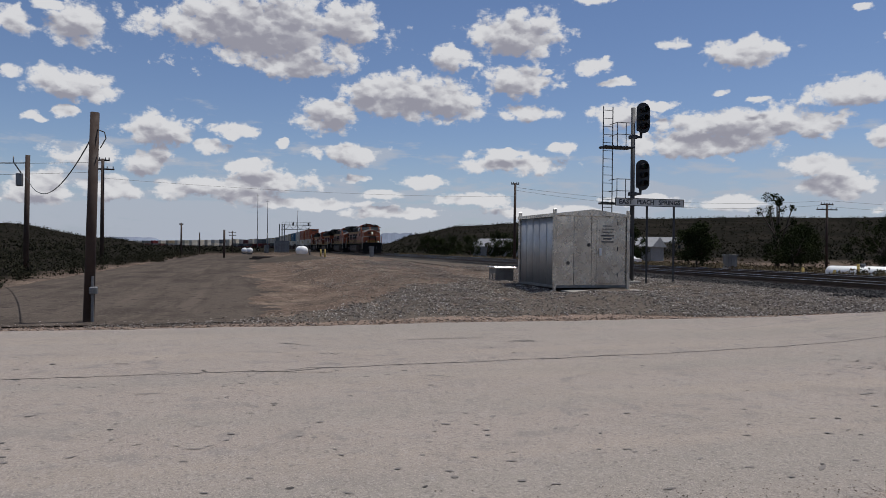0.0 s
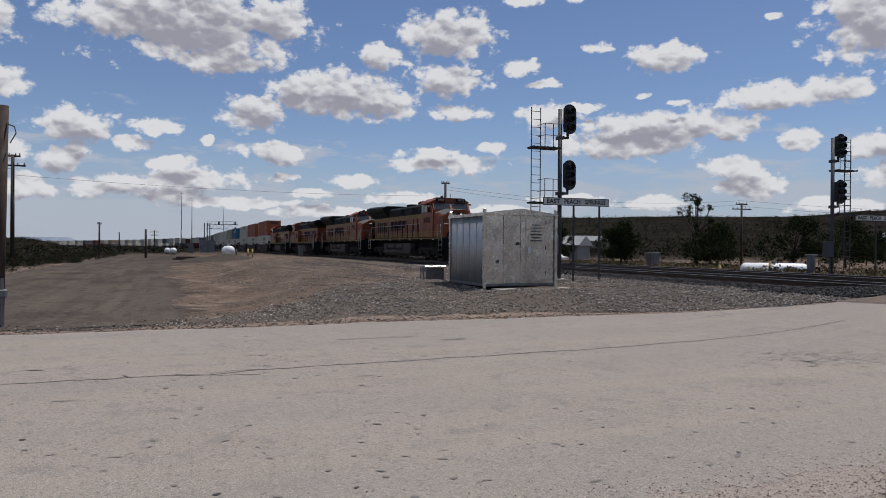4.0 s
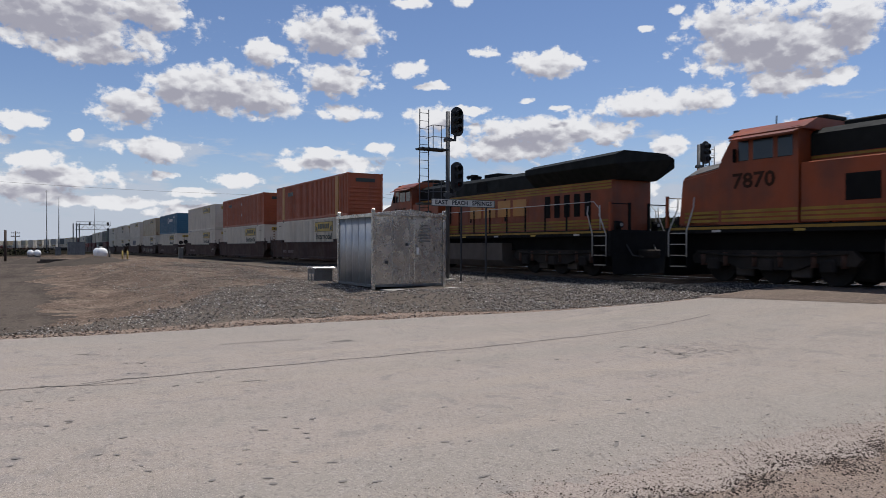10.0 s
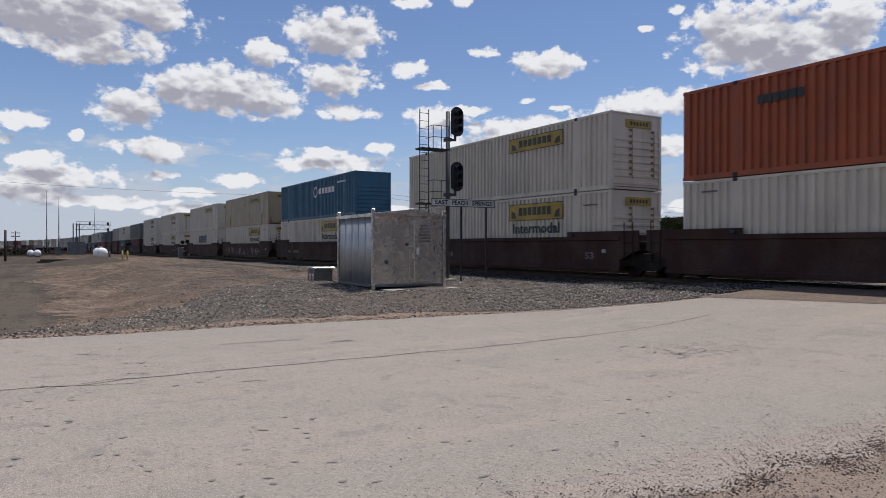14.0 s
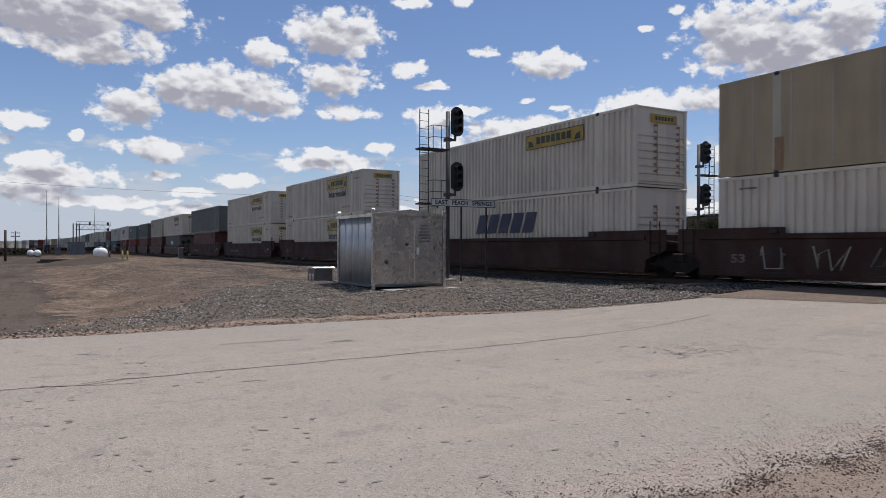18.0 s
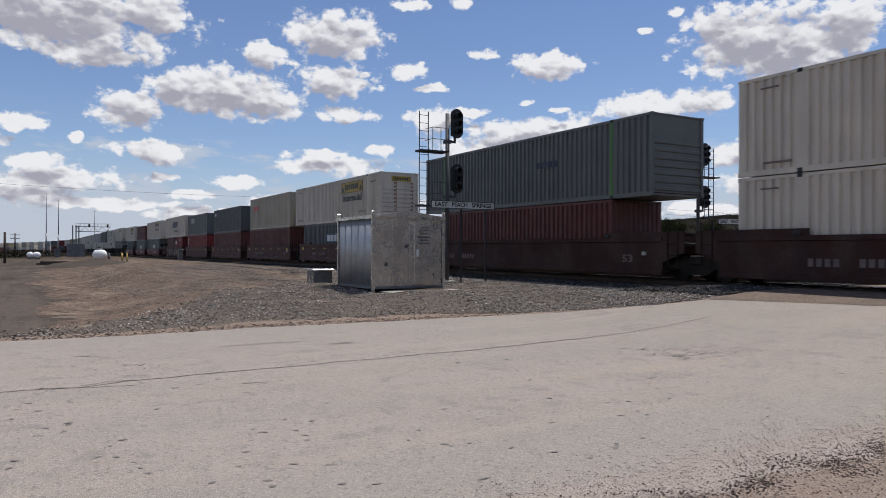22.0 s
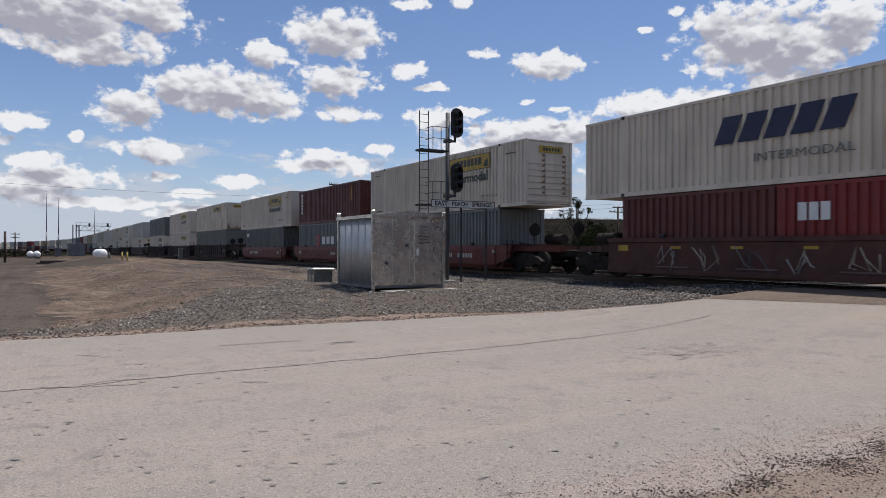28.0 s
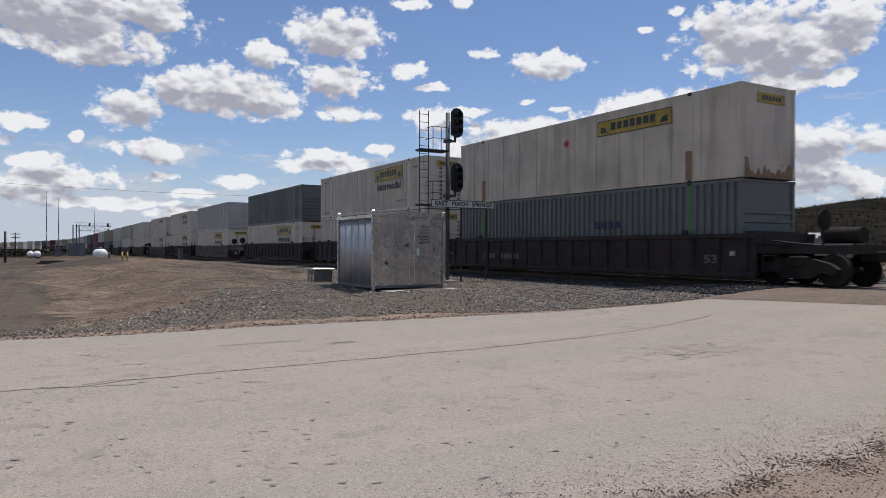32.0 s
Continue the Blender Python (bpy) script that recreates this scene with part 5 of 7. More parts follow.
def mission_hall():
    """A stuccoed hall: stepped gable towards the tracks and a metal-roofed wing."""
    x, y = -64.0, 104.6
    z = ground_z(x, y) - 0.1
    root = empty("hall", Matrix.Translation((x, y, z)) @ Matrix.Rotation(radians(33), 4, "Z"))
    bm = B()
    prism(bm, [(-3.4, 0), (3.4, 0), (3.4, 3.3), (2.6, 3.3), (2.6, 3.8), (1.3, 3.8), (1.3, 4.25), (-1.3, 4.25), (-1.3, 3.8), (-2.6, 3.8), (-2.6, 3.3), (-3.4, 3.3)], "y", 0, 0.35)
    part("gable_wall", bm, STUCCO, root, "stepped stucco gable")
    bm = B()
    box(bm, -3.4, 3.4, 0.35, 12, 0, 3.2)
    part("wall", bm, STUCCO, root)
    bm = B()
    box(bm, -9.6, -3.4, 1.6, 10, 0, 2.4)
    part("wing_wall", bm, STUCCO, root)
    bm = B()
    prism(bm, [(1.2, 2.35), (5.8, 4.1), (10.4, 2.35), (10.4, 2.25), (1.2, 2.25)], "x", -10.0, -3.41)
    part("wing_roof", bm, TINROOF, root, "pale metal roof")
    for x0, w, z0, h, yy in ((-0.9, 1.2, 0.0, 2.2, 0.0), (2.0, 0.55, 0.9, 1.3, 0.0), (-5.2, 0.9, 0.8, 1.2, 1.6), (-8.0, 0.9, 0.8, 1.2, 1.6)):
        bm = B()
        box(bm, x0, x0 + w, yy - 0.06, yy + 0.1, z0, z0 + h)
        wd = part("door" if z0 == 0 else "window", bm, WINDARK if z0 else TANWALL, root)
        if z0:
            bm = B()
            tube(bm, (x0 + w / 2, yy - 0.06, z0 + h), (x0 + w / 2, yy + 0.1, z0 + h), w / 2, n=14)
            part("arch", bm, WINDARK, wd)
            bm = B()
            box(bm, x0 - 0.1, x0 + w + 0.1, yy - 0.12, yy, z0 - 0.1, z0)
            part("sill", bm, STUCCO, wd)
    return tagged(root, "stucco hall with stepped gable and pale metal roof", "building")


mission_hall()


def house(x, y, w, d, h, turn, wall, roof, label):
    root = empty("house", Matrix.Translation((x, y, ground_z(x, y) - 0.1)) @ Matrix.Rotation(radians(turn), 4, "Z"))
    bm = B()
    box(bm, -w / 2, w / 2, -d / 2, d / 2, 0, h)
    part("wall", bm, wall, root)
    bm = B()
    prism(bm, [(-d / 2 - 0.4, h), (0, h + d * 0.24), (d / 2 + 0.4, h), (d / 2 + 0.4, h - 0.12), (-d / 2 - 0.4, h - 0.12)], "x", -w / 2 - 0.4, w / 2 + 0.4)
    part("roof", bm, roof, root)
    for k in (-0.3, 0.25):
        bm = B()
        box(bm, w * k - 0.5, w * k + 0.5, -d / 2 - 0.04, -d / 2 + 0.05, 0.9, 2.0)
        part("window", bm, WINDARK, root)
    bm = B()
    box(bm, -0.5, 0.4, -d / 2 - 0.05, -d / 2 + 0.05, 0, 2.05)
    part("door", bm, BROWNROOF, root)
    return tagged(root, label, "house", "houses of the town")


WHITEWALL = paint("white_siding", (0.22, 0.215, 0.205), 0.8, var=0.2)
house(-55, 118, 8, 7, 2.6, 35, TANWALL, BROWNROOF, "small tan house with a brown roof")
house(-86, 122, 9, 7, 3.6, 30, TANWALL, TINROOF, "house behind the hall with a white metal roof")
house(-112, 66, 9, 7, 2.6, 40, WHITEWALL, TINROOF, "white house with a pale gabled roof")
house(-142, 74, 10, 7, 2.6, 20, TANWALL, BROWNROOF, "tan house with a brown roof among trees")
house(-170, 62, 14, 6, 2.6, 15, WHITEWALL, TINROOF, "long low white building on the slope")
house(-230, 150, 22, 8, 3.0, 40, TANWALL, TINROOF, "long pale building on the hillside")
house(-235, 85, 14, 8, 2.8, 30, WHITEWALL, TINROOF, "pale house on the lower hillside")
house(-160, 250, 16, 9, 3.2, 50, WHITEWALL, TINROOF, "pale house on top of the hill")


def parked_car(x, y, turn, material, label):
    root = empty("car", Matrix.Translation((x, y, ground_z(x, y))) @ Matrix.Rotation(radians(turn), 4, "Z"))
    bm = B()
    prism(bm, [(-2.2, 0.35), (2.2, 0.35), (2.25, 0.75), (1.3, 0.92), (0.6, 1.42), (-1.3, 1.42), (-1.9, 0.95), (-2.25, 0.85)], "y", -0.85, 0.85)
    part("body", bm, material, root)
    for sgn in (-1, 1):
        bm = B()
        prism(bm, [(-1.5, 0.95), (1.1, 0.95), (0.55, 1.34), (-1.2, 1.34)], "y", sgn * 0.84, sgn * 0.865)
        part("window", bm, WINDARK, root)
        for k in (-1.35, 1.4):
            bm = B()
            tube(bm, (k, sgn * 0.68, 0.33), (k, sgn * 0.88, 0.33), 0.33, n=14)
            part("wheel", bm, BLACKTYRE, root)
    return tagged(root, label, "car", "parked cars")


BLACKTYRE = paint("tyre", (0.02, 0.02, 0.02), 0.8)
CARWHITE = paint("car_white", (0.65, 0.65, 0.65), 0.3, var=0.05)
CARDARK = paint("car_dark", (0.05, 0.05, 0.06), 0.3, var=0.05)
parked_car(-95.0, 50.0, 30, CARWHITE, "white car parked in the town")
parked_car(-102.0, 48.5, 40, CARDARK, "dark car parked in the town")
parked_car(-86.0, 49.5, 20, CARWHITE, "white car parked in the town")
parked_car(-112.0, 47.0, 10, CARDARK, "dark car parked in the town")
parked_car(-50.0, 100.0, 30, CARDARK, "dark car parked beside the hall")

# ---- tanks, sheds and masts along the line ----
TANKWHITE = paint("white_tank", (0.74, 0.74, 0.73), 0.45, var=0.1)


def gas_tank(x, y, turn, L, r, label):
    root = empty("gas_tank", Matrix.Translation((x, y, ground_z(x, y))) @ Matrix.Rotation(radians(turn), 4, "Z"))
    bm = B()
    capsule(bm, (-L / 2, 0, r + 0.25), (L / 2, 0, r + 0.25), r, 20, 5)
    part("shell", bm, TANKWHITE, root)
    bm = B()
    tube(bm, (0, 0, 2 * r + 0.2), (0, 0, 2 * r + 0.42), 0.2, n=12)
    part("dome", bm, GALV2, root)
    for k in (-0.6, 0.6):
        bm = B()
        box(bm, k * L / 2 - 0.12, k * L / 2 + 0.12, -r * 0.8, r * 0.8, -0.1, 0.42)
        part("saddle", bm, CONC, root)
    return tagged(root, label, "gas tank", "gas tanks")


gas_tank(-38.6, 40.2, 42, 3.7, 0.53, "long white propane tank on saddles beyond the tracks")
gas_tank(-81, 6.2, 4, 2.6, 0.52, "white propane tank seen end on beside the track")
gas_tank(-141, 1.0, 4, 2.6, 0.52, "white propane tank far along the line")
gas_tank(-152, 0.0, 4, 2.6, 0.52, "white propane tank far along the line")


def bollard(x, y, h, material, label):
    z = ground_z(x, y)
    bm = B()
    tube(bm, (x, y, z - 0.1), (x, y, z + h), 0.09, n=10)
    capsule(bm, (x, y, z + h - 0.02), (x, y, z + h), 0.09, 10, 2)
    return tagged(put("bollard", bm, material), label, "bollard", "bollards")


YPOST = paint("faded_yellow", (0.33, 0.24, 0.06), 0.7, var=0.3)
for x, y, h in ((-41.5, 38.0, 1.1), (-37.0, 38.2, 1.35), (-38.7, 38.0, 0.95), (-82, 8.4, 1.0), (-83, 9.0, 1.0)):
    bollard(x, y, h, YPOST, "faded yellow guard post")
bollard(-80.2, 7.0, 0.9, DARK, "short dark post by the tank")


def beam_pile(x, y, L, turn, label):
    root = empty("timber_pile", Matrix.Translation((x, y, ground_z(x, y))) @ Matrix.Rotation(radians(turn), 4, "Z"))
    for k in range(4):
        bm = B()
        box(bm, -L / 2 + 0.1 * k, L / 2 - 0.15 * k, -0.35 + 0.2 * (k % 3), -0.17 + 0.2 * (k % 3), 0.0 + 0.17 * (k // 3), 0.17 + 0.17 * (k // 3), 0.01)
        part("timber", bm, tie_mat, root)
    return tagged(root, label, "timber pile", "timber piles")


beam_pile(-76, 4.0, 7.0, 80, "dark old timbers lying by the tank")
beam_pile(-38.5, 36.0, 6.0, 42, "dark timbers lying before the white tank")
beam_pile(-48.0, 35.5, 4.0, 60, "pale old timbers in the grass")


def cabinet(x, y, w, d, h, material, label, name="relay_cabinet"):
    z = ground_z(x, y)
    root = empty(name, Matrix.Translation((x, y, z)))
    bm = B()
    box(bm, -w / 2, w / 2, -d / 2, d / 2, 0, h, 0.02)
    part("body", bm, material, root)
    bm = B()
    box(bm, -w / 2 - 0.06, w / 2 + 0.06, -d / 2 - 0.06, d / 2 + 0.06, h, h + 0.08, 0.01)
    part("roof", bm, GALV2, root)
    bm = B()
    box(bm, w / 2, w / 2 + 0.03, -d * 0.25, d * 0.25, 0.1, min(h - 0.15, 2.1), 0.01)
    part("door", bm, GALV2, root)
    return tagged(root, label, "cabinet", "line-side cabinets")


cabinet(-158, 7.8, 3.0, 3.0, 2.6, GALV2, "pale metal equipment shed far along the track")
cabinet(-163, 4.8, 1.0, 1.0, 1.7, GALV2, "small pale cabinet beside the equipment shed")
cabinet(-43.5, 33.5, 0.7, 0.7, 1.45, GALV2, "grey relay cabinet beyond the tracks")
cabinet(-93.0, 16.2, 0.45, 0.5, 1.3, GALV2, "slim grey cabinet by the near track")
cabinet(-27.0, 30.6, 0.3, 0.3, 0.9, GALV2, "grey cabinet at the far signal's foot")


def radio_mast(x, y, h, label):
    z = ground_z(x, y)
    root = empty("radio_mast", Matrix.Translation((x, y, z)))
    bm = B()
    tube(bm, (0, 0, -0.2), (0, 0, h * 0.35), 0.22, 0.18, n=8)
    tube(bm, (0, 0, h * 0.35), (0, 0, h), 0.13, 0.06, n=8)
    part("pole", bm, GALV2, root)
    bm = B()
    tube(bm, (0, -0.5, h * 0.97), (0, 0.5, h * 0.97), 0.04, n=5)
    part("antenna", bm, GALV2, root)
    bm = B()
    box(bm, -0.6, 0.6, -0.6, 0.6, -0.2, 0.4)
    part("footing", bm, CONC, root)
    return tagged(root, label, "radio mast", "radio masts")


radio_mast(-252, 4.3, 19.5, "tall thin grey radio mast in the distance")
radio_mast(-232, 7.0, 16.0, "thin grey radio mast in the distance")
radio_mast(-292, 20.5, 16.0, "thin mast behind the signal bridge")


def signal_bridge():
    x = -286.0
    y0, z = 14.2, ground_z(-286, 14)
    root = empty("signal_bridge", Matrix.Translation((x, y0, z)))
    for dx, dy in ((0, 0), (-1.2, -1.0), (0, 0.9)):
        bm = B()
        box(bm, dx - 0.18, dx + 0.18, dy - 0.18, dy + 0.18, -0.3, 10.2)
        part("column", bm, GALV2, root)
    for zz in (8.0, 9.8):
        for dx in (-0.5, 0.5):
            bm = B()
            box(bm, dx - 0.09, dx + 0.09, -0.3, 11.2, zz - 0.1, zz + 0.1)
            part("chord", bm, GALV2, root)
    for k in range(8):
        bm = B()
        a, b = 1.4 * k, 1.4 * (k + 1)
        tube(bm, (0.5, a, 8.0 if k % 2 else 9.8), (0.5, b, 9.8 if k % 2 else 8.0), 0.07, n=5)
        part("brace", bm, GALV2, root)
    for yy, zz in ((4.2, 10.1), (10.2, 10.1), (10.2, 8.0)):
        bm = B()
        box(bm, 0.6, 0.8, yy - 0.32, yy + 0.32, zz - 0.6, zz + 0.7, 0.15)
        part("signal_head", bm, SIGBLK, root)
    bm = B()
    for q in range(9):
        tube(bm, (0.55, q * 1.38, 10.0), (0.55, q * 1.38, 10.9), 0.04, n=5)
    tube(bm, (0.55, 0, 10.9), (0.55, 11.1, 10.9), 0.05, n=5)
    part("railing", bm, GALV2, root)
    return tagged(root, "grey cantilever signal bridge over both tracks", "signal bridge")


signal_bridge()
bm = B()
box(bm, -33.0, -32.2, 16.0, 16.9, 0.22, 0.36, 0.03)
tagged(put("plate_scrap", bm, tie_mat), "dark flat scrap lying on the ballast", "scrap")

# ---- the train ----
SPEED = 16.046
TRAIN = []


def along(s, t):
    x = s + SPEED * (t - 10)
    y, drop, turn = bend(x)
    return Matrix.Translation((x, y, RAIL + drop)) @ Matrix.Rotation(-turn, 4, "Z")


def rides(ob, s, local=None):
    """Note a thing that the train carries, at s metres along it."""
    TRAIN.append((ob, s, local))
    return ob


def cpaint(name, c, streak=0.3, rough=0.55, var=0.14):
    return paint(name, c, rough, var=var, scale=0.7, grain=0.06, gscale=30.0, streak=streak)


P_ = {
    "orange": cpaint("orange_steel", (0.33, 0.072, 0.022), 0.45), "gold": cpaint("ochre_steel", (0.42, 0.19, 0.04)),
    "white": cpaint("white_steel", (0.60, 0.532, 0.43), 0.32), "dirtywhite": cpaint("soiled_white_steel", (0.55, 0.475, 0.36), 0.5, var=0.3),
    "tan": cpaint("tan_steel", (0.36, 0.278, 0.17), 0.4), "blue": cpaint("blue_steel", (0.03, 0.115, 0.185)),
    "greygreen": cpaint("grey_green_steel", (0.125, 0.13, 0.118), 0.2), "brown": cpaint("red_brown_steel", (0.102, 0.025, 0.019), 0.4),
    "slate": cpaint("slate_steel", (0.088, 0.093, 0.090)), "molgrey": cpaint("blue_grey_steel", (0.135, 0.145, 0.140)),
    "cream": cpaint("cream_steel", (0.43, 0.385, 0.29)), "red": cpaint("red_steel", (0.185, 0.020, 0.017), 0.5),
    "darkgrey": cpaint("dark_grey_steel", (0.125, 0.125, 0.118)), "lightgrey": cpaint("light_grey_steel", (0.42, 0.395, 0.35)),
}
BLACK = paint("black_rubber", (0.02, 0.02, 0.02), 0.7)
GRIME = paint("grimy_running_gear", (0.021, 0.018, 0.016), 0.9, var=0.5, tint=(0.042, 0.034, 0.028), spec=0.15)
STEEL = paint("bare_steel", (0.35, 0.33, 0.31), 0.4, 0.9, var=0.3)
RUST = paint("rust", (0.06, 0.028, 0.017), 0.9, var=0.4, grain=0.3)
YELLOW = paint("yellow_vinyl", (0.42, 0.275, 0.028), 0.5, var=0.4, scale=2.0, streak=0.3)
INK = paint("dark_green_ink", (0.018, 0.030, 0.026), 0.5)
NAVY = paint("navy_ink", (0.012, 0.016, 0.05), 0.5)
WHITEINK = paint("white_ink", (0.62, 0.62, 0.60), 0.5)
REDINK = paint("red_ink", (0.42, 0.02, 0.02), 0.5)
GREENINK = paint("bright_green_ink", (0.055, 0.19, 0.028), 0.5)
RUSTSTAIN = paint("brown_rust_stain", (0.26, 0.165, 0.10), 0.9, var=0.6, scale=3.0, grain=0.3, tint=(0.12, 0.06, 0.035))
C_LEN = {53: 16.154, 40: 12.192, 20: 6.058}


def blocks(name, parent, x0, x1, z0, z1, n, material, y=-1.308, slant=0.0, gap=0.22, label="", vertical=False):
    """A row of plain blocks where a trade name stands."""
    bm, big, ob = B(), z1 - z0 > 0.2, None
    for i in range(n):
        if vertical:
            b1 = z1 - (z1 - z0) * i / n
            b0 = b1 - (z1 - z0) / n * (1 - gap)
            a0, a1 = x0, x1
        else:
            a0 = x0 + (x1 - x0) * i / n
            a1 = a0 + (x1 - x0) / n * (1 - gap)
            b0, b1 = z0, z1
        prism(bm, [(a0, b0), (a1, b0), (a1 + slant, b1), (a0 + slant, b1)], "y", y - 0.012, y)
        if big:
            ob = part("letter_block", bm, material, parent, label)
            bm = B()
    if big:
        bm.free()
        return ob
    return part(name, bm, material, parent, label)


def wave(bm, u0, u1, z0, z1, pitch, depth, face, at):
    """A wall of upright corrugations along x (face 'side') or y (face 'end'), its crests at `at`, looking outwards."""
    n = max(2, round((u1 - u0) / pitch))
    p = (u1 - u0) / n
    line = []
    for i in range(n):
        a = u0 + i * p
        line += [(a, 0), (a + 0.40 * p, 0), (a + 0.5 * p, depth), (a + 0.90 * p, depth)]
    line.append((u1, 0))
    cols = []
    for u, d in line:
        inn = at - math.copysign(d, at)
        cols.append([bm.verts.new((u, inn, z) if face == "side" else (inn, u, z)) for z in (z0, z1)])
    for a, b in zip(cols, cols[1:]):
        bm.faces.new((a[0], b[0], b[1], a[1]))


def ribs(bm, x, y0, y1, z0, z1, n, depth, top):
    """An end wall at x with level pressings up to z1 and a plain panel above."""
    out = [(x - 0.07, top), (x - 0.07, z0), (x - depth, z0)]
    p = (z1 - z0) / n
    for i in range(n):
        a = z0 + p * (i + 0.2)
        out += [(x - depth, a), (x, a + 0.04), (x, a + p * 0.45), (x - depth, a + p * 0.5)]
    out += [(x - depth, top)]
    prism(bm, out, "y", y0, y1)


C_CACHE = {}


def container(size, height, color, label, end="ribs", plates=False, post=None, near=True):
    """A box container: origin at the foot of its leading end, x forward."""
    key = (size, height, color, end, plates, post, near)
    if key in C_CACHE:
        ob = copy_thing(C_CACHE[key][0], Matrix())
        for o in list(ob.children):
            if o.name.split(".")[0] in ("label_panel", "lettering", "letter_block", "emblem", "placard", "stripe", "rust_spot"):
                bpy.data.objects.remove(o)
        return tagged(ob, label)
    L, H, W = C_LEN[size], height, 1.295
    m = P_[color]
    root = empty("container")
    for sgn in (-1, 1):
        bm = B()
        if plates:
            box(bm, -L + 0.12, -0.12, sgn * W - sgn * 0.05, sgn * W - sgn * 0.012, 0.16, H - 0.1)
        else:
            wave(bm, -L + 0.13, -0.13, 0.14, H - 0.08, 0.285, 0.068, "side", sgn * (W - 0.01))
        part("side_wall", bm, m, root)
        x = -L + 1.2
        while plates and x < -0.6:
            bm = B()
            box(bm, x, x + 0.025, *sorted((sgn * W - sgn * 0.013, sgn * W + sgn * 0.002)), 0.18, H - 0.12)
            part("seam", bm, P_["lightgrey"], root)
            x += 1.22
    bm = B()
    box(bm, -L + 0.02, -0.02, -W + 0.02, W - 0.02, H - 0.06, H - 0.012)
    part("roof", bm, m, root)
    bm = B()
    for sgn in (-1, 1):
        box(bm, -L + 0.1, -0.1, min(sgn * W, sgn * (W - 0.09)), max(sgn * W, sgn * (W - 0.09)), 0.0, 0.16)
        box(bm, -L + 0.1, -0.1, min(sgn * W, sgn * (W - 0.07)), max(sgn * W, sgn * (W - 0.07)), H - 0.1, H - 0.005)
    box(bm, -L + 0.1, -0.1, -W + 0.05, W - 0.05, 0.02, 0.1)
    part("frame", bm, m, root)
    bm = B()
    if end == "ribs":
        ribs(bm, -0.02, -W + 0.1, W - 0.1, 0.12, H * 0.70, 7, 0.04, H - 0.05)
    elif end == "wave":
        wave(bm, -W + 0.1, W - 0.1, 0.12, H - 0.08, 0.24, 0.04, "end", -0.03 + 0.0)
        for f in bm.faces:
            f.normal_flip()
    else:
        box(bm, -0.09, -0.03, -W + 0.1, W - 0.1, 0.1, H - 0.05)
        box(bm, -0.03, -0.012, 0.45, 0.85, 0.45, 1.0, 0.01)
    part("front_wall", bm, m, root)
    if near and end == "ribs" and size == 53 and color in ("white", "dirtywhite"):
        for y in (-0.28, 0.86):
            out = [(y + 0.05, 0.4), (y + 0.05, 2.3)]
            for i in range(8):
                z = 2.28 - 0.235 * i
                out += [(y + 0.03, z), (y - 0.12, z - 0.01), (y - 0.12, z - 0.09), (y + 0.03, z - 0.1)]
            bm = B()
            prism(bm, out, "x", -0.01, 0.006)
            part("rust_stain", bm, RUSTSTAIN, root, "rusty lashing marks")
    bm = B()
    box(bm, -L, -L + 0.06, -W + 0.08, W - 0.08, 0.1, H - 0.05)
    for y in (-0.9, -0.4, 0.4, 0.9):
        tube(bm, (-L - 0.02, y, 0.15), (-L - 0.02, y, H - 0.15), 0.018, n=5)
    part("rear_door", bm, m, root)
    xs = [0, -L] + ([-1.98, -L + 1.98] if size == 53 else [])
    if not near:
        xs = xs[:2]
    for x in xs:
        for sgn in (-1, 1):
            bm = B()
            if x in (0, -L):
                a, b = (x - 0.14, x) if x == 0 else (x, x + 0.14)
            else:
                a, b = x - 0.14, x + 0.14
            y0, y1 = sorted((sgn * W, sgn * (W - 0.13)))
            box(bm, a, b, y0 - (0.004 if sgn < 0 else 0), y1 + (0.004 if sgn > 0 else 0), 0.0, H, 0.012)
            part("corner_post" if x in (0, -L) else "lift_post", bm, P_[post] if (post and x not in (0, -L)) else m, root)
            if near:
                for z in (0.0, H - 0.12):
                    bm = B()
                    c = (a + b) / 2
                    box(bm, c - 0.09, c + 0.09, *sorted((sgn * (W + 0.012), sgn * (W - 0.1))), z, z + 0.125, 0.015)
                    part("corner_casting", bm, BLACK if x not in (0, -L) else m, root)
    C_CACHE[key] = (root,)
    return tagged(root, label, "container", "containers on the train")


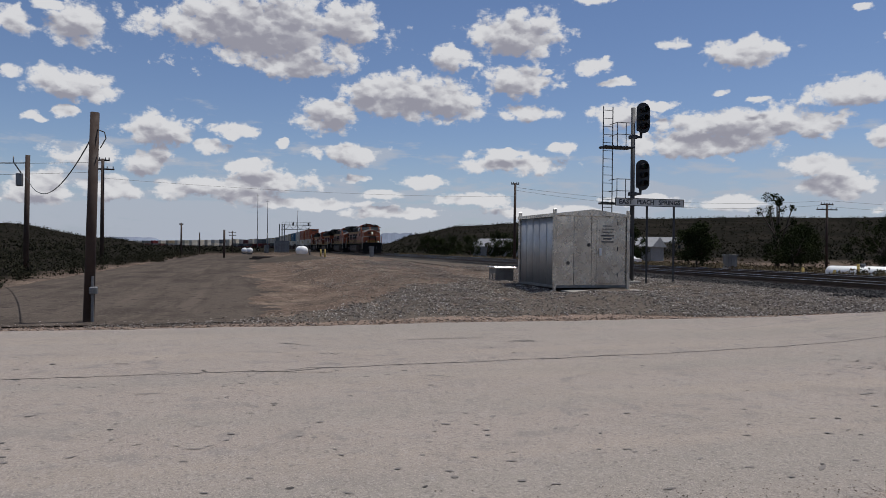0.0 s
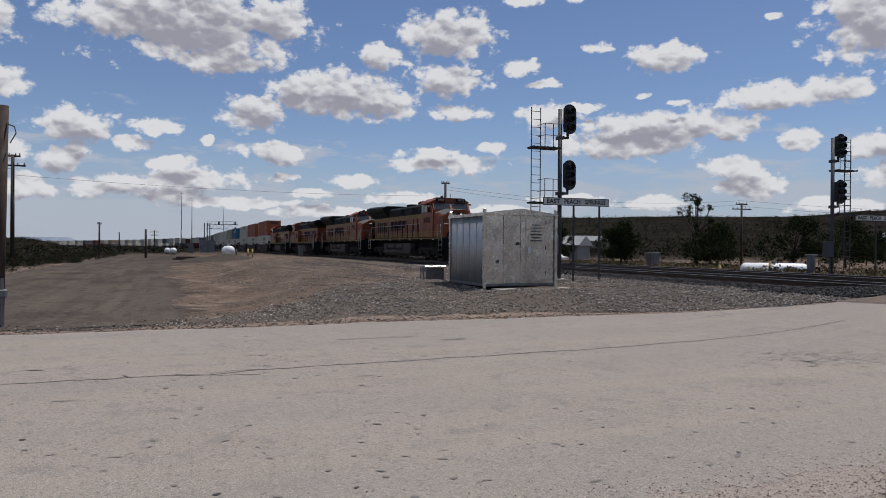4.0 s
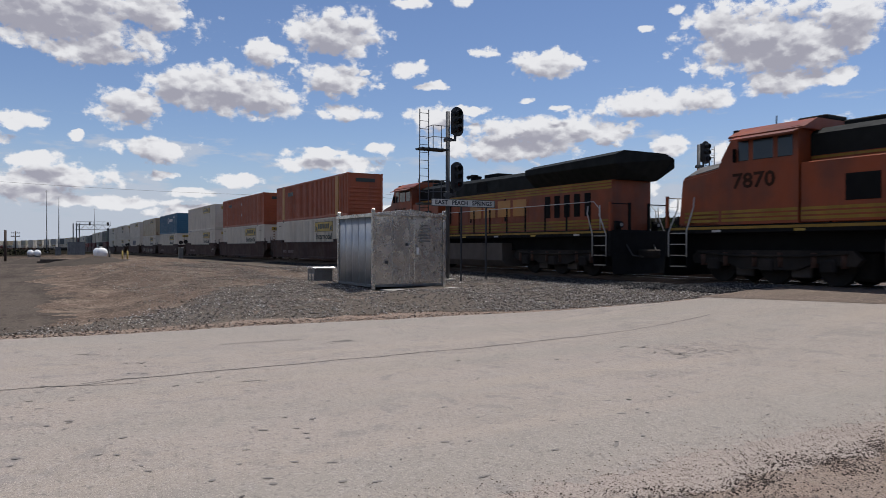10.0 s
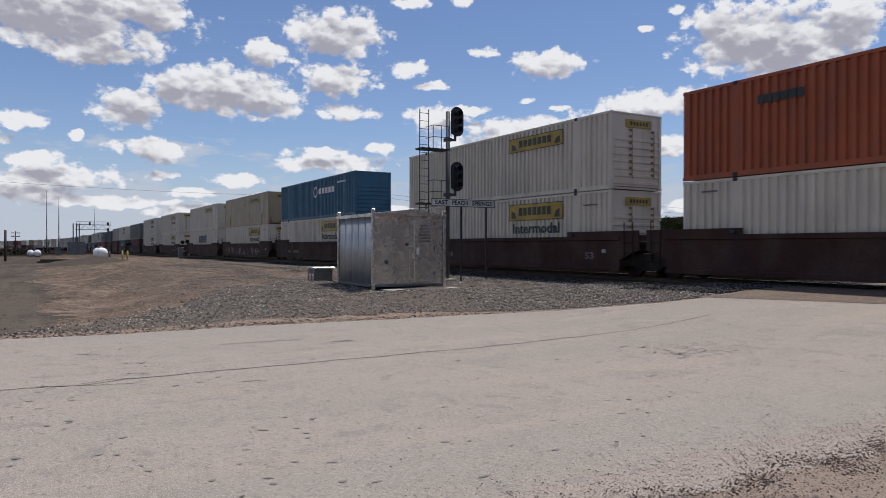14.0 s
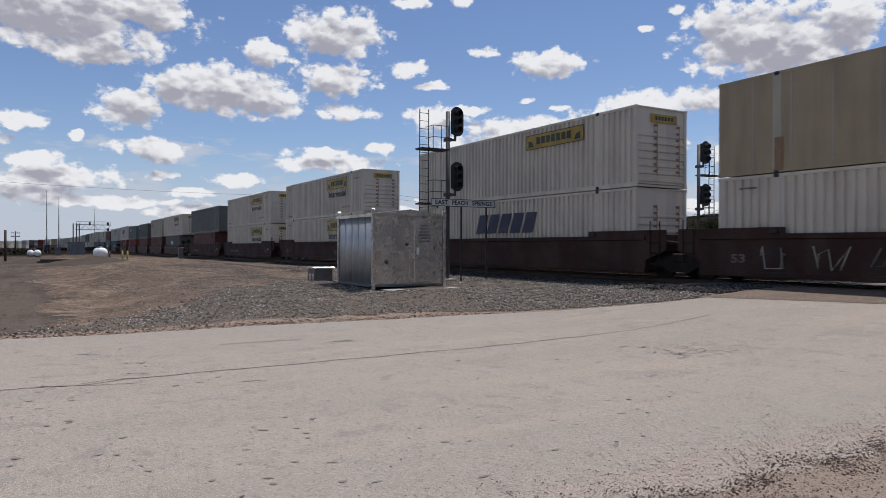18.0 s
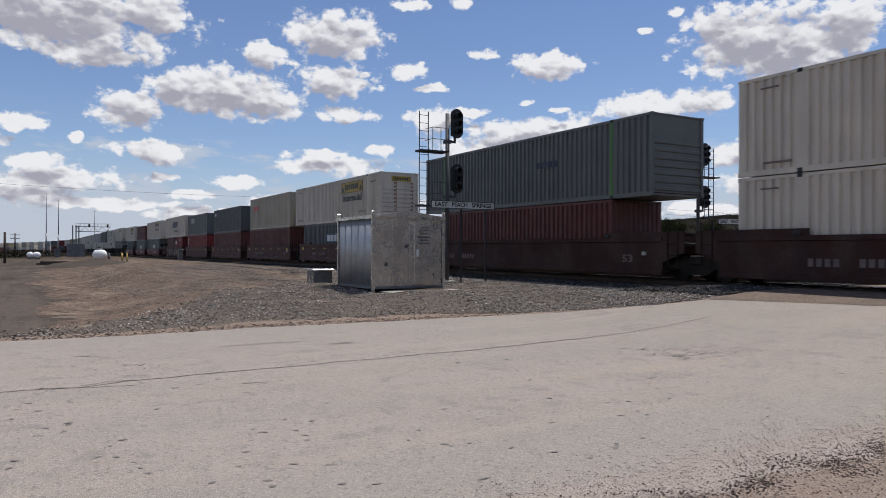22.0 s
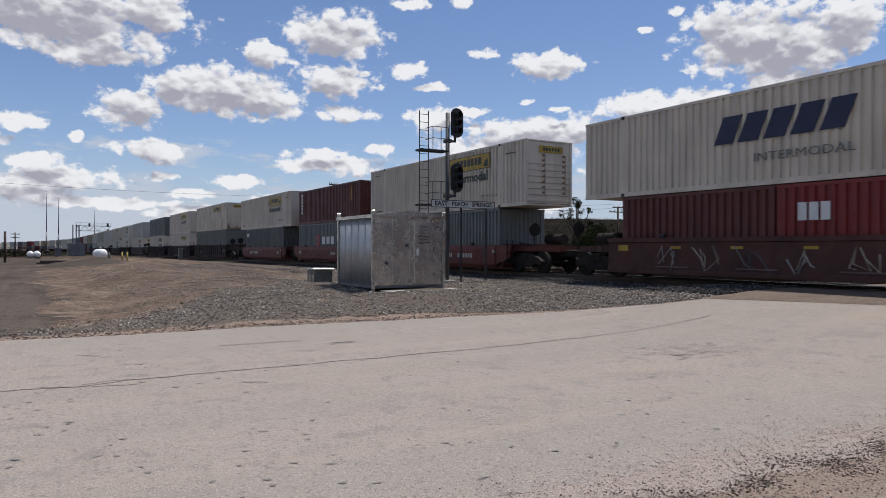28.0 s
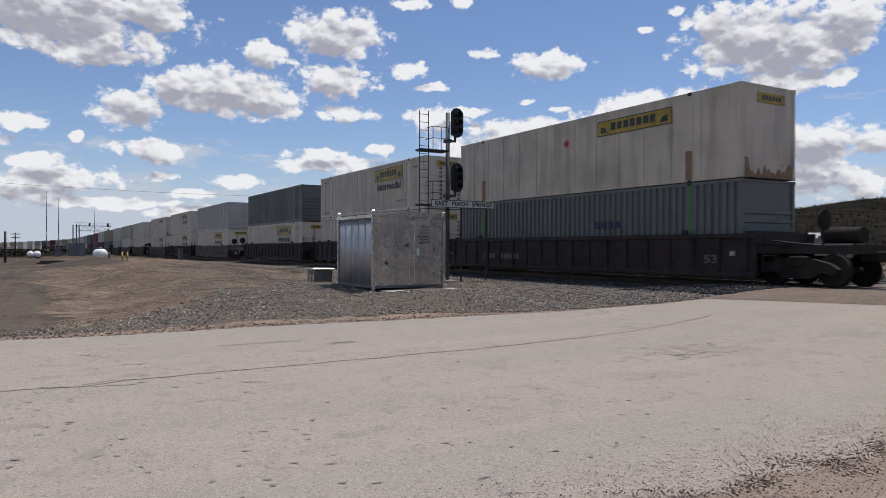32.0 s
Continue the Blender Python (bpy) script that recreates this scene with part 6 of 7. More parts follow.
def add_hunt(c, z0=1.90, z1=2.62, words_below=True, x0=-6.45, x1=-2.75, endlabel=True, H=2.896):
    bm = B()
    box(bm, x0, x1, -1.306, -1.288, z0, z1)
    part("label_panel", bm, YELLOW, c, "yellow panel with dark lettering")
    w = x1 - x0
    bm = B()
    for a, b, p, q in ((x0, x1, z0, z0 + 0.03), (x0, x1, z1 - 0.03, z1), (x0, x0 + 0.03, z0 + 0.03, z1 - 0.03), (x1 - 0.03, x1, z0 + 0.03, z1 - 0.03)):
        box(bm, a, b, -1.3095, -1.306, p, q)
    for a, sg in ((x0 + w * 0.05, 1), (x1 - w * 0.05, -1)):
        prism(bm, [(a, z0 + 0.10), (a + sg * w * 0.10, z0 + 0.10), (a + sg * w * 0.07, z0 + (z1 - z0) * 0.5), (a, z0 + (z1 - z0) * 0.62)], "y", -1.3095, -1.306)
    part("emblem", bm, INK, c, "dark border and corner motifs")
    blocks("lettering", c, x0 + w * 0.20, x0 + w * 0.82, z0 + (z1 - z0) * 0.30, z0 + (z1 - z0) * 0.78, 7, INK, -1.308, 0.0, 0.3)
    if words_below:
        words("lettering", "Intermodal", 0.62, INK, c, on_side((x0 + x1) / 2 + 0.05, -1.307, z0 - 0.36), 0.004, 3.2, 0.012)
    if endlabel:
        bm = B()
        box(bm, -0.022, 0.004, -0.55, 0.75, H - 0.55, H - 0.25)
        part("label_panel", bm, YELLOW, c)
        for i in range(6):
            bm = B()
            box(bm, 0.004, 0.012, -0.35 + i * 0.16, -0.25 + i * 0.16, H - 0.47, H - 0.33)
            part("letter_block", bm, INK, c)


def add_diamond(c, x, z, material, r=0.16, y=-1.306):
    bm = B()
    prism(bm, [(x - r, z), (x, z - r), (x + r, z), (x, z + r)], "y", y - 0.01, y + 0.01)
    part("placard", bm, material, c)


FADED = paint("faded_stencil", (0.16, 0.12, 0.11), 0.8, var=0.4)


def add_small(c, x, z, n=6, material=INK, w=0.9, h=0.09):
    blocks("lettering", c, x, x + w, z, z + h, 1 if h < 0.1 else n, FADED if material is INK else material, -1.307, 0, 0.0 if h < 0.1 else 0.4)


WALL_H = {"maroon": 1.46, "brown": 1.42, "orange": 1.2, "ribbed": 1.52, "grey": 1.45}
WELLC = {"maroon": paint("maroon_grimy_steel", (0.046, 0.021, 0.016), 0.8, var=0.6, scale=0.9, grain=0.25, gscale=9.0, streak=0.6, tint=(0.082, 0.055, 0.043), spec=0.2),
         "brown": paint("brown_steel", (0.075, 0.026, 0.018), 0.75, var=0.35, streak=0.4),
         "orange": paint("orange_red_steel", (0.118, 0.022, 0.013), 0.65, var=0.3, streak=0.4),
         "ribbed": paint("rusty_dark_steel", (0.034, 0.022, 0.018), 0.85, var=0.5, streak=0.4),
         "grey": paint("dusty_grey_steel", (0.13, 0.105, 0.09), 0.85, var=0.4, streak=0.4)}


def wheelset(name, parent, x, r=0.46, material=None):
    bm = B()
    for y in (-0.76, 0.76):
        s = 1 if y > 0 else -1
        tube(bm, (x, y - 0.06, r), (x, y + 0.06, r), r, n=20)
        tube(bm, (x, y - s * 0.06, r), (x, y - s * 0.09, r), r + 0.03, n=20)
        tube(bm, (x, y + s * 0.06, r), (x, y + s * 0.10, r), r * 0.45, n=12)
    tube(bm, (x, -1.05, r), (x, 1.05, r), 0.085, n=8)
    return part(name, bm, [material or GRIME], parent)


def truck(parent, x, near=True):
    """A two-axle freight truck."""
    t = empty("truck")
    t.parent = parent
    t.location = (x, 0, 0)
    for y in (-1.0, 1.0):
        bm = B()
        prism(bm, [(-1.2, 0.50), (-0.95, 0.66), (-0.45, 0.78), (0.45, 0.78), (0.95, 0.66), (1.2, 0.50), (1.1, 0.34), (0.72, 0.40), (0.42, 0.22), (-0.42, 0.22), (-0.72, 0.40), (-1.1, 0.34)], "y", y - 0.09, y + 0.09)
        part("side_frame", bm, GRIME, t)
        if near:
            for dx in (-0.16, 0.16):
                bm = B()
                tube(bm, (dx, y, 0.30), (dx, y, 0.66), 0.085, n=8)
                part("spring", bm, RUST, t)
    for dx in (-0.89, 0.89):
        wheelset("wheelset", t, dx)
    bm = B()
    box(bm, -0.25, 0.25, -1.15, 1.15, 0.55, 0.86, 0.04)
    part("bolster", bm, GRIME, t)
    return t


CAR_CACHE = {}


def wellcar(size, style, label, lead, trail, number="", near=True, rear=False, graffiti=0):
    """One well of a stack car; origin under the leading end of its lower container. lead, trail: 'joint' or 'end'."""
    key = (size, style, lead, trail, number, near, rear, graffiti)
    if key in CAR_CACHE:
        return tagged(copy_thing(CAR_CACHE[key], Matrix()), label)
    L, H, m = C_LEN[size], WALL_H[style], WELLC[style]
    root = empty("well_car")
    a, b = 0.28, -L - 0.28
    for sgn in (-1, 1):
        bm = B()
        y0, y1 = sorted((sgn * 1.36, sgn * 1.43))
        if style == "orange":
            prism(bm, [(sgn * 1.34, 0.22), (sgn * 1.40, 0.16), (sgn * 1.47, 0.32), (sgn * 1.49, H - 0.25), (sgn * 1.43, H), (sgn * 1.36, H)], "x", b + 0.4, a - 0.4)
            prism(bm, [(a - 0.4, 0.3), (a + 0.7, 0.62), (a + 0.8, H), (a - 0.4, H)], "y", y0, y1)
            prism(bm, [(b + 0.4, 0.3), (b - 0.7, 0.62), (b - 0.8, H), (b + 0.4, H)], "y", y0, y1)
        else:
            q = [(1.36, 0.2), (1.48, 0.2), (1.48, 0.34), (1.43, 0.36), (1.43, H - 0.16), (1.48, H - 0.14), (1.48, H), (1.36, H)]
            prism(bm, [(sgn * u, v) for u, v in q], "x", b - 0.3, a + 0.3)
            if style == "maroon":
                for u0, u1, u2 in ((a - 2.6, a + 0.3, a + 1.2), (b + 2.6, b - 0.3, b - 1.2)):
                    b2 = B()
                    prism(b2, [(u0, H), (u0, H + 0.19), (u2, H + 0.19), (u2, 0.95), (u1, 0.62), (u1, H)], "y", y0, y1)
                    part("end_panel", b2, m, root)
        part("side_wall", bm, m, root)
        if style in ("ribbed", "grey") and near:
            n = 17
            for i in range(n + 1):
                x = b + (a - b) * i / n
                bm = B()
                box(bm, x - 0.05, x + 0.05, *sorted((sgn * 1.43, sgn * 1.5)), 0.32, H - 0.12)
                part("rib", bm, m, root)
        if style == "brown" and near and sgn < 0:
            for i in range(6):
                x = a - 0.5 + (b - a + 1.0) * i / 5
                bm = B()
                box(bm, x - (0.28 if i in (0, 5) else 0.22), x + 0.2, -1.44, -1.43, 0.98 if i in (0, 5) else 1.05, 1.18 if i in (0, 5) else 1.14)
                part("reflector", bm, YELLOW, root, "yellow reflector")
            for i in range(3):
                x = a - 3.0 - i * 3.2
                bm = B()
                box(bm, x - 1.4, x, -1.455, -1.44, 0.43, 0.47)
                part("chalk_mark", bm, FADED, root)
        if near:
            for x in (a - 2.3, b + 2.3):
                bm = B()
                box(bm, x - 0.12, x + 0.12, *sorted((sgn * 1.40, sgn * 1.52)), H - 0.02, H + 0.13, 0.03)
                part("guide_bracket", bm, BLACK, root)
    bm = B()
    box(bm, b, a, -1.3, 1.3, 0.18, 0.27)
    part("floor", bm, m, root)
    for e, x, sgn in ((lead, a, 1), (trail, b, -1)):
        reach = 1.45 if e == "joint" else 2.9
        bm = B()
        box(bm, *sorted((x, x + sgn * 0.12)), -1.36, 1.36, 0.3, H + 0.05)
        part("bulkhead", bm, m, root)
        bm = B()
        prism(bm, [(-1.36, 0), (1.36, 0), (0.55, reach * 0.75), (0.45, reach), (-0.45, reach), (-0.55, reach * 0.75)], "z", 0.92, 1.16)
        for v in bm.verts:
            v.co = Vector((x + sgn * (v.co.y + 0.12), v.co.x, v.co.z))
        bmesh.ops.recalc_face_normals(bm, faces=bm.faces[:])
        part("end_platform", bm, m, root)
        if e == "end" or sgn < 0:
            truck(root, x + sgn * (1.45 if e == "joint" else 1.35), near)
        if e == "end":
            bm = B()
            box(bm, *sorted((x + sgn * 2.6, x + sgn * 3.5)), -0.16, 0.16, 0.70, 1.0, 0.04)
            part("coupler", bm, GRIME, root)
            if near:
                bm = B()
                tube(bm, (x + sgn * 2.2, -1.2, 1.85), (x + sgn * 2.26, -1.2, 1.85), 0.28, n=14)
                tube(bm, (x + sgn * 2.2, -1.2, 1.16), (x + sgn * 2.2, -1.2, 1.85), 0.03, n=6)
                part("brake_wheel", bm, GRIME, root)
                bm = B()
                tube(bm, (x + sgn * 1.4, 0.2, 1.45), (x + sgn * 2.5, 0.2, 1.45), 0.24, n=12)
                part("air_reservoir", bm, GRIME, root)
        if near:
            for y in (-1.4,):
                bm = B()
                u = x + sgn * 0.55
                for k in range(3):
                    tube(bm, (u, y - 0.06, 0.5 + 0.36 * k), (u + sgn * 0.42, y - 0.06, 0.5 + 0.36 * k), 0.017, n=5)
                for du in (0, 0.42):
                    tube(bm, (u + sgn * du, y - 0.06, 0.42), (u + sgn * du, y - 0.06, 1.95 if e == "joint" or sgn < 0 else 1.4), 0.02, n=5)
                part("ladder", bm, GRIME, root)
                bm = B()
                for k in range(5):
                    box(bm, *sorted((x + sgn * (0.2 + 0.2 * k), x + sgn * (0.36 + 0.2 * k))), -1.25, -0.55, 1.17, 1.2)
                part("walkway", bm, GRIME, root)
                bm = B()
                bent(bm, [(x + sgn * 0.15, -0.5, 1.3), (x + sgn * 0.8, -0.35, 1.22), (x + sgn * reach, -0.3, 1.05)], 0.03)
                part("air_hose", bm, BLACK, root)
    if number:
        words("lettering", number, 0.36, P_["lightgrey"] if style == "orange" else FADED, root, on_side(b + 1.1 if rear else a - 1.3, -1.435 if style != "orange" else -1.494, 0.72), 0.004, 0.50, 0.01)
        if near:
            u = a - 3.0 if rear else b + 4.6
            blocks("lettering", root, u - 2.0, u - 1.05, 0.60, 0.82, 4, P_["lightgrey"] if style == "orange" else FADED, -1.434 if style != "orange" else -1.494, 0, 0.35)
            blocks("lettering", root, u - 0.6, u + 0.8, 0.60, 0.82, 6, P_["lightgrey"] if style == "orange" else FADED, -1.434 if style != "orange" else -1.494, 0, 0.35)
            bm = B()
            box(bm, a - 0.55, a - 0.4, -1.5, -1.43, 0.85, 0.98)
            part("marker_plate", bm, P_["lightgrey"], root)
    rg = random.Random(graffiti)
    for k in range(graffiti):
        bm = B()
        x, z = b + 2.0 + (L - 4.0) * k / graffiti, 0.7
        pts = []
        for i in range(9):
            pts.append((x + 0.11 * i + rg.uniform(-0.25, 0.25), -1.437, 0.72 + 0.36 * math.sin(1.9 * i + k) + rg.uniform(-0.1, 0.1)))
        bent(bm, pts, 0.022, 4)
        part("graffiti", bm, (P_["lightgrey"], P_["cream"], P_["molgrey"])[k % 3], root, "faded sprayed scrawl")
    CAR_CACHE[key] = root
    return tagged(root, label, "well car", "well cars of the train")


def load(s, top, low, car):
    """A loaded well. top, low: (size, height, colour, label, options, marks); car: (size, style, label, lead, trail, number)."""
    near = s > -560
    rides(wellcar(*car[:5], car[5] if near else "", near, *car[6:]), s)
    z = 0.30
    for k, spec in enumerate((low, top)):
        if not spec:
            continue
        if isinstance(spec, list):
            for j, (size, h, color, label, opts, marks) in enumerate(spec):
                c = container(size, h, color, label, near=near, **opts)
                if marks:
                    marks(c)
                rides(c, s - j * 6.134, Matrix.Translation((0, 0, z)))
            z += h + 0.03
            continue
        size, h, color, label, opts, marks = spec
        c = container(size, h, color, label, near=near, **opts)
        if marks and near:
            marks(c)
        dx = (C_LEN[size] - C_LEN[car[0]]) / 2
        rides(c, s + dx, Matrix.Translation((0, 0, z)))
        z += h + 0.03


HI, LO = 2.896, 2.591
JW = "white corrugated steel container with a yellow label"


def jb(c):
    add_hunt(c)
    words("lettering", "TOP LIFT ONLY", 0.17, FADED, c, on_side(-2.85, -1.307, 0.58), 0.003, 1.4)
    add_small(c, -15.3, 0.32, 5, INK, 0.9, 0.06)
    add_small(c, -1.5, 2.35, 5, INK, 0.8, 0.05)
    add_small(c, -15.4, 2.5, 4, INK, 0.6, 0.05)


def jb_label(c):
    add_hunt(c, words_below=False, z0=1.98, z1=2.60)


def plate_label(c):
    add_hunt(c, 2.02, 2.58, False, -6.3, -2.7)
    add_diamond(c, -8.1, 2.0, REDINK)
    for x in (-2.0, -14.1):
        bm = B()
        box(bm, x - 0.13, x + 0.13, -1.314, -1.30, 0.05, 1.0)
        part("rust_spot", bm, RUSTSTAIN, c)
    rr, out = random.Random(3), [(-1.2, 0.03)]
    for i in range(25):
        out.append((-1.2 + 2.4 * i / 24, 0.10 + (0.30 * rr.random() ** 2 + (0.45 if i < 3 else 0.22 if i > 20 else 0.0))))
    out.append((1.2, 0.03))
    bm = B()
    prism(bm, out, "x", -0.03, -0.008)
    part("rust_spot", bm, RUSTSTAIN, c, "rust creeping up the end wall")


def swift_top(c):
    blocks("lettering", c, -10.2, -5.9, 1.35, 2.18, 5, NAVY, -1.308, 0.35, 0.2, "navy slanted lettering")
    words("lettering", "INTERMODAL", 0.36, P_["molgrey"], c, on_side(-7.3, -1.307, 0.82), 0.004, 3.0)
    bm = B()
    for i in range(5):
        box(bm, 0.0, 0.01, -0.5 + i * 0.22, -0.36 + i * 0.22, 2.3, 2.45)
    part("lettering", bm, NAVY, c)


def swift_low(c):
    blocks("lettering", c, -10.4, -5.8, 1.38, 2.25, 5, NAVY, -1.308, 0.35, 0.2, "navy slanted lettering")


def orange_marks(c):
    for z in (1.1, 2.15):
        add_diamond(c, -7.9, z, P_["lightgrey"])
    blocks("lettering", c, -13.4, -11.9, 2.05, 2.3, 6, INK, -1.307, 0, 0.15)
    bm = B()
    box(bm, -0.02, 0.006, -0.55, 0.8, HI - 0.6, HI - 0.35)
    part("label_panel", bm, INK, c, "dark lettering band")


def gold_marks(c):
    for x in (-1.98, -14.17):
        bm = B()
        box(bm, x - 0.3, x + 0.3, -1.312, -1.28, 0.1, HI - 0.1)
        part("stripe", bm, P_["gold"], c, "ochre upright band")
    blocks("lettering", c, -13.0, -11.6, 2.0, 2.3, 6, INK, -1.307, 0, 0.15)
    bm = B()
    box(bm, -0.02, 0.006, -0.7, 0.7, HI - 0.6, HI - 0.35)
    part("label_panel", bm, INK, c)


def ring_marks(c):
    bm = B()
    n = 24
    for i in range(n):
        a0, a1 = 2 * math.pi * i / n, 2 * math.pi * (i + 0.8) / n
        prism(bm, [(-7.6 + r * math.cos(t), 1.95 + r * math.sin(t)) for r, t in ((0.30, a0), (0.42, a0), (0.42, a1), (0.30, a1))], "y", -1.32, -1.306)
    part("emblem", bm, WHITEINK, c, "white ring emblem")
    blocks("lettering", c, -6.9, -3.6, 1.75, 2.15, 5, WHITEINK, -1.308, 0, 0.25)
    add_small(c, -3.2, 2.3, 8, WHITEINK, 1.6, 0.12)


def green_stripes(c):
    for x in (-1.98, -14.17):
        bm = B()
        box(bm, x - 0.06, x + 0.06, -1.312, -1.29, 0.1, HI - 0.1)
        part("stripe", bm, GREENINK, c, "bright green upright stripe")
    blocks("lettering", c, -6.4, -5.0, 1.5, 1.75, 4, NAVY, -1.307, 0, 0.3)


def mol_white(c):
    blocks("lettering", c, -6.9, -4.3, 1.05, 1.60, 3, WHITEINK, -1.308, 0, 0.32, "white lettering")
    bm = B()
    tube(bm, (-7.8, -1.318, 1.32), (-7.8, -1.30, 1.32), 0.42, n=18)
    part("emblem", bm, REDINK, c, "round red emblem")
    bm = B()
    tube(bm, (-7.8, -1.324, 1.32), (-7.8, -1.31, 1.32), 0.29, n=18)
    part("emblem", bm, INK, c)


def mol_blue(c):
    bm = B()
    box(bm, -7.2, -4.9, -1.312, -1.29, 1.25, 1.85)
    part("label_panel", bm, P_["blue"], c, "blue panel")
    blocks("lettering", c, -7.0, -5.1, 1.32, 1.75, 3, WHITEINK, -1.314, 0, 0.25)


def mol_small(c):
    bm = B()
    box(bm, -11.7, -10.7, -1.312, -1.29, 1.85, 2.25)
    part("label_panel", bm, NAVY, c, "small blue panel")
    blocks("lettering", c, -11.6, -10.8, 1.9, 2.2, 3, WHITEINK, -1.314, 0, 0.3)


def mol_grey(c):
    blocks("lettering", c, -9.6, -7.4, 1.55, 2.15, 4, P_["lightgrey"], -1.308, 0, 0.25)


def red_rings(c):
    blocks("lettering", c, -10.95, -9.35, 1.72, 2.15, 4, REDINK, -1.308, 0.04, 0.12, "red lettering")


def cai(c):
    blocks("lettering", c, -5.4, -4.4, 1.55, 2.05, 3, WHITEINK, -1.308, 0.0, 0.2)
    add_small(c, -2.4, 2.1, 8, WHITEINK, 1.4, 0.12)


def tall_letters(c):
    blocks("lettering", c, -11.55, -11.25, 0.75, 2.35, 6, WHITEINK, -1.308, 0, 0.2, "", True)
    blocks("lettering", c, -1.5, -1.3, 1.3, 2.3, 7, P_["gold"], -1.308, 0, 0.3, "", True)


def tex_letters(c):
    blocks("lettering", c, -11.6, -11.2, 0.7, 2.3, 3, WHITEINK, -1.308, 0, 0.2, "", True)


R0, WV, PL = {"end": "ribs"}, {"end": "wave"}, {"end": "flat", "plates": True}
JB = (53, HI, "white", JW + " and dark green wording", R0, jb)
JBL = (53, HI, "white", JW, R0, jb_label)
BROWN40 = (40, LO, "brown", "red-brown corrugated steel container in a well car", WV, None)
M53 = "grimy maroon double-stack well car"
N53 = "red-brown well car with yellow reflectors"
O40 = "orange-red well car with a rounded side"
X53 = "rusty dark well car with upright ribs"
load(-44.6, (53, HI, "orange", "orange corrugated container with ochre bands, top tier", R0, gold_marks), JB, (53, "maroon", M53, "end", "joint", "53"))
load(-64.25, (53, HI, "orange", "orange corrugated container with grey diamond placards", R0, orange_marks), JB, (53, "maroon", M53, "joint", "joint", ""))
load(-83.75, JBL, JB, (53, "maroon", M53, "joint", "end", "53"))
load(-107.5, (53, HI, "blue", "blue corrugated container with a white ring emblem", R0, ring_marks), JB, (53, "maroon", M53, "end", "joint", "53"))
load(-127.05, (53, HI, "tan", "weathered tan plate-sided container with a yellow label", {"end": "flat", "plates": True, "post": "cream"}, plate_label), JB, (53, "maroon", M53 + " with faded graffiti", "joint", "joint", "53", True, 8))
load(-146.7, JBL, (53, HI, "white", "white corrugated container with navy slanted lettering", R0, swift_low), (53, "maroon", M53, "joint", "end", ""))
load(-170.4, JB, JB, (53, "maroon", M53, "end", "joint", "53", True))
load(-190.5, JB, JB, (53, "maroon", M53, "joint", "joint", "53"))
load(-210.1, (53, HI, "greygreen", "grey-green corrugated container with bright green stripes", R0, green_stripes), BROWN40, (53, "maroon", M53, "joint", "end", "53"))
load(-233.9, JB, (40, LO, "slate", "slate grey corrugated container with a blue panel", WV, mol_blue), (40, "brown", N53, "end", "joint", "53"))
load(-249.3, (40, HI, "cream", "cream corrugated container with red lettering", WV, red_rings), BROWN40, (40, "brown", N53, "joint", "joint", "40"))
load(-264.75, (40, LO, "slate", "dark slate corrugated container with a small emblem", WV, mol_small), BROWN40, (40, "brown", N53, "joint", "joint", ""))
load(-280.2, (40, LO, "molgrey", "blue-grey corrugated container with pale lettering", WV, mol_grey), (40, LO, "red", "red corrugated container with upright white lettering", WV, tex_letters), (40, "brown", N53, "joint", "joint", ""))
load(-295.6, (53, HI, "white", "white corrugated container with large navy lettering", {"end": "flat"}, swift_top), [(20, LO, "red", "short red corrugated container with white lettering", WV, cai), (20, LO, "brown", "short red-brown corrugated container in a well car", WV, None)], (40, "brown", N53 + " and graffiti", "joint", "end", "", False, 5))
load(-315.6, JB, (40, LO, "molgrey", "blue-grey container with white lettering and red emblem", WV, mol_white), (40, "orange", O40, "end", "joint", "40", True))
load(-331.35, (40, LO, "brown", "red-brown container with white upright lettering, top tier", WV, tall_letters), (40, LO, "molgrey", "blue-grey container with white lettering and red emblem", WV, mol_white), (40, "orange", O40, "joint", "joint", "40", True))
load(-347.2, JB, (40, LO, "slate", "slate grey corrugated container with a small blue panel", WV, mol_small), (40, "orange", O40, "joint", "end", "40"))
load(-367.0, (53, HI, "dirtywhite", "rust-streaked white plate-sided container with a yellow label", PL, plate_label), (53, HI, "greygreen", "grey corrugated container with bright green stripes", R0, green_stripes), (53, "ribbed", X53, "end", "joint", "53"))
load(-386.85, JB, JBL, (53, "ribbed", X53, "joint", "joint", ""))
load(-406.8, (53, HI, "darkgrey", "dark grey corrugated container, top tier", R0, None), JB, (53, "ribbed", X53, "joint", "end", ""))
load(-430.6, (53, HI, "lightgrey", "pale grey corrugated container, top tier", R0, None), JB, (53, "grey", "dusty grey well car", "end", "joint", ""))
load(-450.3, JB, JB, (53, "ribbed", X53, "joint", "joint", ""))
load(-470.0, (53, HI, "dirtywhite", "rust-streaked white plate-sided container with a yellow label", PL, plate_label), JB, (53, "grey", "dusty grey well car", "joint", "end", ""))
s = -493.8
FAR_LOADS = ["white white", "cream white", "white lightgrey", "tan darkgrey", "white brown", "red slate", "darkgrey brown", "lightgrey white", "white white"]
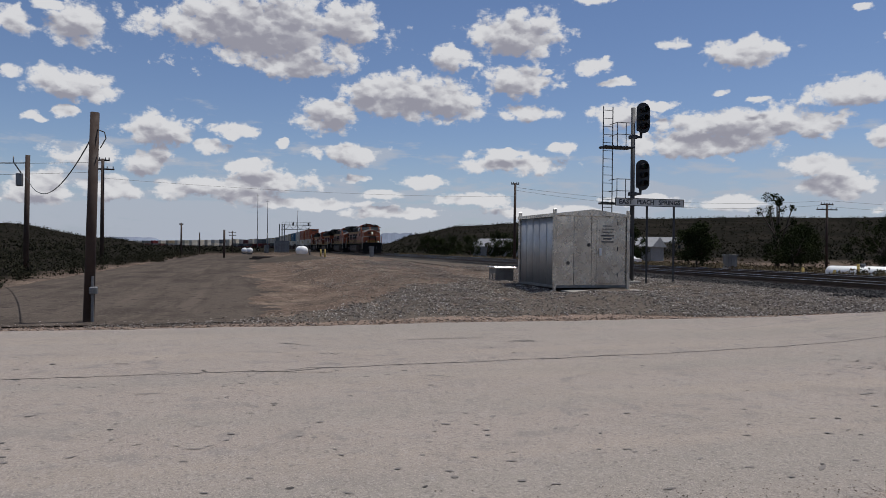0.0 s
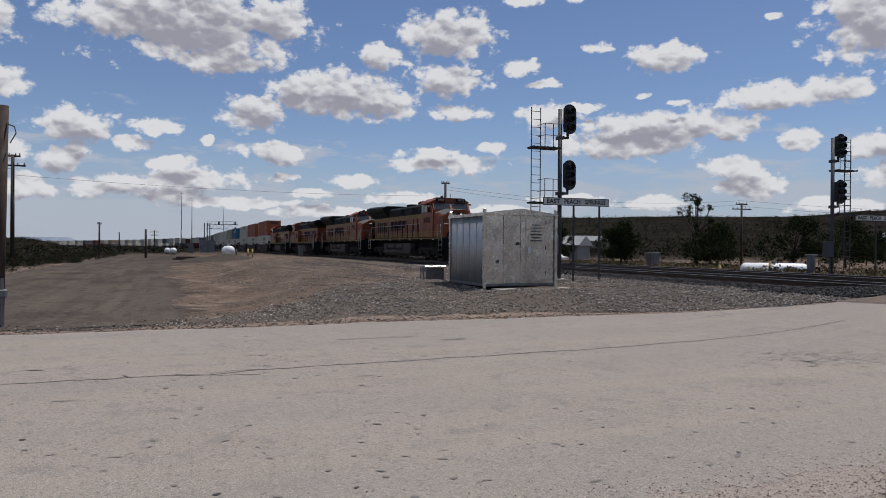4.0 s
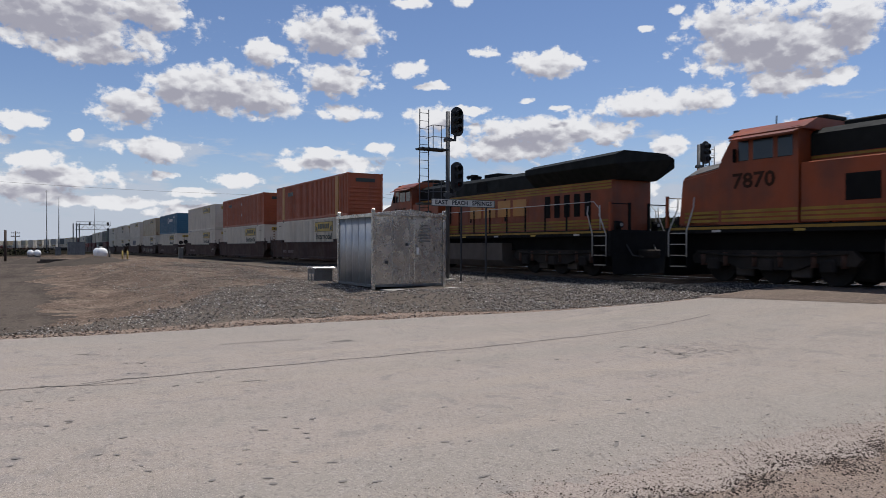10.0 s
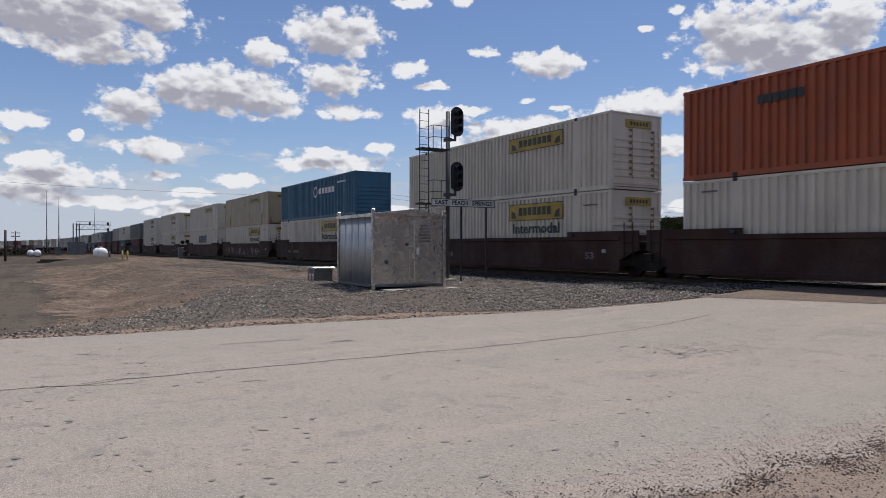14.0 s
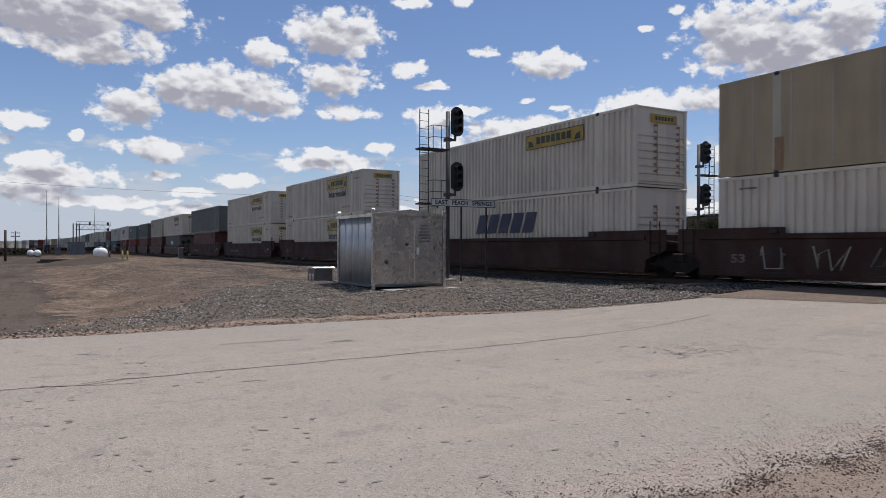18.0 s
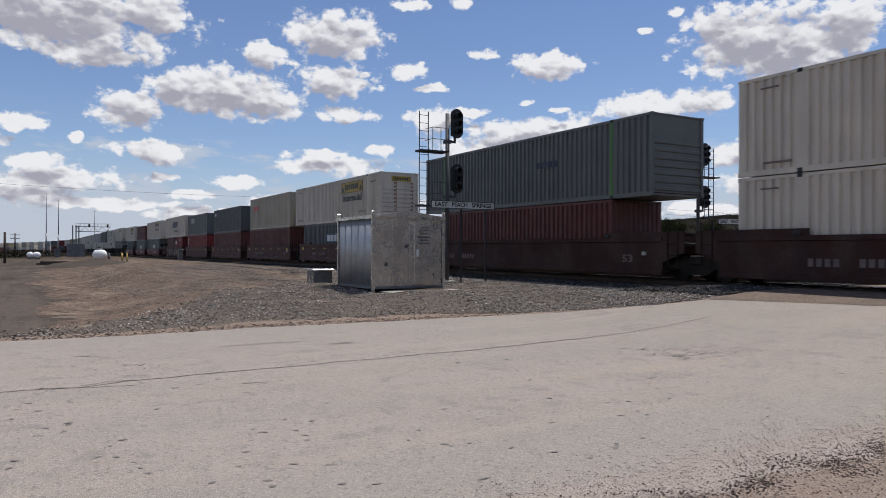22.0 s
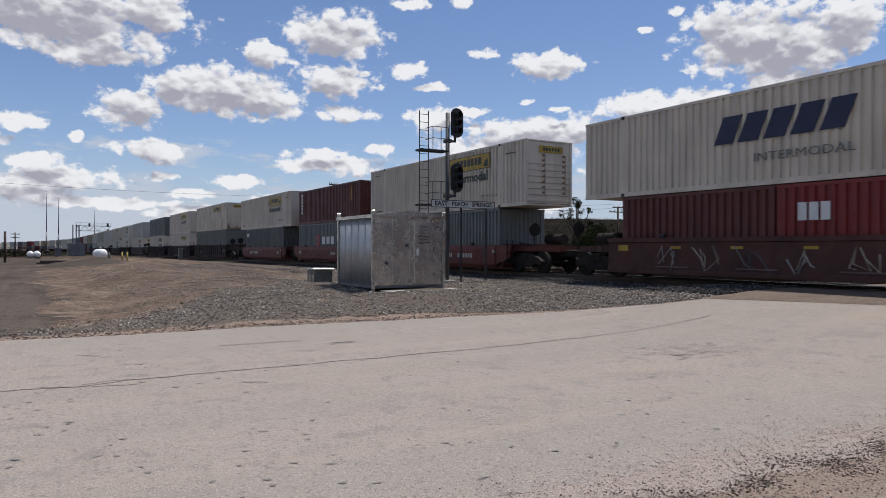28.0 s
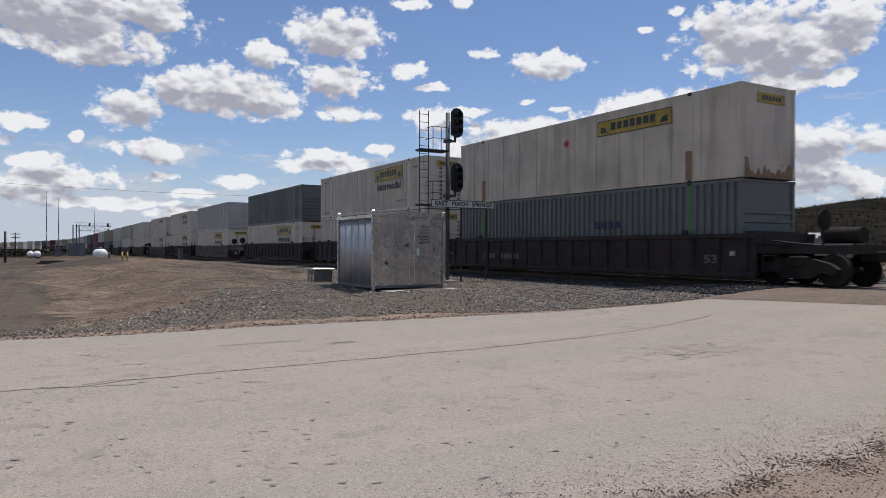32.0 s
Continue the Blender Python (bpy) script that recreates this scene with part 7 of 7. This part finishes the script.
for i in range(27):
    top, low = FAR_LOADS[i % 9].split()
    joint = i % 3
    load(s, (53, HI, top, top.replace("lightgrey", "pale grey").replace("darkgrey", "dark grey") + " corrugated steel container, top tier", R0, None),
         (53, HI, low, low.replace("lightgrey", "pale grey").replace("darkgrey", "dark grey") + " corrugated steel container in a well car", R0, None),
         (53, ("maroon", "brown", "grey")[(i // 3) % 3], "grimy double-stack well car", "end" if joint == 0 else "joint", "end" if joint == 2 else "joint", ""))
    s -= 23.8 if joint == 2 else 19.65

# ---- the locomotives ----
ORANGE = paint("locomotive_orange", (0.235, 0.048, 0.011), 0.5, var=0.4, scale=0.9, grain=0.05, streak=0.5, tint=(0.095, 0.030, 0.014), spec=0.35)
DKGREEN = paint("dark_green_black", (0.010, 0.0115, 0.0105), 0.7, var=0.3, streak=0.2, spec=0.15)
STRIPE = paint("stripe_yellow", (0.27, 0.16, 0.022), 0.6, var=0.4, streak=0.4, spec=0.3)
SOOT = paint("sooty_black", (0.008, 0.008, 0.008), 0.8, var=0.2, spec=0.12)
TANK = paint("dusty_tank", (0.078, 0.062, 0.050), 0.85, var=0.4, scale=0.8)
NUMBER = paint("dusty_dark_numerals", (0.045, 0.022, 0.014), 0.8, var=0.4, spec=0.1)
CHROME = paint("worn_white_and_rail_glint", (0.40, 0.39, 0.375), 0.5, var=0.3)
LAMP = glow("lit_headlamp", (1.0, 0.93, 0.8), 2.6)
DEADLAMP = paint("unlit_lens", (0.25, 0.25, 0.25), 0.15)


def glass(name, tint=(0.02, 0.025, 0.03)):
    mt = paint(name, tint, 0.08, var=0.1, grain=0.0)
    return mt


PANE = glass("dark_cab_glass")
GLARE = paint("dusty_grey_deck", (0.085, 0.080, 0.075), 0.85, var=0.3)


def loco_truck(parent, x):
    """A three-axle locomotive truck."""
    t = empty("truck")
    t.parent = parent
    t.location = (x, 0, 0)
    for y in (-1.12, 1.12):
        bm = B()
        prism(bm, [(-2.75, 0.75), (-2.5, 0.98), (2.5, 0.98), (2.75, 0.75), (2.6, 0.55), (1.4, 0.62), (0.9, 0.42), (-0.9, 0.42), (-1.4, 0.62), (-2.6, 0.55)], "y", y - 0.1, y + 0.1)
        part("side_frame", bm, GRIME, t)
        for dx in (-1.85, 0, 1.85):
            bm = B()
            s = 1 if y > 0 else -1
            box(bm, dx - 0.22, dx + 0.22, *sorted((y, y + s * 0.2)), 0.36, 0.74, 0.05)
            part("axle_box", bm, GRIME, t)
            for d2 in (-0.42, 0.42):
                bm = B()
                tube(bm, (dx + d2, y + s * 0.05, 0.5), (dx + d2, y + s * 0.05, 0.92), 0.1, n=8)
                part("spring", bm, RUST, t)
        bm = B()
        bent(bm, [(-2.4, y * 1.13, 0.9), (-1.0, y * 1.15, 0.82), (1.0, y * 1.15, 0.82), (2.4, y * 1.13, 0.9)], 0.035)
        part("brake_rigging", bm, GRIME, t)
    for dx in (-1.85, 0, 1.85):
        wheelset("wheelset", t, dx, 0.53)
        # dark box added between the wheels to block light from behind
        bm = B()
        box(bm, dx - 0.95, dx - 0.12, -0.62, 0.62, 0.16, 0.98, 0.08)
        part("traction_motor", bm, GRIME, t)
    for y in (-1, 1):
        for dx in (-0.92, 0.92):
            bm = B()
            box(bm, dx - 0.30, dx + 0.30, *sorted((y * 0.86, y * 1.02)), 0.20, 0.62, 0.04)
            part("brake_shoe_block", bm, TANK, t, "dusty brake gear")
    return t


def locomotive(number, label, older=False, lit=False):
    """A road locomotive; origin on the rails under its leading coupler's face, cab forwards (+x)."""
    root = empty("locomotive")
    bm = B()
    box(bm, -21.2, -1.1, -1.5, 1.5, 1.50, 1.74, 0.02)
    box(bm, -20.6, -1.6, -0.9, 0.9, 0.95, 1.5)
    part("frame", bm, SOOT, root, "black frame with walkway")
    bm = B()
    for sgn in (-1, 1):
        box(bm, -21.15, -1.15, *sorted((sgn * 1.502, sgn * 1.512)), 1.62, 1.70)
    part("sill_stripe", bm, STRIPE, root, "thin yellow sill stripe")
    # fuel tank and air reservoirs
    bm = B()
    if older:
        prism(bm, [(-1.42, 0.5), (-1.15, 0.22), (1.15, 0.22), (1.42, 0.5), (1.46, 1.28), (-1.46, 1.28)], "x", -14.4, -8.0)
    else:
        prism(bm, [(-1.42, 0.48), (-1.1, 0.22), (1.1, 0.22), (1.42, 0.48), (1.42, 0.72), (1.0, 0.8), (1.0, 1.3), (-1.0, 1.3), (-1.0, 0.8), (-1.42, 0.72)], "x", -16.2, -8.6)
        box(bm, -10.6, -8.6, -1.42, 1.42, 0.6, 1.28, 0.04)
        box(bm, -16.2, -15.3, -1.42, 1.42, 0.6, 1.28, 0.04)
    part("fuel_tank", bm, TANK, root, "dusty fuel tank")
    if not older:
        for x0, x1 in ((-15.1, -13.1), (-12.7, -10.8)):
            bm = B()
            capsule(bm, (x0 + 0.15, -1.2, 1.03), (x1 - 0.15, -1.2, 1.03), 0.24, 14, 3)
            part("air_reservoir", bm, TANK, root)
    for x in (-4.55, -17.75):
        loco_truck(root, x)
    # nose
    bm = B()
    prism(bm, [(-1.46, 1.75), (-1.46, 3.52), (-0.50, 3.84), (0.50, 3.84), (1.46, 3.52), (1.46, 1.75)], "x", -3.35, -1.34)
    for v in bm.verts:
        if v.co.x > -1.5:
            v.co.y *= 0.90
            if v.co.z > 3:
                v.co.x -= 0.16 if abs(v.co.y) > 1 else 0.10
                v.co.z -= 0.24 if abs(v.co.y) > 1 else 0.14
    bmesh.ops.bevel(bm, geom=bm.edges[:], offset=0.05, segments=2, affect="EDGES")
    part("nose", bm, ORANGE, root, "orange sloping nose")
    bm = B()
    box(bm, -1.36, -1.26, -0.75, 0.75, 2.0, 2.08)
    box(bm, -1.40, -1.29, -0.9, 0.9, 1.80, 1.95)
    part("nose_stripe", bm, STRIPE, root)
    bm = B()
    for i in range(4):
        prism(bm, [(-0.62 + i * 0.32, 2.55), (-0.38 + i * 0.32, 2.55), (-0.34 + i * 0.32, 2.78), (-0.58 + i * 0.32, 2.78)], "x", -1.33, -1.27)
    box(bm, -1.33, -1.27, -0.8, 0.8, 2.40, 2.46)
    part("nose_emblem", bm, INK, root, "dark slanted emblem")
    bm = B()
    box(bm, -1.47, -1.33, 0.35, 0.75, 1.8, 3.05, 0.02)
    part("nose_door", bm, ORANGE, root)
    for q in (((-1.36, 3.555), (-0.50, 3.842), (-1.22, 3.335), (-0.46, 3.71)), ((-0.48, 3.846), (0.48, 3.846), (-0.43, 3.712), (0.43, 3.712)), ((0.50, 3.842), (1.36, 3.555), (0.46, 3.71), (1.22, 3.335))):
        bm = B()
        vs4 = [bm.verts.new((x, y, z + dz)) for dz in (0.012, -0.02) for x, (y, z) in ((-3.12, q[0]), (-3.12, q[1]), (-1.56, q[3]), (-1.56, q[2]))]
        for f in ((0, 1, 2, 3), (7, 6, 5, 4), (0, 4, 5, 1), (1, 5, 6, 2), (2, 6, 7, 3), (3, 7, 4, 0)):
            bm.faces.new([vs4[i] for i in f])
        bmesh.ops.recalc_face_normals(bm, faces=bm.faces[:])
        part("glare_panel", bm, GLARE, root, "grey anti-glare panel on the nose")
    bm = B()
    box(bm, -1.42, -1.325, -0.62, -0.34, 3.12, 3.40, 0.03)
    part("nose_window", bm, PANE, root)
    # cab
    bm = B()
    prism(bm, [(-3.10, 1.75), (-3.10, 3.74), (-3.52, 4.42), (-5.72, 4.45), (-5.72, 1.75)], "y", -1.52, 1.52)
    bmesh.ops.bevel(bm, geom=[e for e in bm.edges if abs(e.verts[0].co.y - e.verts[1].co.y) < 0.01 and e.verts[0].co.z > 3 and e.verts[1].co.z > 3], offset=0.10, segments=2, affect="EDGES")
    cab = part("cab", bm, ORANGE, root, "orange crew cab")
    bm = B()
    prism(bm, [(-1.50, 4.40), (-0.95, 4.68), (0.95, 4.68), (1.50, 4.40), (1.50, 4.34), (-1.50, 4.34)], "x", -5.9, -3.42)
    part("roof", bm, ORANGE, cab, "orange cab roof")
    bm = B()
    box(bm, -5.9, -5.0, -0.5, 0.5, 4.68, 4.82, 0.03)
    part("air_conditioner", bm, DKGREEN, cab)
    for y0, y1 in ((-1.35, -0.1), (0.1, 1.35)):
        bm = B()
        n = Vector((-0.70 + 0.0, 0, -0.50)).normalized()
        box(bm, -3.32, -3.27, y0, y1, 0.0, 0.68, 0.02)
        for v in bm.verts:
            k = v.co.z / 0.68
            v.co = Vector((-3.125 - 0.37 * k + (v.co.x + 3.30), v.co.y, 3.78 + 0.58 * k))
        part("windshield", bm, PANE, cab)
    for y in (-0.80, 0.80):
        bm = B()
        box(bm, -3.50, -3.32, y - 0.36, y + 0.36, 4.40, 4.64, 0.02)
        part("number_board", bm, SOOT, cab)
        words("lettering", number, 0.20, CHROME, cab, on_front(-3.318, y, 4.52), 0.003, 0.5)
    for sgn in (-1, 1):
        for x0, x1 in ((-4.15, -3.78), (-4.95, -4.28), (-5.55, -5.08)):
            bm = B()
            box(bm, x0, x1, *sorted((sgn * 1.50, sgn * 1.535)), 3.62, 4.22, 0.02)
            part("side_window", bm, PANE, cab)
        bm = B()
        prism(bm, [(sgn * 1.50, 4.36), (sgn * 1.86, 4.24), (sgn * 1.86, 4.20), (sgn * 1.50, 4.31)], "x", -5.75, -3.72)
        part("sunshade", bm, ORANGE, cab)
        bm = B()
        box(bm, -3.74, -3.70, *sorted((sgn * 1.54, sgn * 1.68)), 3.6, 4.0, 0.01)
        part("mirror", bm, SOOT, cab)
    words("lettering", number, 0.62, NUMBER, cab, on_side(-4.3, -1.523, 3.02), 0.004, 1.42, 0.015)
    words("lettering", number, 0.62, NUMBER, cab, Matrix.Rotation(math.pi, 4, "Z") @ on_side(4.3, -1.523, 3.02), 0.004, 1.42, 0.015)
    for sgn in (-1, 1):
        for z0, z1 in ((1.84, 1.92), (1.97, 2.05), (2.10, 2.18)):
            bm = B()
            box(bm, -3.18, -1.75, *sorted((sgn * 1.455, sgn * 1.47)), z0, z1)
            part("nose_stripe", bm, STRIPE, root)
    bm = B()
    box(bm, -8.6, -5.74, 0.9, 1.47, 1.75, 3.42, 0.03)
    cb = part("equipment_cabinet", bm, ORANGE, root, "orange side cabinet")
    bm = B()
    box(bm, -7.9, -7.0, 1.46, 1.485, 2.3, 3.0, 0.01)
    part("grille", bm, SOOT, cb)
    for z0, z1 in ((1.84, 1.92), (1.97, 2.05), (2.10, 2.18)):
        bm = B()
        box(bm, -8.58, -5.76, 1.468, 1.48, z0, z1)
        part("stripe", bm, STRIPE, cb)
    # hood
    bm = B()
    box(bm, -20.9, -5.74, -0.98, 0.98, 1.75, 3.62)
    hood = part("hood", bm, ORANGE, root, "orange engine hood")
    bm = B()
    prism(bm, [(-0.99, 3.62), (-0.99, 4.22), (-0.72, 4.40), (0.72, 4.40), (0.99, 4.22), (0.99, 3.62)], "x", -16.2, -5.74)
    part("upper_hood", bm, DKGREEN, root, "black-green upper hood")
    for z0, z1, y in ((3.30, 3.37, 0.986), (3.415, 3.485, 0.986), (3.53, 3.60, 0.99), (1.82, 1.90, 0.986), (1.95, 2.03, 0.986), (2.08, 2.16, 0.986)):
        for sgn in (-1, 1):
            bm = B()
            box(bm, -20.85, -5.76, *sorted((sgn * (y - 0.01), sgn * y)), z0, z1)
            part("stripe", bm, STRIPE, hood, "yellow stripe")
    for sgn in (-1, 1):
        for z0, z1 in ((1.84, 1.92), (1.97, 2.05), (2.10, 2.18)):
            bm = B()
            box(bm, -5.70, -3.2, *sorted((sgn * 1.515, sgn * 1.526)), z0, z1)
            part("stripe", bm, STRIPE, cab)
    # doors and grilles along the hood
    for sgn in (-1, 1):
        for i in range(9):
            x = -7.0 - i * 0.98
            bm = B()
            box(bm, x - 0.9, x, *sorted((sgn * 0.975, sgn * 0.995)), 2.24, 3.3, 0.012)
            part("hood_door", bm, ORANGE, hood)
            if i in (1, 2, 4, 7):
                bm = B()
                box(bm, x - 0.2, x - 0.08, *sorted((sgn * 0.99, sgn * 1.004)), 2.26, 3.28)
                part("vent_slot", bm, SOOT, hood)
        for i in range(5):
            x = -16.9 - i * 0.62
            bm = B()
            box(bm, x - 0.34, x, *sorted((sgn * 0.975, sgn * 0.998)), 2.3, 3.2)
            part("vent_slot", bm, SOOT, hood)
        for x0, x1 in ((-9.5, -8.2), (-12.5, -11.6)):
            bm = B()
            box(bm, x0, x1, *sorted((sgn * 0.985, sgn * 0.998)), 3.7, 4.15, 0.02)
            part("grille", bm, SOOT, hood)
    mark = (-15.6, -10.8, 2.46, 3.20, 4, P_["gold"]) if number == "5507" else (-15.6, -11.2, 2.60, 3.20, 4, SOOT)
    lean = 0.0 if number == "5507" else 0.22
    blocks("lettering", hood, *mark, -1.0, lean, 0.18, "gold block lettering" if number == "5507" else "dark slanted lettering")
    blocks("lettering", hood, *mark, 1.012, -lean, 0.18)
    if lean:
        bm = B()
        prism(bm, [(-15.9, 2.44), (-11.9, 2.44), (-11.85, 2.52), (-15.3, 2.52)], "y", -1.012, -1.0)
        part("underline", bm, SOOT, hood)
    # radiator wings
    bm = B()
    prism(bm, [(-0.99, 3.62), (-1.52, 4.28), (-1.52, 4.62), (-1.05, 4.80), (1.05, 4.80), (1.52, 4.62), (1.52, 4.28), (0.99, 3.62)], "x", -21.95, -16.2)
    for v in bm.verts:
        if v.co.x > -16.3:
            v.co.z -= 0.12 if v.co.z > 4.5 else 0
        elif v.co.z < 3.7:
            v.co.x += 0.75
        if older and v.co.z > 4.2:
            v.co.z -= 0.17
            v.co.x += 0.35 if v.co.x < -21 else 0.0
    part("radiator_wing", bm, DKGREEN, root, "flared black radiator housing")
    for sgn in (-1, 1):
        for i in range(3):
            x = -17.0 - i * 1.35
            bm = B()
            prism(bm, [(sgn * 1.04, 3.70), (sgn * 1.47, 4.24), (sgn * 1.44, 4.27), (sgn * 1.0, 3.73)], "x", x - 1.2, x)
            part("radiator_screen", bm, SOOT, root)
    bm = B()
    box(bm, -12.6, -11.4, -0.45, 0.45, 4.40, 4.62, 0.03)
    part("exhaust_outlet", bm, SOOT, root)
    bm = B()
    for dy, z in ((-0.22, 4.66), (0.0, 4.72), (0.22, 4.66)):
        tube(bm, (-10.1, dy, z), (-9.55, dy, z), 0.045, 0.11, n=8)
    box(bm, -10.0, -9.9, -0.3, 0.3, 4.40, 4.66)
    part("horn", bm, SOOT, root)
    bm = B()
    box(bm, -8.6, -6.4, -0.55, 0.55, 4.40, 4.56, 0.03)
    part("dynamic_brake_cover", bm, DKGREEN, root)
    bm = B()
    tube(bm, (-3.9, -0.5, 4.68), (-3.9, -0.5, 4.86), 0.12, 0.10, n=10)
    tube(bm, (-4.2, 0.3, 4.68), (-4.2, 0.3, 5.05), 0.02, n=5)
    part("antenna", bm, SOOT, cab)
    # ends: pilots, couplers, steps, rails
    for end, x in (("front", -0.95), ("rear", -21.35)):
        sgn = 1 if end == "front" else -1
        bm = B()
        box(bm, *sorted((x, x - sgn * 0.14)), -1.5, 1.5, 0.75, 1.70, 0.02)
        part("pilot", bm, SOOT, root)
        bm = B()
        prism(bm, [(-1.45, 0.12), (1.45, 0.12), (1.45, 0.85), (-1.45, 0.85)], "x", x, x + sgn * 0.03)
        for v in bm.verts:
            v.co.x += sgn * (0.55 - 0.45 * abs(v.co.y) / 1.45) * (1 - (v.co.z - 0.12) / 0.73)
        part("plow", bm, SOOT, root, "black snow plow")
        bm = B()
        box(bm, *sorted((x, x + sgn * 0.9)), -0.15, 0.15, 0.72, 1.02, 0.05)
        part("coupler", bm, GRIME, root)
        for y in (-0.7, 0.7):
            bm = B()
            bent(bm, [(x, y, 1.2), (x + sgn * 0.25, y * 0.9, 0.8), (x + sgn * 0.55, y * 0.6, 0.75)], 0.03)
            part("air_hose", bm, BLACK, root)
        for y in (-1, 1):
            st = empty("stairs")
            st.parent = root
            for k in range(4):
                bm = B()
                box(bm, *sorted((x - sgn * 0.25, x - sgn * 0.85)), *sorted((y * 1.2, y * 1.52)), 0.42 + 0.36 * k, 0.455 + 0.36 * k)
                part("step", bm, STEEL, st)
            for dx in (0.2, 0.88):
                bm = B()
                box(bm, *sorted((x - sgn * dx, x - sgn * (dx + 0.03))), *sorted((y * 1.18, y * 1.5)), 0.4, 1.74)
                part("stringer", bm, SOOT, st)
            bm = B()
            bent(bm, [(x - sgn * 0.18, y * 1.53, 0.75), (x - sgn * 0.18, y * 1.53, 1.55), (x - sgn * 0.55, y * 1.53, 2.3), (x - sgn * 0.55, y * 1.5, 2.65)], 0.022)
            part("grab_rail", bm, CHROME, root, "white grab rail")
            bm = B()
            bent(bm, [(x - sgn * 0.92, y * 1.53, 0.75), (x - sgn * 0.92, y * 1.53, 1.6), (x - sgn * 1.2, y * 1.53, 2.35), (x - sgn * 1.2, y * 1.5, 2.65)], 0.022)
            part("grab_rail", bm, CHROME, root)
            for yy in (0.45, 1.42):
                bm = B()
                box(bm, *sorted((x - sgn * 0.02, x - sgn * 0.1)), *sorted((y * yy, y * (yy + 0.08))), 1.7, 2.75)
                part("end_post", bm, SOOT if yy < 1 else ORANGE, root)
            bm = B()
            tube(bm, (x - sgn * 0.06, y * 0.48, 2.7), (x - sgn * 0.06, y * 1.48, 2.7), 0.02, n=5)
            part("end_rail", bm, CHROME if end == "front" else SOOT, root)
        for y in (-0.95, 0.95):
            bm = B()
            tube(bm, (x - sgn * 0.2, y, 1.93), (x, y, 1.93), 0.12, n=12)
            box(bm, *sorted((x - sgn * 0.25, x - sgn * 0.15)), y - 0.13, y + 0.13, 1.74, 2.07)
            dl = part("ditch_light", bm, SOOT, root)
            bm = B()
            tube(bm, (x, y, 1.93), (x + sgn * 0.02, y, 1.93), 0.07, n=12)
            part("lens", bm, LAMP if (lit and end == "front") else DEADLAMP, dl)
    hx = -1.33
    bm = B()
    box(bm, hx - 0.14, hx + 0.03, -0.18, 0.18, 3.02, 3.50, 0.03)
    hl = part("headlight", bm, SOOT, root)
    for z in (3.15, 3.37):
        bm = B()
        tube(bm, (hx + 0.03, 0, z), (hx + 0.05, 0, z), 0.062, n=12)
        part("lens", bm, LAMP if lit else DEADLAMP, hl)
    # reflectors along the sill
    for sgn in (-1, 1):
        for i in range(7):
            x = -3.0 - i * 2.75
            bm = B()
            box(bm, x - 0.16, x + 0.16, *sorted((sgn * 1.498, sgn * 1.508)), 1.53, 1.60)
            part("reflector", bm, YELLOW if i % 2 else CHROME, root)
    # walkway handrails
    for sgn in (-1, 1):
        bm = B()
        y = sgn * 1.44
        bent(bm, [(-6.2, y, 2.80), (-20.4, y, 2.80), (-20.75, y, 2.5), (-20.75, y, 1.74)], 0.017)
        # the sun's glint on the handrail is painted in as pale colour
        part("handrail", bm, CHROME, root)
        for i in range(11):
            x = -6.6 - i * 1.36
            bm = B()
            box(bm, x - 0.03, x + 0.03, y - 0.02, y + 0.02, 1.74, 2.80)
            part("stanchion", bm, SOOT, root)
    return tagged(root, label, "locomotive", "locomotives of the train")


UP = "orange diesel locomotive with yellow stripes and black roof"
rides(locomotive("6803", UP + ", headlights lit", False, True), 50.2)
rides(locomotive("7980", UP + ", coupled second"), 27.75)
BACK = Matrix.Rotation(math.pi, 4, "Z")
rides(locomotive("7870", UP + ", running cab last", True), -17.75, BACK)
rides(locomotive("5507", UP + ", older and dirtier", True), -40.6, BACK)


def motions():
    for ob, s, local in TRAIN:
        rows = []
        for t in range(0, 33, 2):
            m = along(s, t)
            rows.append((t, m @ local if local else m))
        walk(ob, rows)


motions()
